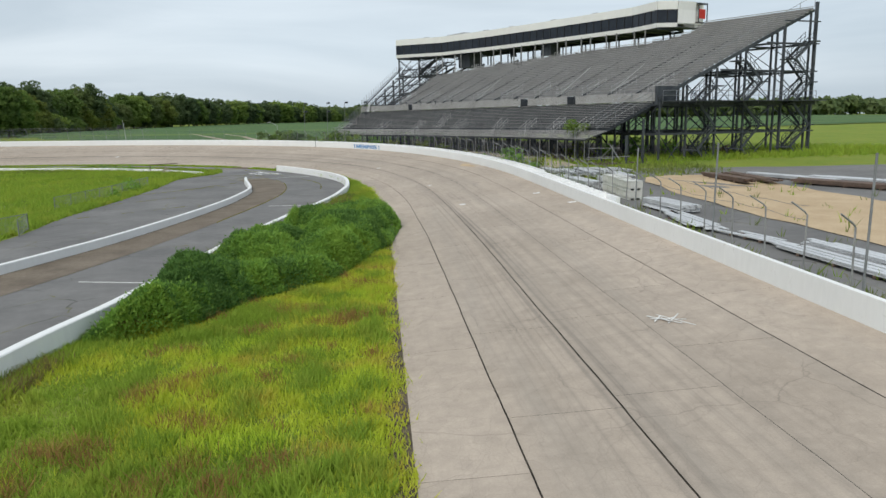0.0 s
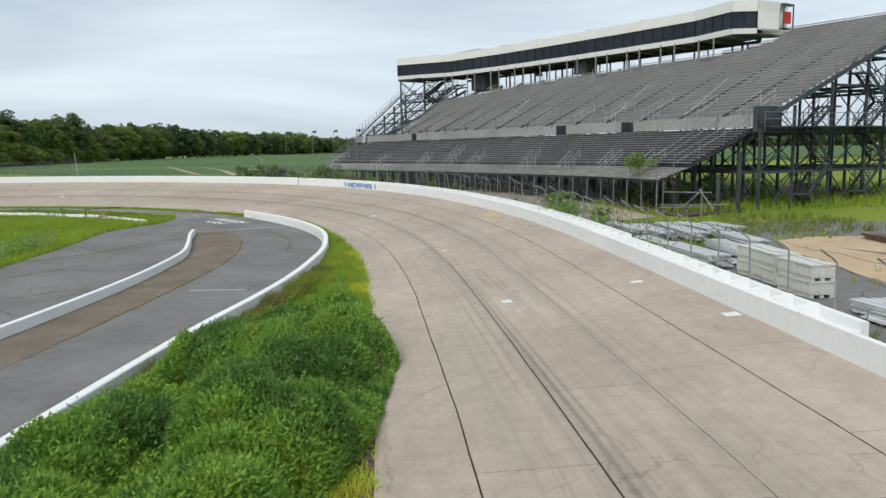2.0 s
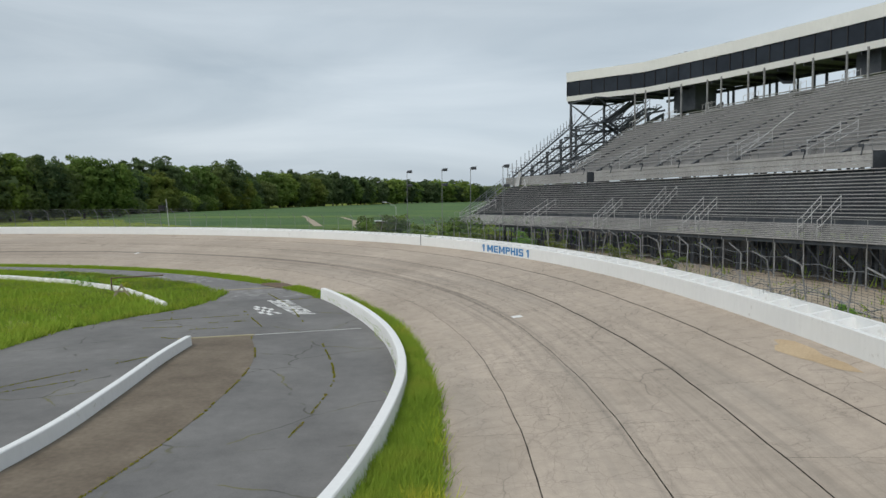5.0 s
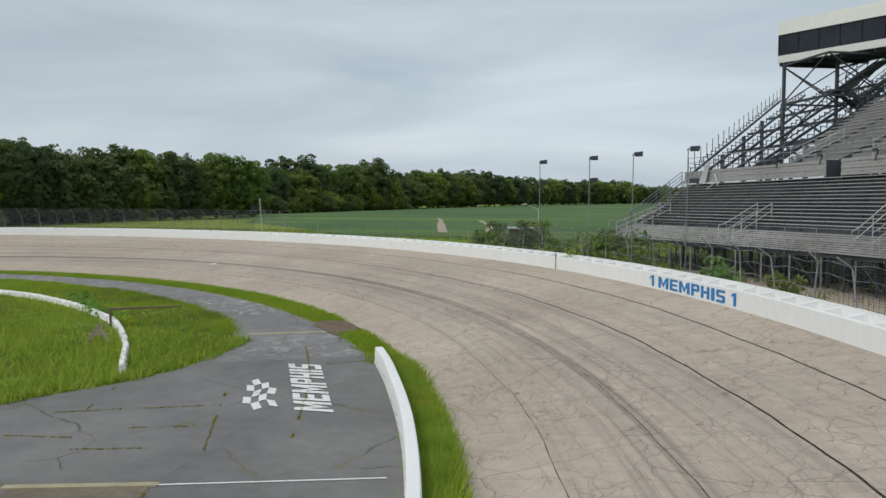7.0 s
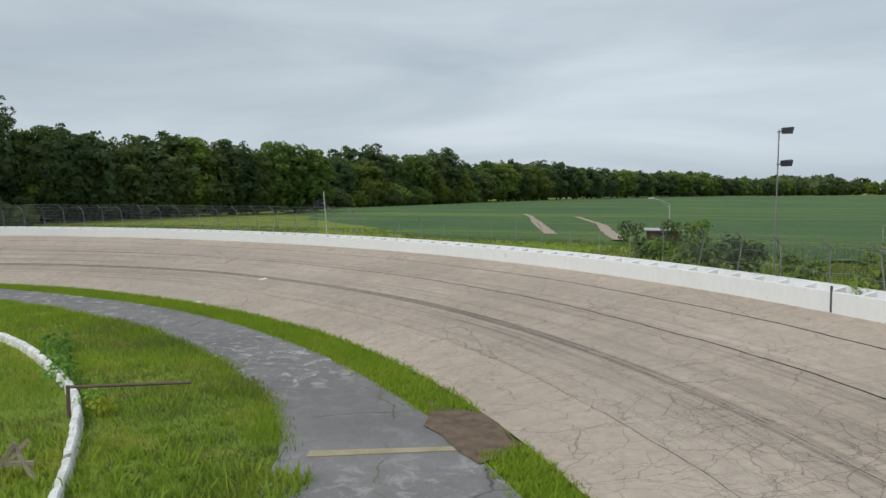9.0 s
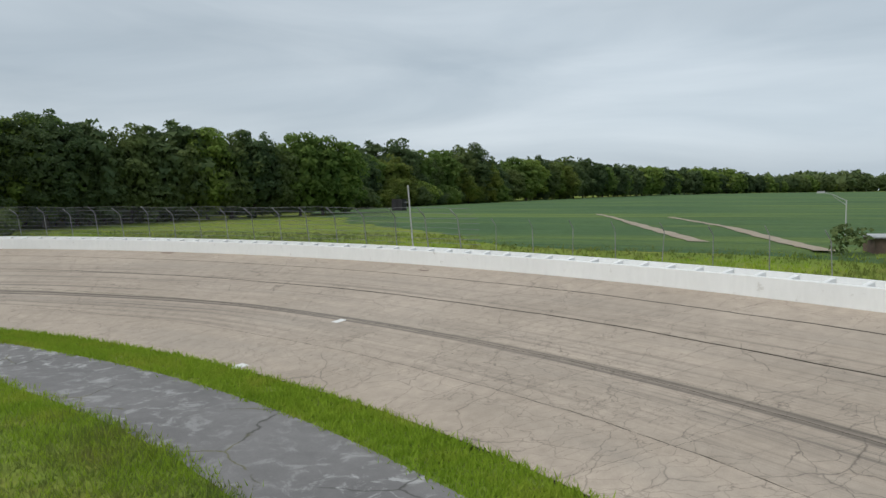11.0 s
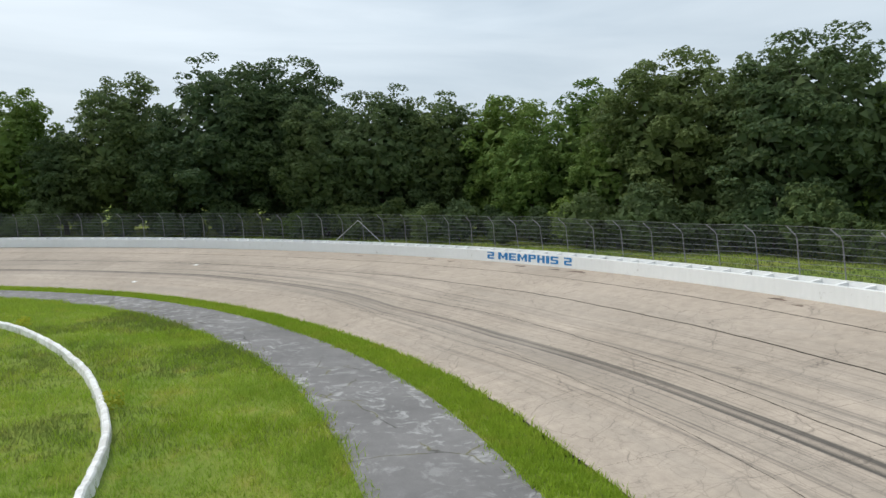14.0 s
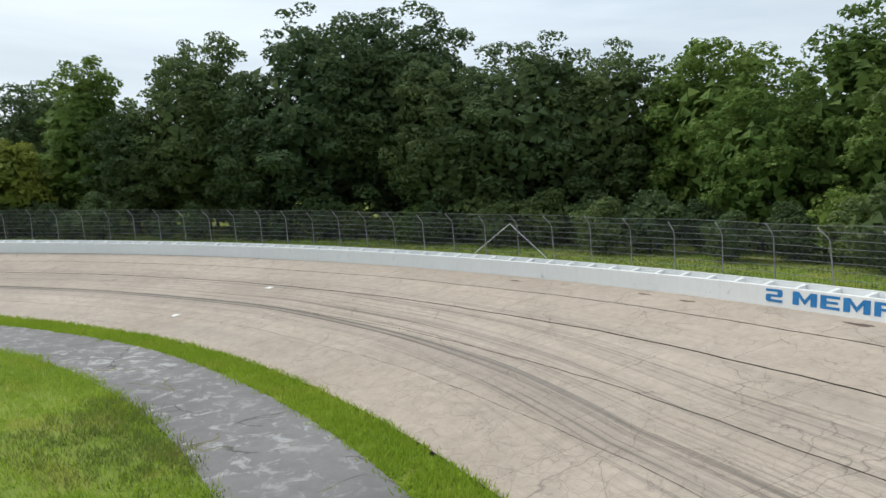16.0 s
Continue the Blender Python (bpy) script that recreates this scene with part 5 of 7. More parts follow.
BOWL = [(0.7, 1.0), (0.88, 1.0), (1.0, 0.9), (1.0, 0.52), (0.88, 0.4), (0.7, 0.4)]
GLYPHS = {
    "M": [bar(0, 0, 0.26, 1), bar(0.74, 0, 1, 1), [(0.26, 1), (0.26, 0.62), (0.5, 0.06), (0.5, 0.44)], [(0.5, 0.44), (0.5, 0.06), (0.74, 0.62), (0.74, 1)]],
    "E": [bar(0, 0, 0.32, 1), bar(0.32, 0.8, 1, 1), bar(0.32, 0.41, 0.92, 0.59), bar(0.32, 0, 1, 0.2)],
    "P": [bar(0, 0, 0.32, 1), bar(0.32, 0.8, 0.7, 1), bar(0.32, 0.4, 0.7, 0.59), BOWL],
    "H": [bar(0, 0, 0.32, 1), bar(0.68, 0, 1, 1), bar(0.32, 0.41, 0.68, 0.6)],
    "I": [bar(0, 0, 1, 1)],
    "S": [bar(0.3, 0.8, 1, 1), [(1 - x, y) for x, y in BOWL], bar(0.3, 0.4, 0.7, 0.59), [(x, y - 0.4 if y > 0.55 else y - 0.4) for x, y in BOWL], bar(0, 0, 0.7, 0.2)],
    "1": [bar(0.4, 0, 1, 1), [(0.4, 1), (0.0, 0.86), (0.0, 0.66), (0.4, 0.78)]],
    "2": [bar(0, 0.8, 0.7, 1), BOWL, bar(0.3, 0.4, 0.7, 0.59), [(1 - x, y - 0.4) for x, y in BOWL], bar(0.3, 0, 1, 0.2)],
}
WIDE = {"M": 1.32, "I": 0.42}


def spell(word, space=0.22):
    """The letters of a word with where each begins and ends, from 0 to 1."""
    total = sum(WIDE.get(c, 1.0) for c in word) + space * (len(word) - 1)
    x = 0.0
    for c in word:
        w = WIDE.get(c, 1.0)
        yield c, x / total, (x + w) / total
        x += w + space


def glyph(name, c, place, material, parent):
    """One painted letter: place turns its own (x, y), 0 to 1, and a lift into the thing's space."""
    q = Soup()
    for k, poly in enumerate(GLYPHS[c]):
        pts = []
        for (x0, y0), (x1, y1) in zip(poly, poly[1:] + poly[:1]):
            pts += [place(x0 + (x1 - x0) * i / 3, y0 + (y1 - y0) * i / 3, k * 0.0008) for i in range(3)]
        q.plate(*pts)
    return q.put(name, material, parent)


def wall_sign(numeral, s_left, s_right, z0, z1, inset):
    """A numeral, a word and a numeral that lie on the curved face of the wall."""
    mid = (s_left + s_right) / 2
    foot = Vector(at(mid, 0.0, float(on_foot(mid, z0))))
    ob = empty("wall_sign", Matrix.Translation(foot), "blue painted lettering on the white track wall", "sign", "painted signs")

    def placed(f0, f1):
        def place(x, y, lift):
            s = s_left + (s_right - s_left) * (f0 + (f1 - f0) * x)
            return Vector(at(s, 0.015 + lift, float(on_foot(s, z0 + (z1 - z0) * y)))) - foot
        return place

    w = 0.05 if numeral == "1" else 0.085
    glyph("numeral", numeral, placed(0.0, w), M["blue"], ob)
    for c, f0, f1 in spell("MEMPHIS", 0.17):
        a, b = inset
        glyph("letter", c, placed(a + (b - a) * f0, a + (b - a) * f1), M["blue"], ob)
    glyph("numeral", numeral, placed(1.0 - w, 1.0), M["blue"], ob)
    return ob


wall_sign("1", 185.3, 178.0, 0.12, 0.72, (0.105, 0.885))
wall_sign("2", 305.3, 296.9, 0.2, 0.75, (0.135, 0.85))


def ground_word():
    low, far = (Vector((-10.9, 91.8, 0.045)), Vector((-12.2, 91.62, 0.045))), (Vector((-14.58, 97.5, 0.045)), Vector((-15.96, 97.3, 0.045)))
    ob = empty("painted_word", Matrix(), "worn white lettering painted on grey asphalt", "sign", "painted signs")
    for c, f0, f1 in spell("MEMPHIS", 0.2):
        def place(x, y, lift):
            f = f0 + (f1 - f0) * x
            return low[0].lerp(far[0], f).lerp(low[1].lerp(far[1], f), y) + Vector((0, 0, lift))
        glyph("letter", c, place, M["worn_white"], ob)
    return ob


def checkers():
    ob = empty("painted_flag", Matrix(), "worn white chequered flag painted on asphalt", "sign", "painted signs")
    o, along, side = Vector((-12.95, 91.7, 0.045)), Vector((-2.3, 3.25, 0)), Vector((-0.72, -0.5, 0))
    for i in range(5):
        for j in range(4):
            if (i + j) % 2 == 0 and not (i == 4 and j == 0):
                def pt(a, b):
                    return o + along * (a / 5 + 0.05 * math.sin(b * 1.5)) + side * (b / 3.4 + 0.1 * math.sin(a * 1.3) - 0.1)
                Soup().plate(pt(i, j), pt(i + 1, j), pt(i + 1, j + 1), pt(i, j + 1)).put("square", M["worn_white"], ob)
    return ob


M["plank"] = mottled("bright_aluminium_planks", (0.5, 0.51, 0.52), (0.66, 0.67, 0.68), 0.8, 0.5, 0.25).m
M["worn_white"] = white_paint("worn_road_paint", 0.4, (0.72, 0.72, 0.7))
ground_word()
checkers()
for pts, w in ((((-7.1, 87.4), (-12.0, 85.2)), 0.06), (((-5.4, 56.7), (-8.1, 57.0)), 0.07), (((-9.4, 30.0), (-12.2, 30.6)), 0.08)):
    (x0, y0), (x1, y1) = pts
    tagged(Soup().beam((x0, y0, 0.04), (x1, y1, 0.04), w, 0.012).put("painted_line", M["worn_white"]), "thin faded white line across the asphalt", "road marking", "road markings", "structure")
for s, d, w, l in ((117.1, 6.66, 0.5, 0.4), (118.3, 1.0, 0.4, 0.5), (112.1, 0.12, 0.5, 0.5), (158.1, 8.2, 0.6, 0.5), (230.9, 11.6, 0.5, 0.6), (228.6, 18.1, 0.7, 0.6), (333.7, 6.5, 0.5, 0.4), (335.2, 12.6, 0.5, 0.4), (132.7, 7.6, 0.35, 0.3)):
    ss = np.array([s, s + w])
    tagged(strip("painted_patch", ss, d + 0 * ss, d + l + 0 * ss, bank(ss, d) + 0.006, bank(ss, d + l) + 0.006, M["worn_white"]), "small worn white painted patch on concrete", "road marking", "road markings", "structure")
for k, (s, d, a, b) in enumerate(((295.8, 0.7, 0.8, 0.22), (297.8, 0.74, 0.5, 0.15), (301.2, 0.7, 0.55, 0.16), (308.4, 0.95, 0.4, 0.12), (310.9, 0.7, 0.35, 0.1), (318.8, 0.9, 0.4, 0.13), (281.0, 0.7, 0.5, 0.17), (279.4, 1.2, 0.3, 0.12), (258.9, 0.45, 0.6, 0.2), (236, 1.4, 0.4, 0.1), (146.5, 1.0, 2.2, 0.5))):
    q = Soup()
    ring = []
    for j in range(14):
        t = 2 * math.pi * j / 14
        r = 1 + 0.25 * math.sin(3 * t + k) + 0.12 * math.sin(5 * t + 2 * k)
        ss, dd = s + a * r * math.cos(t), max(0.05, d + b * r * math.sin(t))
        ring.append(at(ss, dd, float(bank(ss, dd)) + 0.006))
    q.plate(*ring)
    tagged(q.put("stain", M["rust"] if k < 10 else M["gravel"]), "dark rusty stain on the concrete below the wall", "stain", "stains", "structure")
q = Soup()
for k in range(7):
    a0, a1 = at(86.6 + k * 0.2, 3.9 + (k % 3) * 0.3), at(87.9 - k * 0.15, 4.5 + (k % 2) * 0.35)
    q.beam((a0[0], a0[1], float(bank(87.0, 4.0)) + 0.02), (a1[0], a1[1], float(bank(87.5, 4.6)) + 0.02), 0.04, 0.01)
tagged(q.put("chalk_mark", M["worn_white"]), "scribbled white chalk marks on the track", "road marking", "road markings", "structure")
j0 = on_wall(195.4, 0.0)
Soup().box((-0.04, -0.02, 0.02), (0.04, 0.012, 0.96)).put("wall_joint", M["darksteel"], wall, "dark open joint in the wall").matrix_local = j0


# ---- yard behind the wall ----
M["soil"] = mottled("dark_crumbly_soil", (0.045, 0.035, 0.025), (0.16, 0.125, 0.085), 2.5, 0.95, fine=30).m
def ground_patch(name, pts, lift, material, label, category):
    """A paved or bare piece of ground with an irregular outline, laid on the terrain."""
    p = np.array(pts, float)
    c = p.mean(0)
    rings = [c + (p - c) * f for f in (0.0, 0.25, 0.5, 0.75, 1.0)]
    m = len(p)
    v = np.concatenate(rings)
    z = terrain_z(v[:, 0], v[:, 1]) + lift
    f = [(k * m + i, (k + 1) * m + i, (k + 1) * m + (i + 1) % m, k * m + (i + 1) % m) for k in range(1, 4) for i in range(m)]
    f += [(0, m + i, m + (i + 1) % m) for i in range(m)]
    return tagged(mesh_part(name, np.column_stack([v, z]), f, material), label, category, kind="structure")


def outline(pts, step=2.0, jag=0.25, seed=1):
    rng = random.Random(seed)
    out = []
    for (x0, y0), (x1, y1) in zip(pts, pts[1:] + pts[:1]):
        k = max(1, int(math.hypot(x1 - x0, y1 - y0) / step))
        for i in range(k):
            f = i / k
            out.append((x0 + (x1 - x0) * f + rng.uniform(-jag, jag), y0 + (y1 - y0) * f + rng.uniform(-jag, jag)))
    return out


ground_patch("yard_road", outline([(14.6, -5), (23, -5), (21.0, 28), (20.2, 46), (22.5, 57), (23.5, 59.6), (36, 56.0), (56, 50), (76, 46), (76, 52), (57, 58), (46, 61), (33, 64.5), (24, 66.8), (17.5, 68), (17, 66), (15.0, 40)]), 0.05, M["asphalt"], "grey asphalt service road behind the wall", "road")
ground_patch("gravel_yard", outline([(21.8, -4), (30, -2), (30, 30), (29.9, 50), (30.3, 55.5), (27.9, 58.6), (25.0, 59.4), (22.6, 58.6), (21.4, 54.8), (20.7, 47), (20.6, 38), (20.8, 20)]), 0.09, M["gravel"], "tan gravel yard between grass and asphalt", "yard")
_s0 = np.arange(140.0, 194.0, 2.0)
_za, _zb = (terrain_z(*at(_s0, d)[:, :2].T) + 0.06 for d in (-1.5, -9.0))
tagged(strip("bare_ground", _s0, 0 * _s0 - 1.5, 0 * _s0 - 9.0, _za, _zb, M["dirt"], n=5), "pale bare dirt in front of the grandstand", "ground", kind="structure")



# earth patch whose dark colour stands in for the shade under the stand
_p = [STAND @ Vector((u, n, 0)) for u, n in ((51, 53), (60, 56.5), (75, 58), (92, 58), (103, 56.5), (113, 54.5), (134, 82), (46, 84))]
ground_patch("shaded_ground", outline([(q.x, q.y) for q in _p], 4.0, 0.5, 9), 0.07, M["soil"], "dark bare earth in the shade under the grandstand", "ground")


def gz(x, y):
    return float(terrain_z(np.array([x]), np.array([y]))[0])


def plank_pile(a, b, width_, layers, label, mat="alu", seed=0, skew=0.2):
    """A stack of long bench planks, laid layer on layer."""
    rng = random.Random(seed)
    a, b = Vector((*a, 0)), Vector((*b, 0))
    mid = (a + b) / 2
    ang = math.atan2(b.y - a.y, b.x - a.x)
    ob = empty("plank_pile", pose(mid.x, mid.y, gz(mid.x, mid.y) + 0.06, 0, 0, math.degrees(ang)), label, "plank pile", "piles of bench planks")
    half = (b - a).length / 2
    for k in (-0.6, 0.0, 0.6):
        Soup().box((half * k - 0.05, -width_ / 2, 0), (half * k + 0.05, width_ / 2, 0.1)).put("bearer", M["rust"], ob)
    for l in range(layers):
        n = int(width_ / 0.3)
        for i in range(n):
            y = -width_ / 2 + (i + 0.5) * width_ / n + rng.uniform(-0.03, 0.03)
            e0, e1 = rng.uniform(-skew, skew) * 2, rng.uniform(-skew, skew) * 2
            q = Soup()
            z = 0.1 + l * 0.075
            w = 0.13
            q.hexa([(-half + e0, y - w, z), (half + e1, y - w + skew * rng.uniform(-1, 1) * 0.5, z), (half + e1, y + w, z), (-half + e0, y + w, z),
                    (-half + e0, y - w, z + 0.055), (half + e1, y - w, z + 0.055), (half + e1, y + w, z + 0.055), (-half + e0, y + w, z + 0.055)])
            q.put("plank", M["plank" if mat == "alu" else mat], ob)
    return ob


for i, (a, b, w, l, mat, skew) in enumerate((
        ((17.2, 43.6), (17.6, 38.8), 1.3, 5, "alu", 0.08), ((16.5, 43.2), (16.8, 40.0), 0.7, 1, "alu", 0.5), ((16.5, 38.4), (16.2, 33.2), 1.3, 2, "alu", 0.6), ((17.2, 29.0), (16.6, 32.2), 1.0, 1, "alu", 0.6),
        ((17.3, 21.0), (17.0, 28.0), 1.1, 2, "alu", 0.4), ((18.6, 21.0), (18.3, 28.0), 0.9, 3, "alu", 0.3),
        ((15.6, 65.6), (16.0, 61.4), 1.0, 5, "alu", 0.08), ((17.2, 64.7), (17.1, 59.8), 1.1, 5, "alu", 0.1), ((18.6, 64.4), (18.3, 58.6), 1.1, 6, "alu", 0.1), ((20.0, 64.8), (20.2, 60.6), 1.1, 5, "alu", 0.1), ((20.4, 60.0), (20.2, 55.8), 1.1, 5, "alu", 0.12),
        ((21.6, 65.0), (22.1, 61.8), 1.1, 4, "alu", 0.1), ((15.9, 60.8), (16.0, 57.4), 0.9, 3, "alu", 0.1), ((15.8, 56.6), (16.1, 51.6), 1.2, 7, "alu", 0.08), ((18.6, 57.4), (18.2, 52.0), 1.1, 5, "alu", 0.1), ((17.0, 55.0), (17.4, 52.8), 0.8, 1, "alu", 0.5),
        ((27.6, 51.0), (27.6, 57.8), 1.0, 4, "rust", 0.15), ((29.2, 50.4), (29.8, 58.6), 1.1, 3, "rust", 0.3), ((33.6, 49.5), (31.2, 57.5), 1.2, 3, "alu", 0.3), ((34.6, 43.5), (31.2, 51.0), 1.5, 4, "rust", 0.25), ((36.4, 44.6), (33.6, 52.0), 1.3, 4, "alu", 0.3))):
    plank_pile(a, b, w, l, "loose heap of grey aluminium bench planks on asphalt" if skew > 0.35 else "stack of long grey aluminium bench planks on the ground" if mat == "alu" else "stack of rusty steel beams on the gravel", mat, i, skew)


def crate_stack(x, y, ang, n):
    ob = empty("bulk_crate", pose(x, y, gz(x, y) + 0.06, 0, 0, ang), "pale grey stacked plastic bulk crates by the wall", "crate", "bulk crates")
    for k in range(n):
        z = k * 0.62
        body = Soup()
        body.box((-0.5, -0.5, z + 0.12), (0.5, 0.5, z + 0.18))
        for sx in (-1, 1):
            body.box((min(sx * 0.46, sx * 0.5), -0.5, z + 0.15), (max(sx * 0.46, sx * 0.5), 0.5, z + 0.58))
            body.box((-0.46, min(sx * 0.46, sx * 0.5), z + 0.15), (0.46, max(sx * 0.46, sx * 0.5), z + 0.58))
        body = body.put("crate_body", M["crate"], ob)
        for e in (-0.4, 0.0, 0.4):
            Soup().box((e - 0.08, -0.48, z), (e + 0.08, 0.48, z + 0.12)).put("skid", M["crate"], body)
        for e in (-0.46, -0.16, 0.16, 0.46):
            for sx in (-1, 1):
                Soup().box((e - 0.02, min(sx * 0.5, sx * 0.525), z + 0.18), (e + 0.02, max(sx * 0.5, sx * 0.525), z + 0.55)).put("rib", M["crate"], body)
                Soup().box((min(sx * 0.5, sx * 0.525), e - 0.02, z + 0.18), (max(sx * 0.5, sx * 0.525), e + 0.02, z + 0.55)).put("rib", M["crate"], body)
        Soup().box((-0.53, -0.53, z + 0.55), (0.53, 0.53, z + 0.61)).put("lid", M["crate"], body)
    return ob


for i, (x, y) in enumerate(((16.95, 46.1), (16.95, 47.2), (16.95, 48.3), (17.0, 49.4), (17.05, 50.5))):
    crate_stack(x, y, 3 + 4 * math.sin(i * 2.1), 2)


# ---- poles and lamps ----
def flood_pole(x, y, top, low):
    z = gz(x, y)
    ob = empty("light_pole", pose(x, y, z), "slim grey pole with small floodlights above the fence", "light pole", "light poles")
    Soup().tube([(0, 0, -0.3), (0.05, 0, top - z)], 0.034, 8, 0.024).put("pole", M["steel"], ob)
    for h, k in ((top - z - 0.1, 1), (low - z, 1)) if low else ((top - z - 0.1, 1),):
        q = Soup().beam((0, 0, h), (0.3, -0.2, h + 0.05), 0.05)
        q.put("bracket", M["steel"], ob)
        q = Soup().hexa([(0.15, -0.4, h - 0.08), (0.55, -0.4, h - 0.08), (0.55, -0.1, h - 0.08), (0.15, -0.1, h - 0.08), (0.12, -0.45, h + 0.12), (0.6, -0.45, h + 0.14), (0.55, -0.05, h + 0.2), (0.2, -0.05, h + 0.18)])
        q.put("floodlight", M["darksteel"], ob, "dark box floodlight")
    return ob


for s, low in ((199.6, 1.4), (193.9, 1.4), (189.4, 0), (184.4, 1.6)):
    p = at(s, -1.3)
    top = float(on_foot(s, 7.7))
    flood_pole(p[0], p[1], top, top - low if low else 0)


def street_lamp(x, y, top):
    z = gz(x, y)
    ob = empty("street_lamp", pose(x, y, z), "thin pale street lamp with a long arm by the field", "street lamp")
    Soup().tube([(0, 0, -0.2), (0, 0, top - z - 0.6)], 0.06, 8, 0.04).put("pole", M["alu"], ob)
    q = Soup().tube([(0, 0, top - z - 0.65), (-0.9, -0.15, top - z - 0.2), (-1.6, -0.3, top - z)], 0.03, 6)
    q.tube([(0, 0, top - z - 1.0), (-0.9, -0.15, top - z - 0.32)], 0.025, 6)
    q.put("arm", M["alu"], ob)
    Soup().hexa([(-2.1, -0.45, top - z - 0.06), (-1.5, -0.35, top - z - 0.06), (-1.5, -0.2, top - z - 0.06), (-2.1, -0.3, top - z - 0.06), (-2.0, -0.42, top - z + 0.08), (-1.5, -0.33, top - z + 0.1), (-1.5, -0.22, top - z + 0.1), (-2.0, -0.32, top - z + 0.08)]).put("lamp_head", M["alu"], ob)
    return ob


street_lamp(-20.4, 164.2, 6.35)

cl = empty("caution_light", on_wall(238.9, -1.1, 1.0), "black caution light box on a leaning pale pole", "signal light")
Soup().tube([(0, 0, -0.4), (0.35, 0, 3.5)], 0.045, 7).put("pole", M["alu"], cl)
Soup().beam((0.27, 0, 2.55), (0.95, 0.1, 2.5), 0.04).put("arm", M["steel"], cl)
Soup().box((0.6, -0.15, 2.05), (0.98, 0.25, 2.72)).box((1.02, -0.15, 2.05), (1.4, 0.25, 2.72)).put("signal_box", M["black"], cl, "black signal lamp boxes")
for k, dx in enumerate((0.69, 1.11)):
    q = Soup()
    for h in (2.33, 2.58):
        q.tube([(dx + 0.1, 0.2, h), (dx + 0.1, 0.27, h)], 0.075, 8)
    q.put("lens_hood", M["black"], cl)

hut = empty("hut", pose(-19.0, 149.4, gz(-19.0, 149.4) - 0.1, 0, 0, 12), "small dark brown hut with a flat grey roof", "hut")
Soup().box((-1.3, -1.0, -0.2), (1.3, 1.0, 1.2)).put("wall", M["rust"], hut)
Soup().box((-0.4, -1.05, 0), (0.3, -1.0, 1.0)).put("door", M["darksteel"], hut)
Soup().hexa([(-1.5, -1.2, 1.2), (1.5, -1.2, 1.2), (1.5, 1.2, 1.25), (-1.5, 1.2, 1.25), (-1.5, -1.2, 1.27), (1.5, -1.2, 1.27), (1.5, 1.2, 1.34), (-1.5, 1.2, 1.34)]).put("roof", M["alu"], hut)

M["pipe_blue"] = mottled("pale_blue_plastic", (0.12, 0.33, 0.38), (0.16, 0.4, 0.45), 2.0, 0.5).m
pipe = empty("drain_pipe", pose(-58.2, 110.5, 0.05, 0, 0, 100), "short pale blue plastic pipe in the grass", "pipe")
Soup().tube([(-0.35, 0, 0.16), (0.35, 0, 0.16)], 0.09, 10).put("pipe_body", M["pipe_blue"], pipe)

bar = empty("barrier_arm", pose(-29.9, 102.1, 0.0, 0, 0, 20), "rusty barrier arm on a post by the kerb wall", "barrier arm")
Soup().tube([(0, 0, -0.1), (0, 0, 1.0)], 0.06, 8).put("post", M["rust"], bar)
Soup().tube([(0, 0, 0.95), (3.6, 0.6, 1.0)], 0.05, 8).put("arm", M["rust"], bar)
saw = empty("saw_horse", pose(-26.6, 97.9, 0.0, 0, 0, 30), "broken wooden trestle in long grass", "trestle")
for a, b in (((-0.5, 0, 0), (0.1, 0.2, 0.95)), ((0.6, 0.1, 0), (0.0, 0.25, 0.95)), ((-0.6, 0.9, 0), (0.1, 0.8, 0.8)), ((-0.4, 0.1, 0.5), (0.5, 0.2, 0.45))):
    Soup().beam(a, b, 0.07, 0.1).put("leg", M["dirt"], saw)


def chain_fence(pts, h, label):
    ob = empty("chain_fence", Matrix(), label, "fence")
    for (x0, y0), (x1, y1) in zip(pts, pts[1:]):
        l = math.hypot(x1 - x0, y1 - y0)
        k = max(1, round(l / 2.4))
        for i in range(k + 1):
            x, y = x0 + (x1 - x0) * i / k, y0 + (y1 - y0) * i / k
            Soup().tube([(x, y, -0.1), (x, y, h)], 0.03, 6).put("post", M["steel"], ob)
        for z in (h - 0.03, 0.15):
            Soup().tube([(x0, y0, z), (x1, y1, z)], 0.022, 5).put("rail", M["steel"], ob)
        q = Soup()
        n = int(l / 0.16)
        for i in range(n):
            for sg in (1, -1):
                f0, f1 = i / n, min(1, max(0, (i + sg * h / 0.16) / n))
                q.tube([(x0 + (x1 - x0) * f0, y0 + (y1 - y0) * f0, 0.1), (x0 + (x1 - x0) * f1, y0 + (y1 - y0) * f1, h - 0.05)], 0.004, 3, caps=False)
        tagged(q.put("wire", M["steel"], ob), kind="stuff")
    return ob


chain_fence([(-22.5, 41.5), (-21.3, 46.8), (-20.6, 44.0)], 1.1, "low grey chain-link fence at the pit lane edge")
chain_fence([(-24.3, 58), (-23.4, 68), (-23.2, 78)], 1.0, "weedy chain-link fence between grass and asphalt")


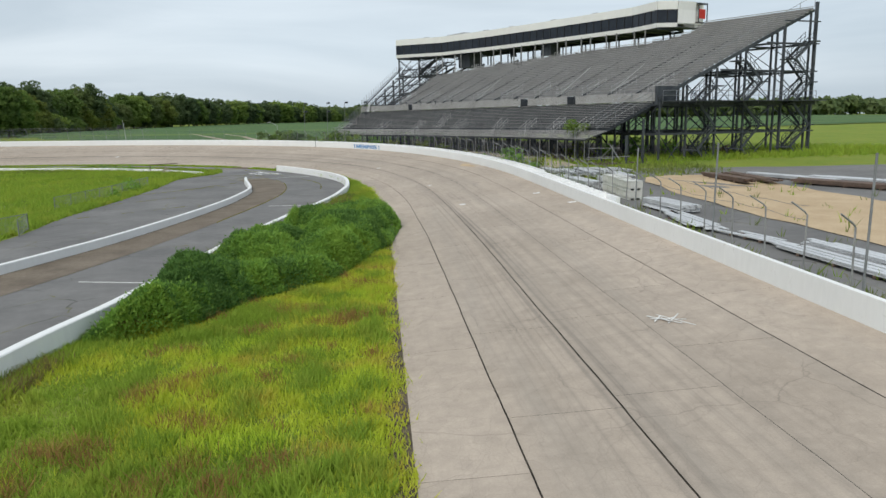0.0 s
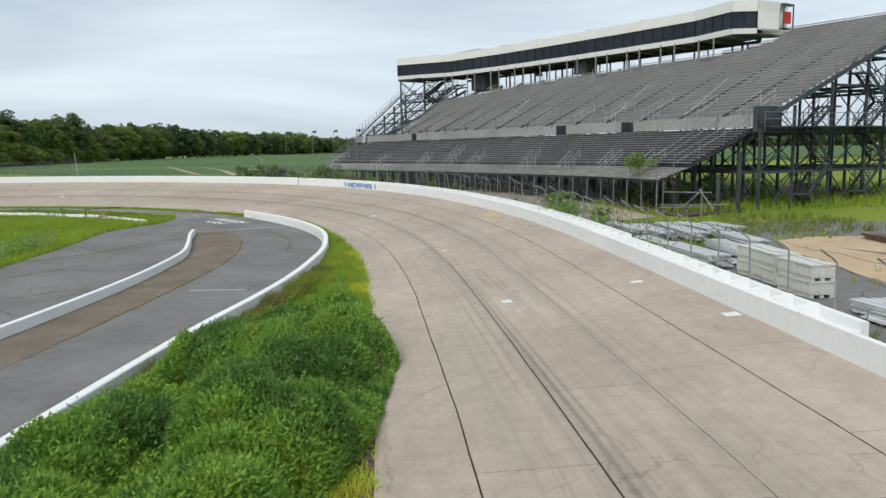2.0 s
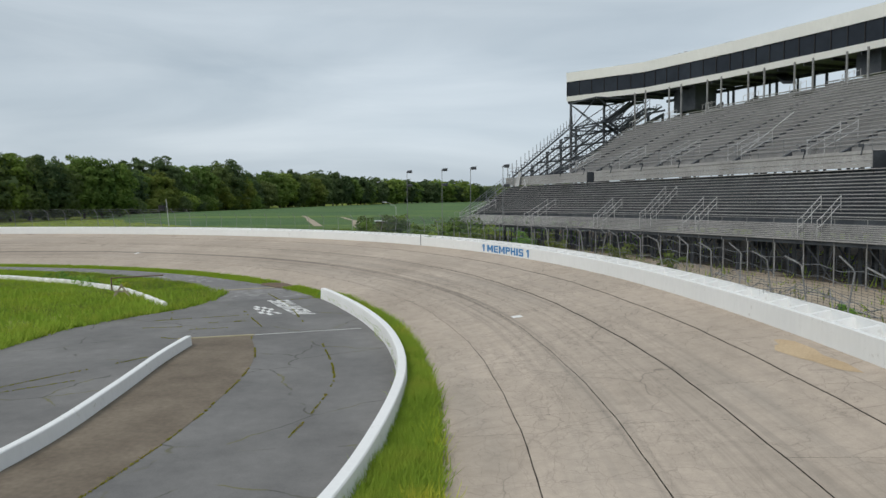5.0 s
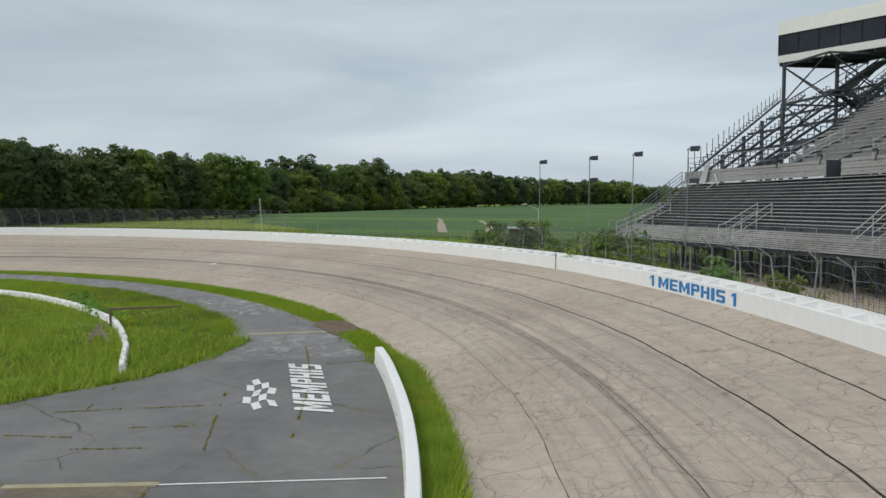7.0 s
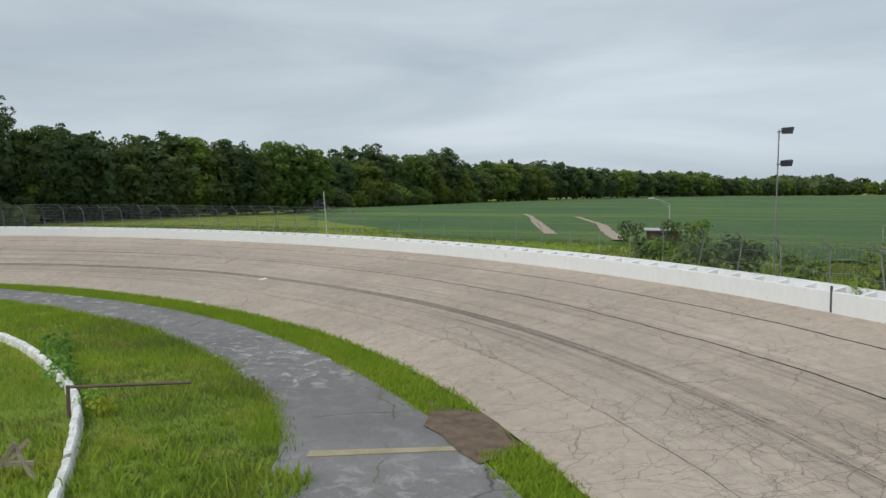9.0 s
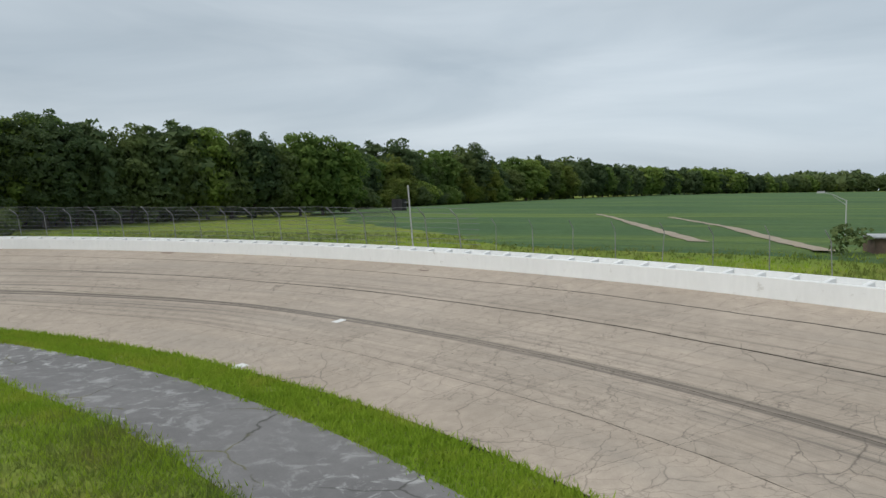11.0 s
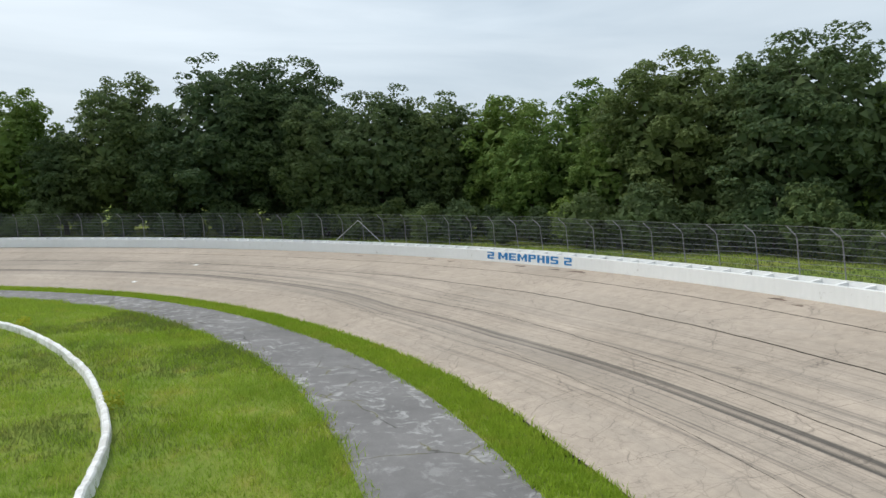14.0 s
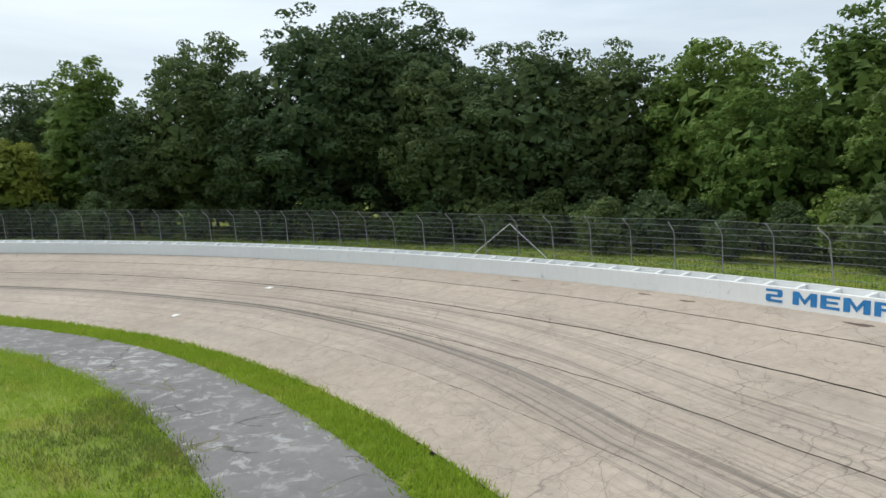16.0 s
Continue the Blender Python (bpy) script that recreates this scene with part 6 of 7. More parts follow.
# ---- worn ground by the apron ----
M["brown_soil"] = mottled("brown_stony_soil", (0.1, 0.07, 0.05), (0.2, 0.145, 0.1), 2.2, 0.95, fine=16, bump=0.6).m
ground_patch("bare_soil", outline([(-17.0, 103.6), (-16.4, 105.4), (-18.6, 107.6), (-20.6, 107.9), (-19.6, 105.6), (-18.2, 104.4)], 0.8, 0.15, 4), 0.07, M["brown_soil"], "dark bare soil in a gap of the grass strip", "ground")
M["silt"] = mottled("pale_yellow_silt", (0.3, 0.26, 0.16), (0.4, 0.36, 0.25), 1.2, 0.95, fine=18).m
tagged(Soup().hexa([(-21.3, 102.2, 0.03), (-17.3, 104.6, 0.03), (-17.4, 104.85, 0.03), (-21.5, 102.6, 0.03), (-21.3, 102.2, 0.05), (-17.3, 104.6, 0.05), (-17.4, 104.85, 0.05), (-21.5, 102.6, 0.05)]).put("silt_line", M["silt"]), "pale yellow silt along a joint of the apron", "road marking", kind="structure")
Soup().beam((-11.95, 85.25, 0.03), (-15.2, 83.9, 0.03), 0.22, 0.06).put("stall_edge", M["silt"], ground, "pale concrete edge at the end of the pit stalls")


# ---- trees ----
def leaf_quads(centres, normals, size, rng):
    """Small bent leaf cards, one at each centre."""
    n = len(centres)
    r = rng.normal(size=(n, 3))
    nr = normals + 0.55 * r
    nr /= np.linalg.norm(nr, axis=1)[:, None]
    ref = rng.normal(size=(n, 3))
    a = np.cross(nr, ref)
    a /= np.linalg.norm(a, axis=1)[:, None]
    b = np.cross(nr, a)
    sz = size * rng.uniform(0.55, 1.3, n)[:, None]
    v = np.stack([centres - a * sz * 0.62 - b * sz * 0.3, centres + a * sz * 0.62 - b * sz * 0.3, centres + b * sz * 0.62], 1).reshape(-1, 3)
    f = np.arange(3 * n).reshape(n, 3)
    return v, f


def crown_points(lobes, per, rng):
    cs, ns = [], []
    for c, r in lobes:
        k = max(8, int(per * r * r))
        d = rng.normal(size=(k, 3))
        d[:, 2] = np.abs(d[:, 2]) * np.where(rng.random(k) < 0.78, 1, -1)
        d /= np.linalg.norm(d, axis=1)[:, None]
        rad = r * (0.62 + 0.5 * np.sqrt(rng.random(k)))[:, None]
        cs.append(np.array(c) + d * rad * np.array([1, 1, 0.8]))
        ns.append(d + np.array([0, 0, 0.35]))
    return np.concatenate(cs), np.concatenate(ns)


def tree_kind(seed, h, spread, clear, per, leaf, mat, clumps, label, shape=1.0, lobe=(0.6, 1.2)):
    """A trunk with limbs that carry several leafy masses, each a heap of small clumps."""
    rng = np.random.default_rng(seed)
    ob = empty("tree", Matrix(), label, "tree", "trees along the speedway")
    trunk = Soup()
    top = Vector((rng.uniform(-0.6, 0.6), rng.uniform(-0.6, 0.6), h * 0.72))
    trunk.tube([(0, 0, -0.4), (0.1, 0, h * 0.12), (top.x * 0.4, top.y * 0.5, h * 0.4), top], 0.022 * h, 8, 0.006 * h)
    masses = max(6, int(11 * shape))
    lobes = []
    for i in range(masses):
        f = (i + 0.3 + 0.4 * rng.random()) / masses
        z = h * (clear + (1 - clear) * (0.12 + 0.74 * f))
        prof = math.sqrt(max(0.08, 1 - ((f - 0.4) / 0.68) ** 2))
        big = spread * rng.uniform(0.4, 0.56) * (0.78 + 0.35 * prof)
        a = i * 2.4 + rng.uniform(-0.5, 0.5)
        reach = max(0.0, spread * prof - big) * (0.35 if i == masses - 1 else 1.0)
        c = np.array([math.cos(a) * reach, math.sin(a) * reach, z])
        st = Vector((top.x * 0.4, top.y * 0.5, max(h * 0.12, z * 0.6)))
        trunk.tube([st, st.lerp(Vector(c), 0.5) + Vector((0, 0, -0.3)), Vector(c)], 0.007 * h, 5, 0.002 * h)
        for _ in range(max(6, int(0.8 * clumps) // masses)):
            d = rng.normal(size=3)
            d[2] = abs(d[2]) * (1 if rng.random() < 0.72 else -0.8)
            d /= np.linalg.norm(d)
            p = c + d * big * np.array([1, 1, 0.85]) * (rng.uniform(0.55, 1.0) ** 0.5)
            r = rng.uniform(*lobe)
            lobes.append((np.array([p[0], p[1], max(p[2], h * clear + 0.4 * r)]), r))
    mid = h * (clear + 0.92) / 2
    for _ in range(clumps // 2):
        d = rng.normal(size=3)
        d /= np.linalg.norm(d)
        p = d * np.array([spread * 0.86, spread * 0.86, h * (0.92 - clear) / 2 * 0.94]) * rng.uniform(0.8, 1.0)
        lobes.append((p + np.array([0, 0, mid]), rng.uniform(*lobe)))
    high = max(c[2] + 0.75 * r for c, r in lobes)
    lobes = [(c * np.array([1, 1, h / high]), r) for c, r in lobes]
    cs, ns = crown_points(lobes, per, rng)
    v, f = leaf_quads(cs, ns, leaf, rng)
    k = len(f) // 9
    d = rng.normal(size=(k, 3))
    d /= np.linalg.norm(d, axis=1)[:, None]
    core = d * (rng.random(k) ** 0.33)[:, None] * np.array([spread * 0.72, spread * 0.72, h * (0.9 - clear) / 2 * 0.9]) + np.array([0, 0, mid])
    v2, f2 = leaf_quads(core, d, leaf * 2.6, rng)
    v, f = np.concatenate([v, v2]), np.concatenate([f, f2 + len(v)])
    trunk.put("trunk", M["bark"], ob)
    mesh_part("crown", v, f, M[mat], ob)
    return ob


KINDS = {
    "oak": tree_kind(11, 24, 8.2, 0.07, 95, 0.31, "leaf", 230, "tall dark green oak in a dense wood edge", 1.3),
    "oak2": tree_kind(12, 22, 8.8, 0.06, 95, 0.31, "leaf", 240, "broad dark green oak in a dense wood edge", 1.2),
    "oak3": tree_kind(13, 20, 7.0, 0.05, 95, 0.31, "leaf", 180, "rounded dark green tree in a dense wood edge", 1.0),
    "light": tree_kind(14, 17, 4.4, 0.03, 130, 0.28, "leaf_light", 110, "slender light green tree in the wood edge", 1.0, (0.5, 1.0)),
    "light2": tree_kind(15, 15, 5.2, 0.03, 130, 0.28, "leaf_light", 120, "light green rounded tree in the wood edge", 0.8, (0.5, 1.0)),
    "gold": tree_kind(16, 11, 5.0, 0.03, 130, 0.27, "leaf_gold", 100, "low yellowing tree in the wood edge", 0.7, (0.5, 1.0)),
    "shrub": tree_kind(17, 6, 3.3, 0.02, 90, 0.28, "leaf", 44, "dark green undergrowth shrub under the trees", 0.6, (0.5, 0.9)),
    "shrub2": tree_kind(18, 5, 3.1, 0.02, 90, 0.27, "leaf_light", 40, "green undergrowth shrub at the wood edge", 0.6, (0.5, 0.9)),
    "mid": tree_kind(41, 20, 7.4, 0.0, 34, 0.58, "leaf", 95, "dark green tree in the wood edge along the field", 1.0, (0.9, 1.7)),
    "mid2": tree_kind(42, 18, 6.2, 0.0, 34, 0.58, "leaf_light", 80, "fresh green tree in the wood edge along the field", 0.9, (0.8, 1.6)),
    "mid3": tree_kind(43, 16, 7.0, 0.0, 34, 0.58, "leaf_gold", 80, "yellowing tree in the wood edge along the field", 0.8, (0.9, 1.6)),
    "far": tree_kind(19, 20, 7.0, 0.0, 9, 1.15, "leaf", 62, "dark green tree in the distant wood edge", 0.9, (1.1, 2.0)),
    "far2": tree_kind(20, 17, 6.6, 0.0, 9, 1.15, "leaf_light", 56, "green tree in the distant wood edge", 0.85, (1.1, 2.0)),
}
HEIGHT = {"mid": 20, "mid2": 18, "mid3": 16, "oak": 24, "oak2": 22, "oak3": 20, "light": 17, "light2": 15, "gold": 11, "shrub": 6, "shrub2": 5, "far": 20, "far2": 17}
USED = set()
FAR = {"far": [], "far2": []}


def join_far():
    """The distant and hindmost trees, which nobody could count, joined in a few stretches."""
    for kind, places in FAR.items():
        src = KINDS[kind]
        step = max(1, len(places) // 4 + 1)
        for g in range(0, len(places), step):
            top = empty("wood_edge", Matrix(), "dense edge of dark green woods behind the field" if kind == "far" else "dense edge of fresh green woods behind the field", "wood", kind="stuff")
            for child in src.children:
                me = child.data
                v = np.empty(len(me.vertices) * 3)
                me.vertices.foreach_get("co", v)
                v = np.column_stack([v.reshape(-1, 3), np.ones(len(me.vertices))])
                f = [tuple(p.vertices) for p in me.polygons]
                vs, fs = [], []
                for i, m in enumerate(places[g:g + step]):
                    vs.append((v @ np.array(m).T)[:, :3])
                    fs += [tuple(q + i * len(v) for q in p) for p in f]
                name = child.name.split(".")[0]
                tagged(mesh_part(name + "s", np.concatenate(vs), fs, me.materials[0], top), kind="stuff")
        for child in list(src.children):
            bpy.data.objects.remove(child)
        bpy.data.objects.remove(src)



def plant(kind, x, y, top, turn, wide=1.0):
    """A tree of that kind whose crown ends at the height top."""
    z = gz(x, y) - 0.1
    k = max(0.25, (top - 0.4 - z) / HEIGHT[kind])
    m = pose(x, y, z, 0, 0, turn)
    src = KINDS[kind]
    if kind in FAR:
        FAR[kind].append(m @ Matrix.Diagonal((k * wide, k * wide, k, 1)))
        return None
    if kind in USED:
        ob = copy_thing(src, m)
    else:
        ob = src
        USED.add(kind)
        ob.matrix_basis = m
    ob.scale = (k * wide, k * wide, k)
    return ob


def build_woods():
    rng = random.Random(21)
    front = [(398, 26, 13, "gold"), (391, 22, 14.5, "gold"), (384, 21, 15, "gold"), (377, 30, 21, "oak3"), (376, 19, 13, "gold"), (370, 23, 22.4, "light"), (365, 21, 17, "oak3"), (359.5, 23, 24.4, "oak"), (353, 20, 18, "oak3"),
             (348, 22, 26.4, "oak2"), (341.5, 24, 26.0, "oak"), (336, 20, 19, "oak3"), (330.5, 22, 21.2, "oak2"), (326, 25, 20.2, "oak3"), (321.5, 27, 18.8, "light"), (317.8, 25, 18.8, "light2"), (314, 20, 14, "light2"), (310, 23, 19.4, "light"),
             (306, 20, 14.5, "light2"), (302, 22, 21.2, "oak2"), (296.5, 24, 19.5, "oak3"), (292.0, 22, 20.8, "oak2"), (286, 27, 17, "oak3")]
    for s, off, top, kind in front:
        p = at(s, -off)
        plant(kind, p[0], p[1], top + 0.8, rng.uniform(0, 360), 1.2 if top > 20 else 1.18)
    for s in np.arange(284, 412, 5.2):
        p = at(s, -rng.uniform(31, 36))
        plant(rng.choice(("far", "far", "far2")), p[0], p[1], rng.uniform(14.5, 18.0), rng.uniform(0, 360))
    for s in np.arange(280, 415, 7.5):
        p = at(s, -rng.uniform(42, 50))
        plant("far", p[0], p[1], rng.uniform(14, 18), rng.uniform(0, 360), 1.2)
    for s in np.arange(284, 412, 2.7):
        p = at(s, -rng.uniform(13.5, 19))
        plant("shrub2" if rng.random() < 0.12 else "shrub", p[0], p[1], rng.uniform(5.5, 9.0), rng.uniform(0, 360), 1.1)
    # the edge that runs away north along the crop field
    tops = ([150, 163, 174, 184, 209, 244, 279, 324, 401, 500, 640], [17, 17.2, 17.4, 18.7, 18.0, 18.8, 20.4, 21.4, 22.2, 22.0, 21.5])
    edge = ([152, 330, 430, 540, 650, 740, 800, 830], [-116, -116, -110, -92, -55, 0, 80, 200])
    y = 152.0
    while y < 830:
        top = float(np.interp(y, *tops)) + rng.choice((-5.5, -3.0, -1.5, 0.0, 1.6)) + rng.uniform(-1.0, 1.0) - 6.0 * max(0, (y - 640) / 190)
        near = y < 215
        x = float(np.interp(y, *edge)) - rng.uniform(-2, 3)
        kind = rng.choice(("oak3", "mid", "mid", "light2", "mid2")) if near else rng.choice(("mid", "mid", "mid2", "mid", "mid2", "mid", "mid3")) if y < 430 else rng.choice(("far", "far", "far2"))
        plant(kind, x, y, top, rng.uniform(0, 360), rng.uniform(0.95, 1.15) if near else rng.uniform(0.95, 1.45))
        plant("far", x - rng.uniform(7, 11), y + rng.uniform(-2, 2), top + rng.uniform(-3.0, 1.0), rng.uniform(0, 360), 1.1)
        if y < 330:
            plant(rng.choice(("shrub", "shrub2", "gold")), x + rng.uniform(4.5, 7), y + rng.uniform(-2, 2), rng.uniform(8, 11.5), rng.uniform(0, 360), 1.25)
            plant(rng.choice(("shrub", "shrub2")), x + rng.uniform(4.5, 7), y + rng.uniform(1, 4), rng.uniform(7, 9.5), rng.uniform(0, 360), 1.25)
        y += rng.uniform(4.5, 6.5) if near else rng.uniform(6, 9) if y < 600 else rng.uniform(3, 5)
    for k in range(14):
        a = at(288 - k * 1.5, -26 - k * 3.0)
        plant(rng.choice(("mid", "mid2")), a[0], a[1], rng.uniform(15, 17.5), rng.uniform(0, 360))
    # woods on the horizon
    rg = np.random.default_rng(5)
    ang = np.radians(np.concatenate([rg.uniform(-75, 15, 560), rg.uniform(60, 100, 80)]))
    dist = rg.uniform(660, 780, len(ang))
    lobes = []
    for x, y_ in zip(-25 + np.sin(-ang) * dist, 100 + np.cos(ang) * dist):
        r = rg.uniform(6, 9)
        for _ in range(3):
            lobes.append(((x + rg.uniform(-6, 6), y_ + rg.uniform(-6, 6), 8 + rg.uniform(0, 1) * 9), r * rg.uniform(0.6, 1)))
    cs, ns = crown_points(lobes, 0.9, rg)
    v, f = leaf_quads(cs, ns, 4.2, rg)
    tagged(mesh_part("distant_wood", v, f, M["leaf"]), "band of dark green woods on the horizon", "wood", kind="stuff")


build_woods()
join_far()


# ---- crop field ----
def build_field():
    xs = np.concatenate([np.arange(-104, 60, 4.0), np.arange(60, 400, 20.0)])
    ys = np.concatenate([np.arange(112, 300, 3.0), np.arange(300, 700, 20.0)])
    gx, gy = np.meshgrid(xs, ys)
    s, d = nearest(gx.ravel(), gy.ravel())
    margin = -d - np.interp(s, [215, 240, 247, 258, 268, 280], [12.5, 13.5, 18, 32, 53, 95]) - 1.2 * np.sin(gx.ravel() * 0.2)
    v = np.column_stack([gx.ravel(), gy.ravel(), terrain_z(gx.ravel(), gy.ravel()) + np.clip(0.09 * margin, -0.6, 0.22)])
    ok = (margin > -7) & (gx.ravel() < 8 + (gy.ravel() - 140) * 2.2)
    n = len(xs)
    f = []
    for j in range(len(ys) - 1):
        for i in range(n - 1):
            q = (j * n + i, j * n + i + 1, (j + 1) * n + i + 1, (j + 1) * n + i)
            if all(ok[k] for k in q):
                f.append(q)
    ob = mesh_part("crop_field", v, f, M["field"], smooth=True)
    tagged(ob, "wide dark green soybean field beyond the track", "crop field", kind="structure")
    for pts in ([(-48.5, 203), (-44, 192), (-40.5, 182.5), (-36.6, 172), (-33.2, 163), (-30.2, 155)], [(-37.5, 194), (-33, 182.5), (-29.3, 173), (-26.6, 163), (-24, 154), (-22.4, 149)]):
        p = curve_pts(pts, 6)
        w = 0.3 + 0.2 * np.sin(np.arange(len(p)) * 0.9) ** 2 + 0.25 * (np.arange(len(p)) > len(p) * 0.4)
        l = np.column_stack([p[:, 0] - w, p[:, 1]])
        r = np.column_stack([p[:, 0] + w, p[:, 1]])
        vv = np.concatenate([l, r])
        vv = np.column_stack([vv, terrain_z(vv[:, 0], vv[:, 1]) + 0.27])
        m = len(p)
        tagged(mesh_part("field_track", vv, [(i, i + m, i + m + 1, i + 1) for i in range(m - 1)], M["dirt"]), "pale bare dirt wash through the crop", "dirt track", kind="structure")


build_field()


# ---- grass and weeds ----
M["blade_dull"] = grass_material("dull_olive_grass", (0.16, 0.22, 0.055), (0.21, 0.255, 0.065), (0.26, 0.25, 0.085))
M["blade_brown"] = grass_material("withered_brown_weeds", (0.22, 0.2, 0.07), (0.27, 0.22, 0.09), (0.3, 0.2, 0.1))
M["blade_rust"] = grass_material("rusty_seed_heads", (0.3, 0.17, 0.07), (0.36, 0.22, 0.08), (0.4, 0.3, 0.09))
def blades(px, py, pz, height, rng, per=4, width_=0.05, spread=0.12):
    """Tufts of tapering leaning grass blades."""
    n = len(px)
    o = np.repeat(np.column_stack([px, py, pz]), per, 0)
    hh = np.repeat(height, per) * rng.uniform(0.55, 1.15, n * per)
    o[:, :2] += rng.normal(scale=spread, size=(n * per, 2))
    a = rng.uniform(0, 2 * math.pi, n * per)
    side = np.column_stack([np.cos(a), np.sin(a), 0 * a]) * (width_ * rng.uniform(0.6, 1.3, n * per))[:, None]
    lean = rng.normal(scale=0.42, size=(n * per, 2)) * hh[:, None]
    tip = o + np.column_stack([lean, hh])
    return np.stack([o - side, o + side, tip], 1).reshape(-1, 3)


def grass_patch(name, px, py, pz, height, material, label, rng, per=4, width_=0.05, spread=0.12):
    v = blades(px, py, pz, height, rng, per, width_, spread)
    n = len(v) // 3
    me = bpy.data.meshes.new(name)
    me.vertices.add(len(v))
    me.vertices.foreach_set("co", v.astype(np.float32).ravel())
    me.loops.add(3 * n)
    me.loops.foreach_set("vertex_index", np.arange(3 * n, dtype=np.int32))
    me.polygons.add(n)
    me.polygons.foreach_set("loop_start", np.arange(n, dtype=np.int32) * 3)
    me.update(calc_edges=True)
    me.materials.append(material)
    return tagged(new(name, me), label, "grass", kind="stuff")


def in_wall_x(y):
    p = curve_pts(IN_WALL)
    k = np.argsort(p[:, 1])
    return np.interp(y, p[k, 1], p[k, 0])


def inner_x(y):
    ss = np.arange(20, 200, 1.0)
    p = at(ss, width(ss))
    return np.interp(y, p[:, 1], p[:, 0])


def patchy(px, py, scale, seed):
    return np.array([noise.noise(Vector((x / scale, y / scale, seed * 7.3))) for x, y in zip(px, py)])


def build_grass():
    ss = np.arange(40, 112, 0.5)
    strip("soil_edge", ss, width(ss) + 0.0, width(ss) + 0.55, 0 * ss + 0.0, 0 * ss - 0.012, M["soil"], ground, "dark bare soil along the edge of the concrete")
    rng = np.random.default_rng(3)
    # island between pit wall and track
    n = 37000
    py = rng.uniform(4, 99, n) ** 1.0
    py = np.where(rng.random(n) < 0.35, rng.uniform(5, 36, n), py)
    x0, x1 = in_wall_x(py) + 0.25, inner_x(py) - 0.04 - 0.24 * np.clip((40 - py) / 6, 0, 1) * (0.7 + 0.5 * np.sin(py * 1.9) * np.sin(py * 0.63))
    px = x0 + (x1 - x0) * rng.random(n)
    g = patchy(px, py, 3.2, 1) + 0.9 * (px - x0) / np.maximum(x1 - x0, 1) - 0.42 - 0.8 * np.clip((py - 46) / 6, 0, 1)
    dry = g + rng.normal(scale=0.12, size=n) > 0.0
    h = 0.22 + 0.14 * patchy(px, py, 0.9, 2) + 0.16 * patchy(px, py, 3.0, 12) + 0.25 * np.clip((py - 55) / 8, 0, 1)
    for sel, mat, lab in ((dry, "blade_dry", "olive and rusty dry grass beside the track"), (~dry, "blade", "green weedy grass beside the pit wall")):
        grass_patch("long_grass", px[sel], py[sel], 0 * px[sel] - 0.02, np.clip(h[sel], 0.15, 0.9), M[mat], lab, rng, 7, 0.022, 0.16)
    n = 9000
    py = rng.uniform(6, 34, n)
    x0, x1 = in_wall_x(py) + 0.5, inner_x(py) - 0.5
    px = x0 + (x1 - x0) * rng.random(n)
    clump = patchy(px, py, 1.1, 61)
    k = clump > 0.22
    grass_patch("grass_clump", px[k], py[k], 0 * px[k] - 0.02, 0.28 + 0.4 * (clump[k] - 0.22), M["blade"], "greener tufts among the olive grass", rng, 10, 0.025, 0.12)
    k = (clump < -0.3) & (px > x0 + 2.5)
    grass_patch("grass_clump", px[k], py[k], 0 * px[k] - 0.02, 0.34 + 0 * px[k], M["blade_rust"], "rusty seed heads among the olive grass", rng, 9, 0.014, 0.14)
    # weeds that hide the foot of the pit wall
    n = 7500
    py = rng.uniform(4, 62, n)
    px = in_wall_x(py) + 0.2 + 0.75 * rng.random(n) ** 1.3
    tone = patchy(px, py, 2.2, 71) + rng.normal(scale=0.15, size=n)
    tone = np.where((py < 24) & (tone < -0.02), 0.1, tone)
    h = np.clip(1.0 - 0.45 * np.clip((24 - py) / 4, 0, 1), 0, 1) * np.clip(0.58 + 0.4 * patchy(px, py, 1.4, 72), 0.2, 0.95)
    for sel, mat in ((tone < -0.02, "blade_dull"), ((tone >= -0.02) & (tone < 0.22), "blade"), (tone >= 0.22, "blade_brown")):
        grass_patch("wall_weeds", px[sel], py[sel], 0 * px[sel] - 0.02, h[sel], M[mat], "tall olive and brown weeds along the white wall", rng, 6, 0.022, 0.12)
    # strip between track and apron
    n = 15000
    s = rng.uniform(176, 368, n)
    a, b = width(s) + 0.02, off_a1(s) + 0.1 * rng.normal(size=n)
    d = a + (b - a) * rng.random(n)
    p = at(s, d)
    k = np.hypot(p[:, 0] + 18.5, p[:, 1] - 105.7) > 1.9
    p, s = p[k], s[k]
    n = len(s)
    grass_patch("verge_grass", p[:, 0], p[:, 1], 0 * s - 0.02, 0.16 + 0.1 * rng.random(n), M["blade_bright"], "bright green grass strip between track and apron", rng, 6, 0.025)
    # infield inside the apron, on both sides of the kerb wall
    n = 46000
    s = rng.uniform(176, 352, n)
    d = off_a2(s) + 0.1 * rng.normal(size=n) + rng.random(n) ** 1.5 * 28
    p = at(s, d)
    kk = np.abs(d - off_loop(s)) > 0.3
    pit = (p[:, 1] < 101.5) & (p[:, 0] > -20.2 - 1.2 * np.clip((93 - p[:, 1]) / 3, 0, 2))
    kk &= ~pit
    p, d = p[kk], d[kk]
    hh = 0.24 + 0.17 * patchy(p[:, 0], p[:, 1], 2.5, 4)
    br = patchy(p[:, 0], p[:, 1], 6, 5) > 0.12
    du_ = ~br & (patchy(p[:, 0], p[:, 1], 4, 15) + rng.normal(scale=0.5, size=len(br)) > 0.1)
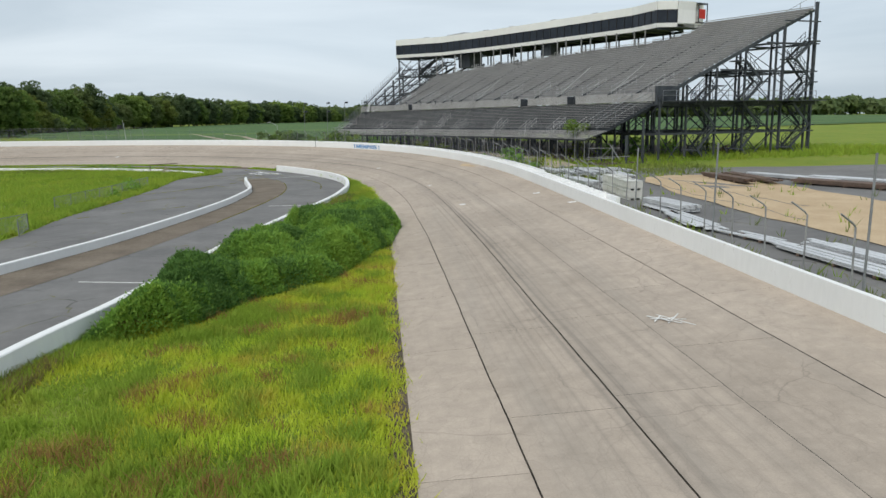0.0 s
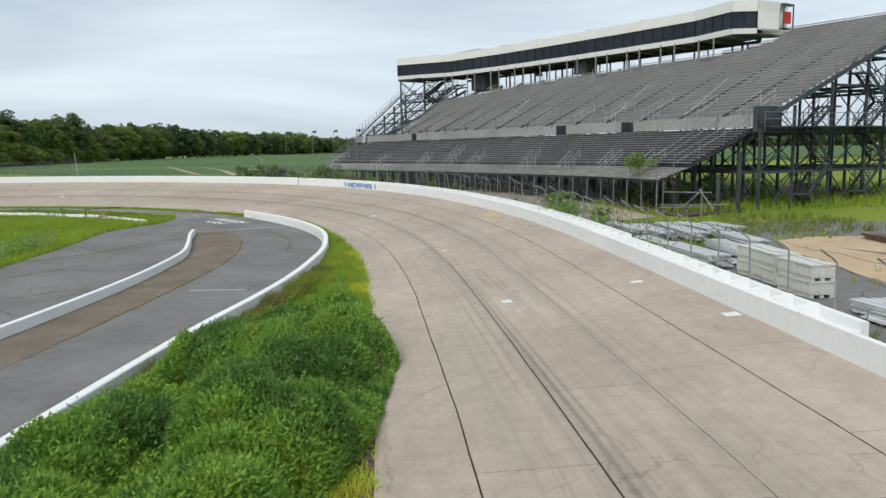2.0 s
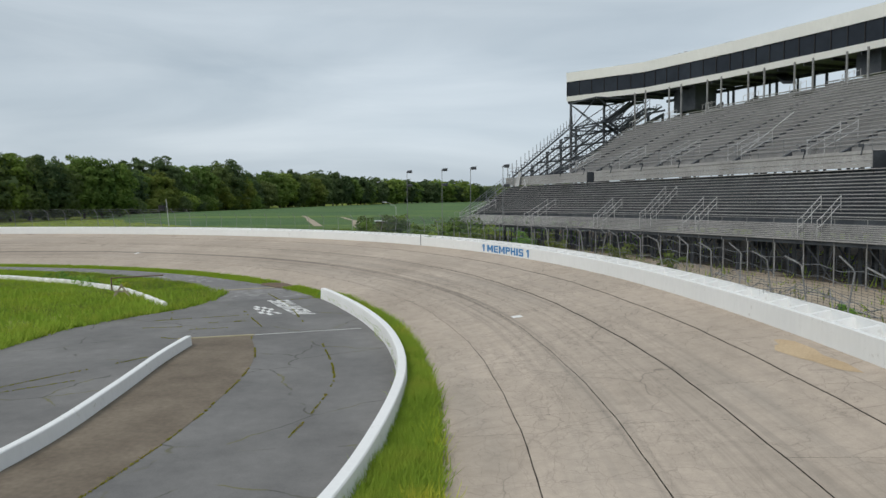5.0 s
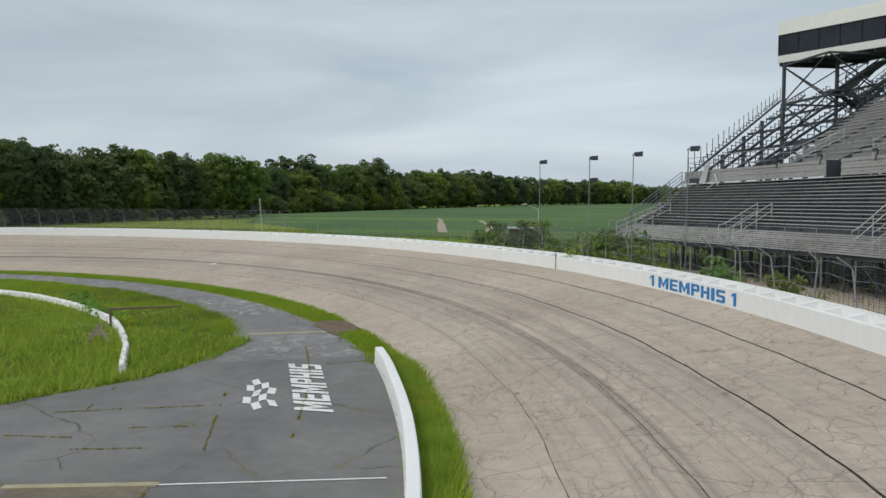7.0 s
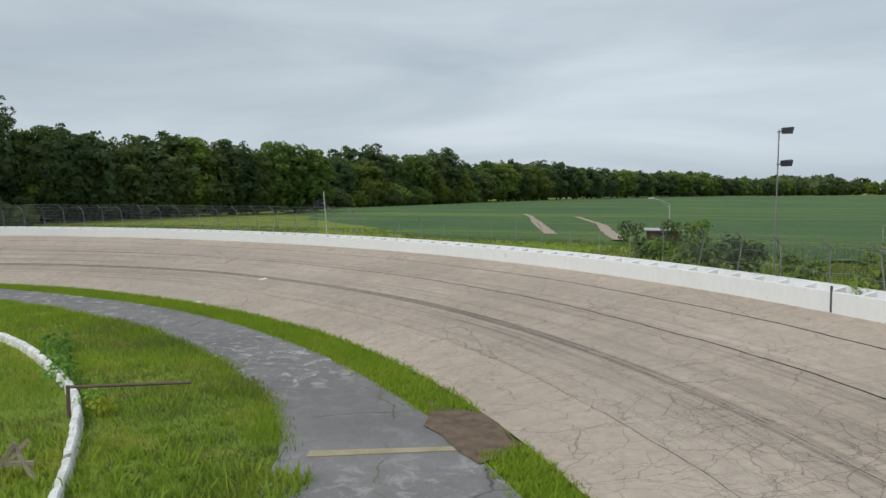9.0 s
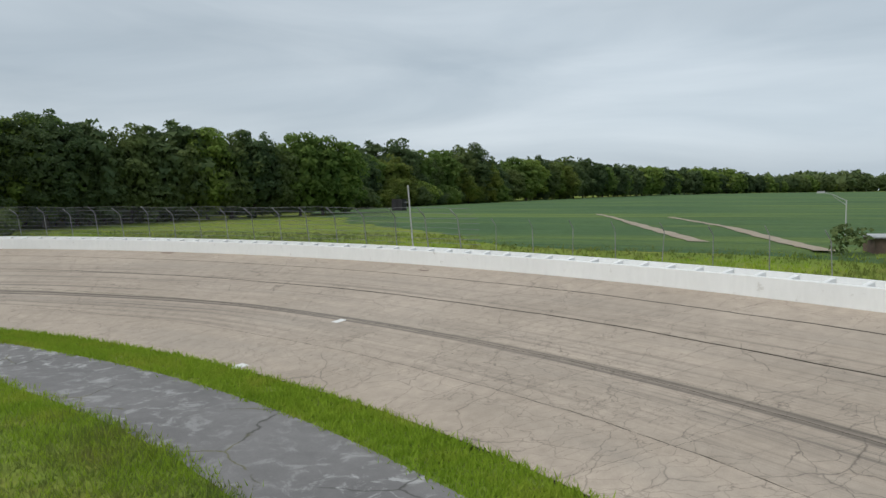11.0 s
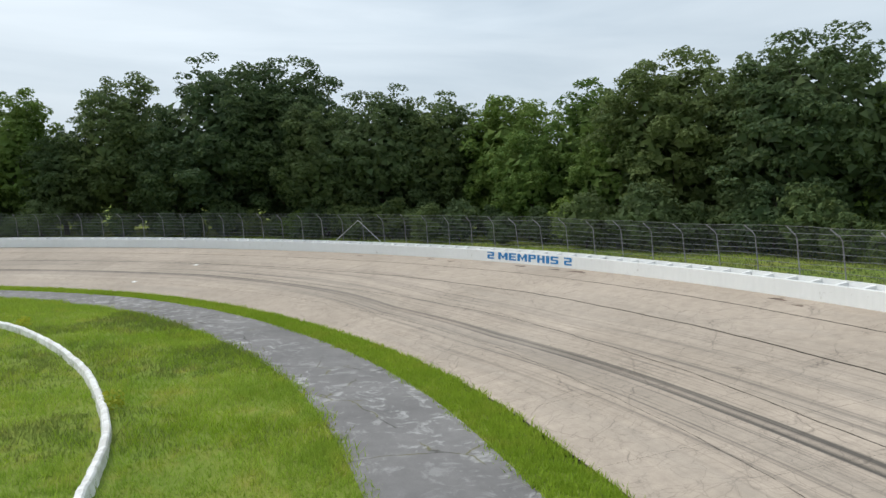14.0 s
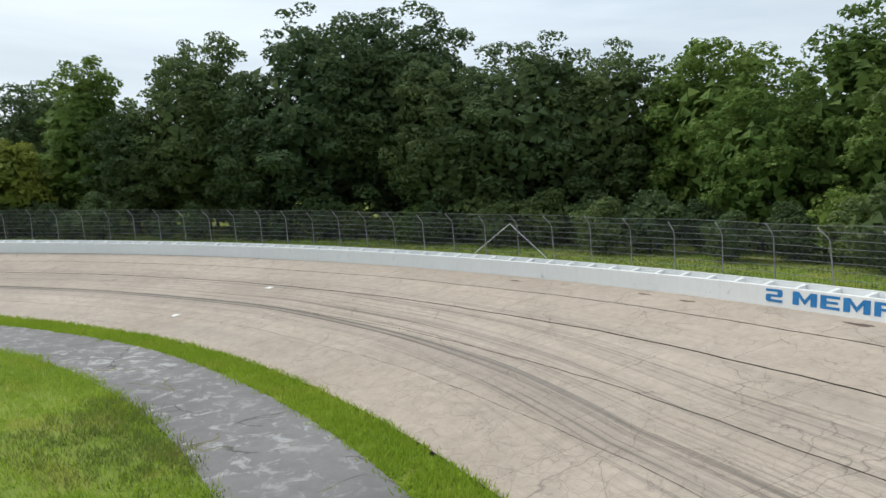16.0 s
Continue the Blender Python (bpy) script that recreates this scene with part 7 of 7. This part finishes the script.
    for sel, mat in ((br, "blade"), (du_, "blade_dull"), (~br & ~du_, "blade_bright")):
        grass_patch("infield_grass", p[sel, 0], p[sel, 1], 0 * p[sel, 0] - 0.02, np.clip(hh[sel], 0.15, 0.7), M[mat], "long green infield grass round the white kerb wall", rng, 7, 0.021, 0.2)
    # infield left of the pit lane
    n = 16000
    py = rng.uniform(34, 101, n)
    px = np.interp(py, [q[1] for q in GRASS_L], [q[0] for q in GRASS_L]) - 0.1 - rng.random(n) ** 1.6 * 32
    grass_patch("infield_grass", px, py, 0 * px - 0.02, 0.25 + 0.3 * rng.random(n), M["blade"], "long green infield grass by the pit lane", rng, 4, 0.05)
    # rough ground behind the outer wall
    n = 34000
    s = rng.uniform(84, 372, n)
    d = -1.35 - rng.random(n) ** 1.4 * 17
    p = at(s, d)
    z = terrain_z(p[:, 0], p[:, 1])
    keep = ~((s < 128) & (d < -2.6) & (rng.random(n) < 0.97)) & ~((s > 138) & (s < 192) & (rng.random(n) < 0.9))
    p, z = p[keep], z[keep]
    br = patchy(p[:, 0], p[:, 1], 7, 9) + rng.normal(scale=0.1, size=len(z)) > np.interp(nearest(p[:, 0], p[:, 1])[0], [190, 215], [0.05, 0.22])
    tall = np.interp(nearest(p[:, 0], p[:, 1])[0], [120, 200, 225, 372], [0.5, 0.45, 0.22, 0.2])
    for sel, mat in ((br, "blade"), (~br, "blade_dull")):
        grass_patch("rough_grass", p[sel, 0], p[sel, 1], z[sel] - 0.03, tall[sel] * rng.uniform(0.6, 1.5, sel.sum()), M[mat], "rough weedy grass behind the outer wall", rng, 4, 0.045)
    n = 15000
    px, py = rng.uniform(15, 75, n), 72 + 50 * rng.random(n) ** 2
    ok = (py > 74 + rng.normal(size=n)) & (px + py < 145)
    loc = np.array(STAND.inverted())
    dn = loc[1, 0] * px + loc[1, 1] * py + loc[1, 3]
    du = loc[0, 0] * px + loc[0, 1] * py + loc[0, 3]
    ok &= ~((dn > 50.6) & (du > 54) & (rng.random(n) < 0.93)) & ~((du > 60) & (rng.random(n) < 0.9))
    px, py = px[ok], py[ok]
    z = terrain_z(px, py)
    grass_patch("rough_grass", px, py, z - 0.03, 0.35 + 0.5 * rng.random(len(px)), M["blade"], "rough green grass round the grandstand", rng, 4, 0.06)


build_grass()


def moss_lines():
    """Low grass rooted in the joints of the asphalt."""
    rng = np.random.default_rng(19)
    lines = (((-19.2, 88.8), (-17.3, 90.0), (-15.0, 91.3), (-15.6, 92.7)), ((-18.5, 89.5), (-19.7, 91.9)), ((-12.5, 87.6), (-15.5, 92.5)), ((-14.7, 97.6), (-12.9, 99.1)), ((-17.1, 100.6), (-13.8, 95.3), (-10.8, 89.2)),
             ((-15.9, 86.4), (-14.1, 87.2)), ((-15.8, 88.4), (-14.1, 89.2)), ((-18.6, 86.7), (-16.6, 87.2)), ((-16.2, 84.2), (-15.0, 84.1), (-12.3, 85.2)), ((-10.2, 48), (-9.0, 57), (-8.3, 64), (-8.3, 71), (-9.6, 79.2), (-12.0, 85.0)),
             ((-21.5, 60), (-16.5, 66)), ((-21.5, 68), (-15.0, 76)), ((-20.5, 52), (-14.5, 58)), ((-18.5, 72), (-14.5, 80)), ((-5.0, 70.5), (-5.6, 77), (-8.2, 84)))
    for l in lines:
        p = curve_pts(l, 20)
        seg = np.concatenate([[0], np.cumsum(np.hypot(*np.diff(p, axis=0).T))])
        n = int(seg[-1] * 26)
        t = rng.uniform(0, seg[-1], n)
        px, py = np.interp(t, seg, p[:, 0]), np.interp(t, seg, p[:, 1])
        off = 0.05 * patchy(px, py, 0.8, 51)
        keep = patchy(px, py, 1.1, 52) + 0.3 * patchy(px, py, 0.3, 53) > -0.22
        px, py, off = px[keep], py[keep], off[keep]
        if len(px):
            grass_patch("joint_grass", px + off, py - off, 0 * px + 0.02, 0.03 + 0.03 * rng.random(len(px)), M["blade_moss"], "low olive grass growing in a joint of the asphalt", rng, 5, 0.014, 0.02)


M["blade_moss"] = grass_material("olive_joint_grass", (0.24, 0.24, 0.03), (0.3, 0.28, 0.04), (0.33, 0.26, 0.06))
moss_lines()


def thicket(name, spots, size, leaf, per, mat, label, seed, kind="stuff"):
    """Leafy weeds heaped into an uneven mass."""
    rng = np.random.default_rng(seed)
    lobes = [((x, y, z + r * 0.35), r) for x, y, z, r in spots]
    cs, ns = crown_points(lobes, per, rng)
    cs[:, 2] = np.maximum(cs[:, 2], 0.02)
    v, f = leaf_quads(cs, ns, leaf, rng)
    return tagged(mesh_part(name, v, f, M[mat]), label, "weeds", kind=kind)


THICK_R = ([21.3, 22.3, 26, 29, 33, 37.5, 43, 46, 50, 54, 60], [-8.8, -6.2, -4.4, -1.7, -0.4, 0.9, 1.6, 1.3, 0.3, -0.3, -0.6])
THICK_L = ([21, 32, 40, 46, 48, 50, 54, 60], [0.35, 0.3, 0.75, 1.0, 2.2, 2.6, 2.4, 1.6])


_hr = np.random.default_rng(91)
HEAP_Y = 21.5 + 37.5 * _hr.random(130)
HEAP_X = in_wall_x(HEAP_Y) + 0.6 + (np.interp(HEAP_Y, *THICK_R) - in_wall_x(HEAP_Y) - 0.9) * _hr.random(130)
HEAP_R = _hr.uniform(0.7, 1.75, 130)
HEAP_H = HEAP_R * _hr.uniform(0.5, 0.85, 130)


def mounds(px, py):
    """Height of the weed thicket: round heaps that stand against one another."""
    lo = in_wall_x(py) + np.interp(py, *THICK_L)
    hi = np.interp(py, *THICK_R)
    e = np.clip(np.minimum(px - lo, hi - px) / 0.7, 0, 1) * np.clip((py - 21.2) / 0.8, 0, 1)
    z = np.zeros_like(px)
    for x, y, r, h in zip(HEAP_X, HEAP_Y, HEAP_R, HEAP_H):
        z = np.maximum(z, h * np.sqrt(np.clip(1 - ((px - x) ** 2 + ((py - y) / 1.15) ** 2) / r ** 2, 0, 1)))
    small = np.abs(patchy(px, py, 1.0, 22)) ** 0.8
    tall = np.interp(py, [21, 24, 44, 48, 52, 58, 60], [0.85, 1.0, 1.0, 0.8, 0.55, 0.35, 0.0])
    return np.sqrt(e) * tall * (0.22 + z + 0.45 * small)


def heap_tone(px, py):
    """A tone for each heap, from -1 to 1."""
    tone, best = np.zeros_like(px), np.full(len(px), 9.0)
    for k, (x, y, r) in enumerate(zip(HEAP_X, HEAP_Y, HEAP_R)):
        d = ((px - x) ** 2 + (py - y) ** 2) / r ** 2
        tone = np.where(d < best, math.sin(k * 12.9), tone)
        best = np.minimum(best, d)
    return tone


def feathers(px, py, name, mat, label, rng):
    """Fine narrow leaves that cover the heaps."""
    z = mounds(px, py)
    k = z > 0.08
    px, py, z = px[k], py[k], z[k]
    n = len(px)
    gx, gy = (mounds(px + 0.15, py) - z) / 0.15, (mounds(px, py + 0.15) - z) / 0.15
    nr = np.column_stack([-gx, -gy, np.ones(n)])
    nr /= np.linalg.norm(nr, axis=1)[:, None]
    z = z * (1 - 0.5 * rng.random(n) ** 2.2) + rng.exponential(0.05, n)
    d = nr + np.array([0, 0, 0.45]) + rng.normal(scale=0.8, size=(n, 3))
    d /= np.linalg.norm(d, axis=1)[:, None]
    side = np.cross(d, rng.normal(size=(n, 3)))
    side /= np.linalg.norm(side, axis=1)[:, None]
    c = np.column_stack([px, py, z])
    l = rng.uniform(0.06, 0.15, n)[:, None]
    w = rng.uniform(0.018, 0.045, n)[:, None]
    v = np.stack([c - side * w, c + side * w, c + d * l], 1).reshape(-1, 3)
    return tagged(mesh_part(name, v, np.arange(3 * n).reshape(n, 3), M[mat]), label, "weeds", kind="stuff")


def build_weeds():
    rng = random.Random(31)
    rg = np.random.default_rng(77)
    n = 430000
    py = 21.3 + 38.7 * rg.random(n) ** 1.15
    lo = in_wall_x(py) + np.interp(py, *THICK_L)
    hi = np.interp(py, *THICK_R)
    px = lo + (hi - lo) * rg.random(n)
    keep = rg.random(n) < np.clip((hi - lo) / 6.5, 0.05, 1)
    px, py = px[keep], py[keep]
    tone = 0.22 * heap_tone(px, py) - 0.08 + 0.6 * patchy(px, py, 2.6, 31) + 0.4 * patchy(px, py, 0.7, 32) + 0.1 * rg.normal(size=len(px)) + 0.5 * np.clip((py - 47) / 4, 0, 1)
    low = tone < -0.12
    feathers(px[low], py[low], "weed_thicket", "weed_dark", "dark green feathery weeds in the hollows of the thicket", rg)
    mid = (tone >= -0.12) & (tone < 0.12)
    feathers(px[mid], py[mid], "weed_thicket", "weed", "dense dark green feathery weeds heaped beside the track", rg)
    feathers(px[tone >= 0.12], py[tone >= 0.12], "weed_thicket", "weed_light", "fresh green feathery weeds among darker heaps", rg)
    # tufts along the pit wall and the fence of the lane
    for k, (x, y, r) in enumerate(((-34.6, 105.3, 0.55), (-36.0, 106.4, 0.45), (-37.2, 107.2, 0.5), (-40.0, 108.9, 0.4), (-23.2, 72.0, 0.9), (-22.6, 66, 0.5), (-23.4, 75, 0.45), (-12.6, 98.9, 0.35), (-38.5, 108.5, 0.5), (-33.2, 104.4, 0.6), (-30, 103.0, 0.5))):
        thicket("weed_clump", [(x, y, 0.1, r), (x + r * 0.5, y + r * 0.3, 0.0, r * 0.7), (x, y + 0.2, r * 0.9, r * 0.6)], 1, 0.16, 200, "weed", "dark green weed clump on the ground", 40 + k, "thing")
    for k, (x, y, r) in enumerate(((-79.4, 107.3, 0.42), (-60.0, 111.6, 0.35), (-97.3, 95.8, 0.4), (-67.4, 110.9, 0.3), (-29.2, 102.6, 0.4), (-51.0, 111.9, 0.25))):
        thicket("yellow_weed", [(x, y, 0.15, r), (x + 0.2, y + 0.1, 0.1, r * 0.7)], 1, 0.13, 330, "leaf_yellow", "bright yellow-green weed clump by the kerb wall", 60 + k)
    # bushes between wall and stand
    by_wall = [(210, 3.4, 0.8, "leaf"), (208, 3.2, 0.9, "leaf_light"), (206, 3.0, 0.9, "leaf"), (203, 2.8, 1.0, "leaf"), (200, 3.2, 0.8, "leaf_light"), (195, 2.6, 1.0, "leaf_light"), (192, 2.5, 1.25, "leaf_light"), (190, 2.8, 1.0, "leaf_light"), (183.5, 3.0, 0.8, "weed"), (179, 3.0, 0.7, "leaf_gold"), (171.5, 3.0, 0.7, "leaf_gold"),
               (166, 3.4, 0.6, "leaf_gold"), (150, 2.2, 0.5, "weed"), (141.4, 2.2, 0.95, "weed"), (140, 2.0, 0.7, "weed"), (134.5, 1.9, 0.6, "weed"), (131, 1.9, 0.4, "weed"), (128, 2.0, 0.35, "weed"), (137, 3.6, 0.6, "leaf_gold"), (125, 2.2, 0.35, "weed")]
    spots = [(*at(s, -d)[:2], r, mat) for s, d, r, mat in by_wall]
    spots += [(-21.3, 147.6, 0.8, "leaf"), (-17.6, 146.4, 0.9, "leaf"), (-16.2, 145.2, 0.9, "leaf_light"), (26.5, 80.5, 0.9, "weed"), (30, 81, 1.0, "weed"), (33.5, 80, 0.9, "weed"), (37, 79.5, 0.7, "leaf_gold"), (23, 82, 0.7, "leaf_gold"), (41, 81, 0.6, "rust"), (9, 113, 0.8, "weed"), (5, 119, 0.9, "weed"), (1, 126, 0.9, "weed")]
    for k, (x, y, r, mat) in enumerate(spots):
        z = gz(x, y)
        rr = random.Random(k)
        sp = [(x + rr.uniform(-r, r), y + rr.uniform(-r, r), z + rr.uniform(0.2, 1.7) * r, r * rr.uniform(0.45, 0.75)) for _ in range(8)]
        thicket("bush", sp, 1, 0.24, 130, mat, "leafy green bush grown up behind the wall", 80 + k, "thing")
    p = STAND @ Vector((56.6, 55.6, 4.9))
    sp = [(p.x + rng.uniform(-1.3, 1.3), p.y + rng.uniform(-1.3, 1.3), 4.4 + rng.uniform(0.2, 1.4), rng.uniform(0.4, 0.65)) for _ in range(11)]
    thicket("deck_bush", sp, 1, 0.2, 190, "leaf_light", "green bush growing through the stand's walkway", 120, "thing")


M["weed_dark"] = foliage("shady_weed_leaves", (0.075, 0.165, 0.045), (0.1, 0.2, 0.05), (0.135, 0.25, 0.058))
M["weed_light"] = foliage("young_weed_leaves", (0.16, 0.29, 0.04), (0.2, 0.34, 0.05), (0.27, 0.4, 0.07))
M["leaf_yellow"] = foliage("yellow_flower_heads", (0.3, 0.34, 0.02), (0.38, 0.4, 0.03), (0.45, 0.45, 0.05))
build_weeds()

# ---- concrete slabs of the track ----
build_slabs()
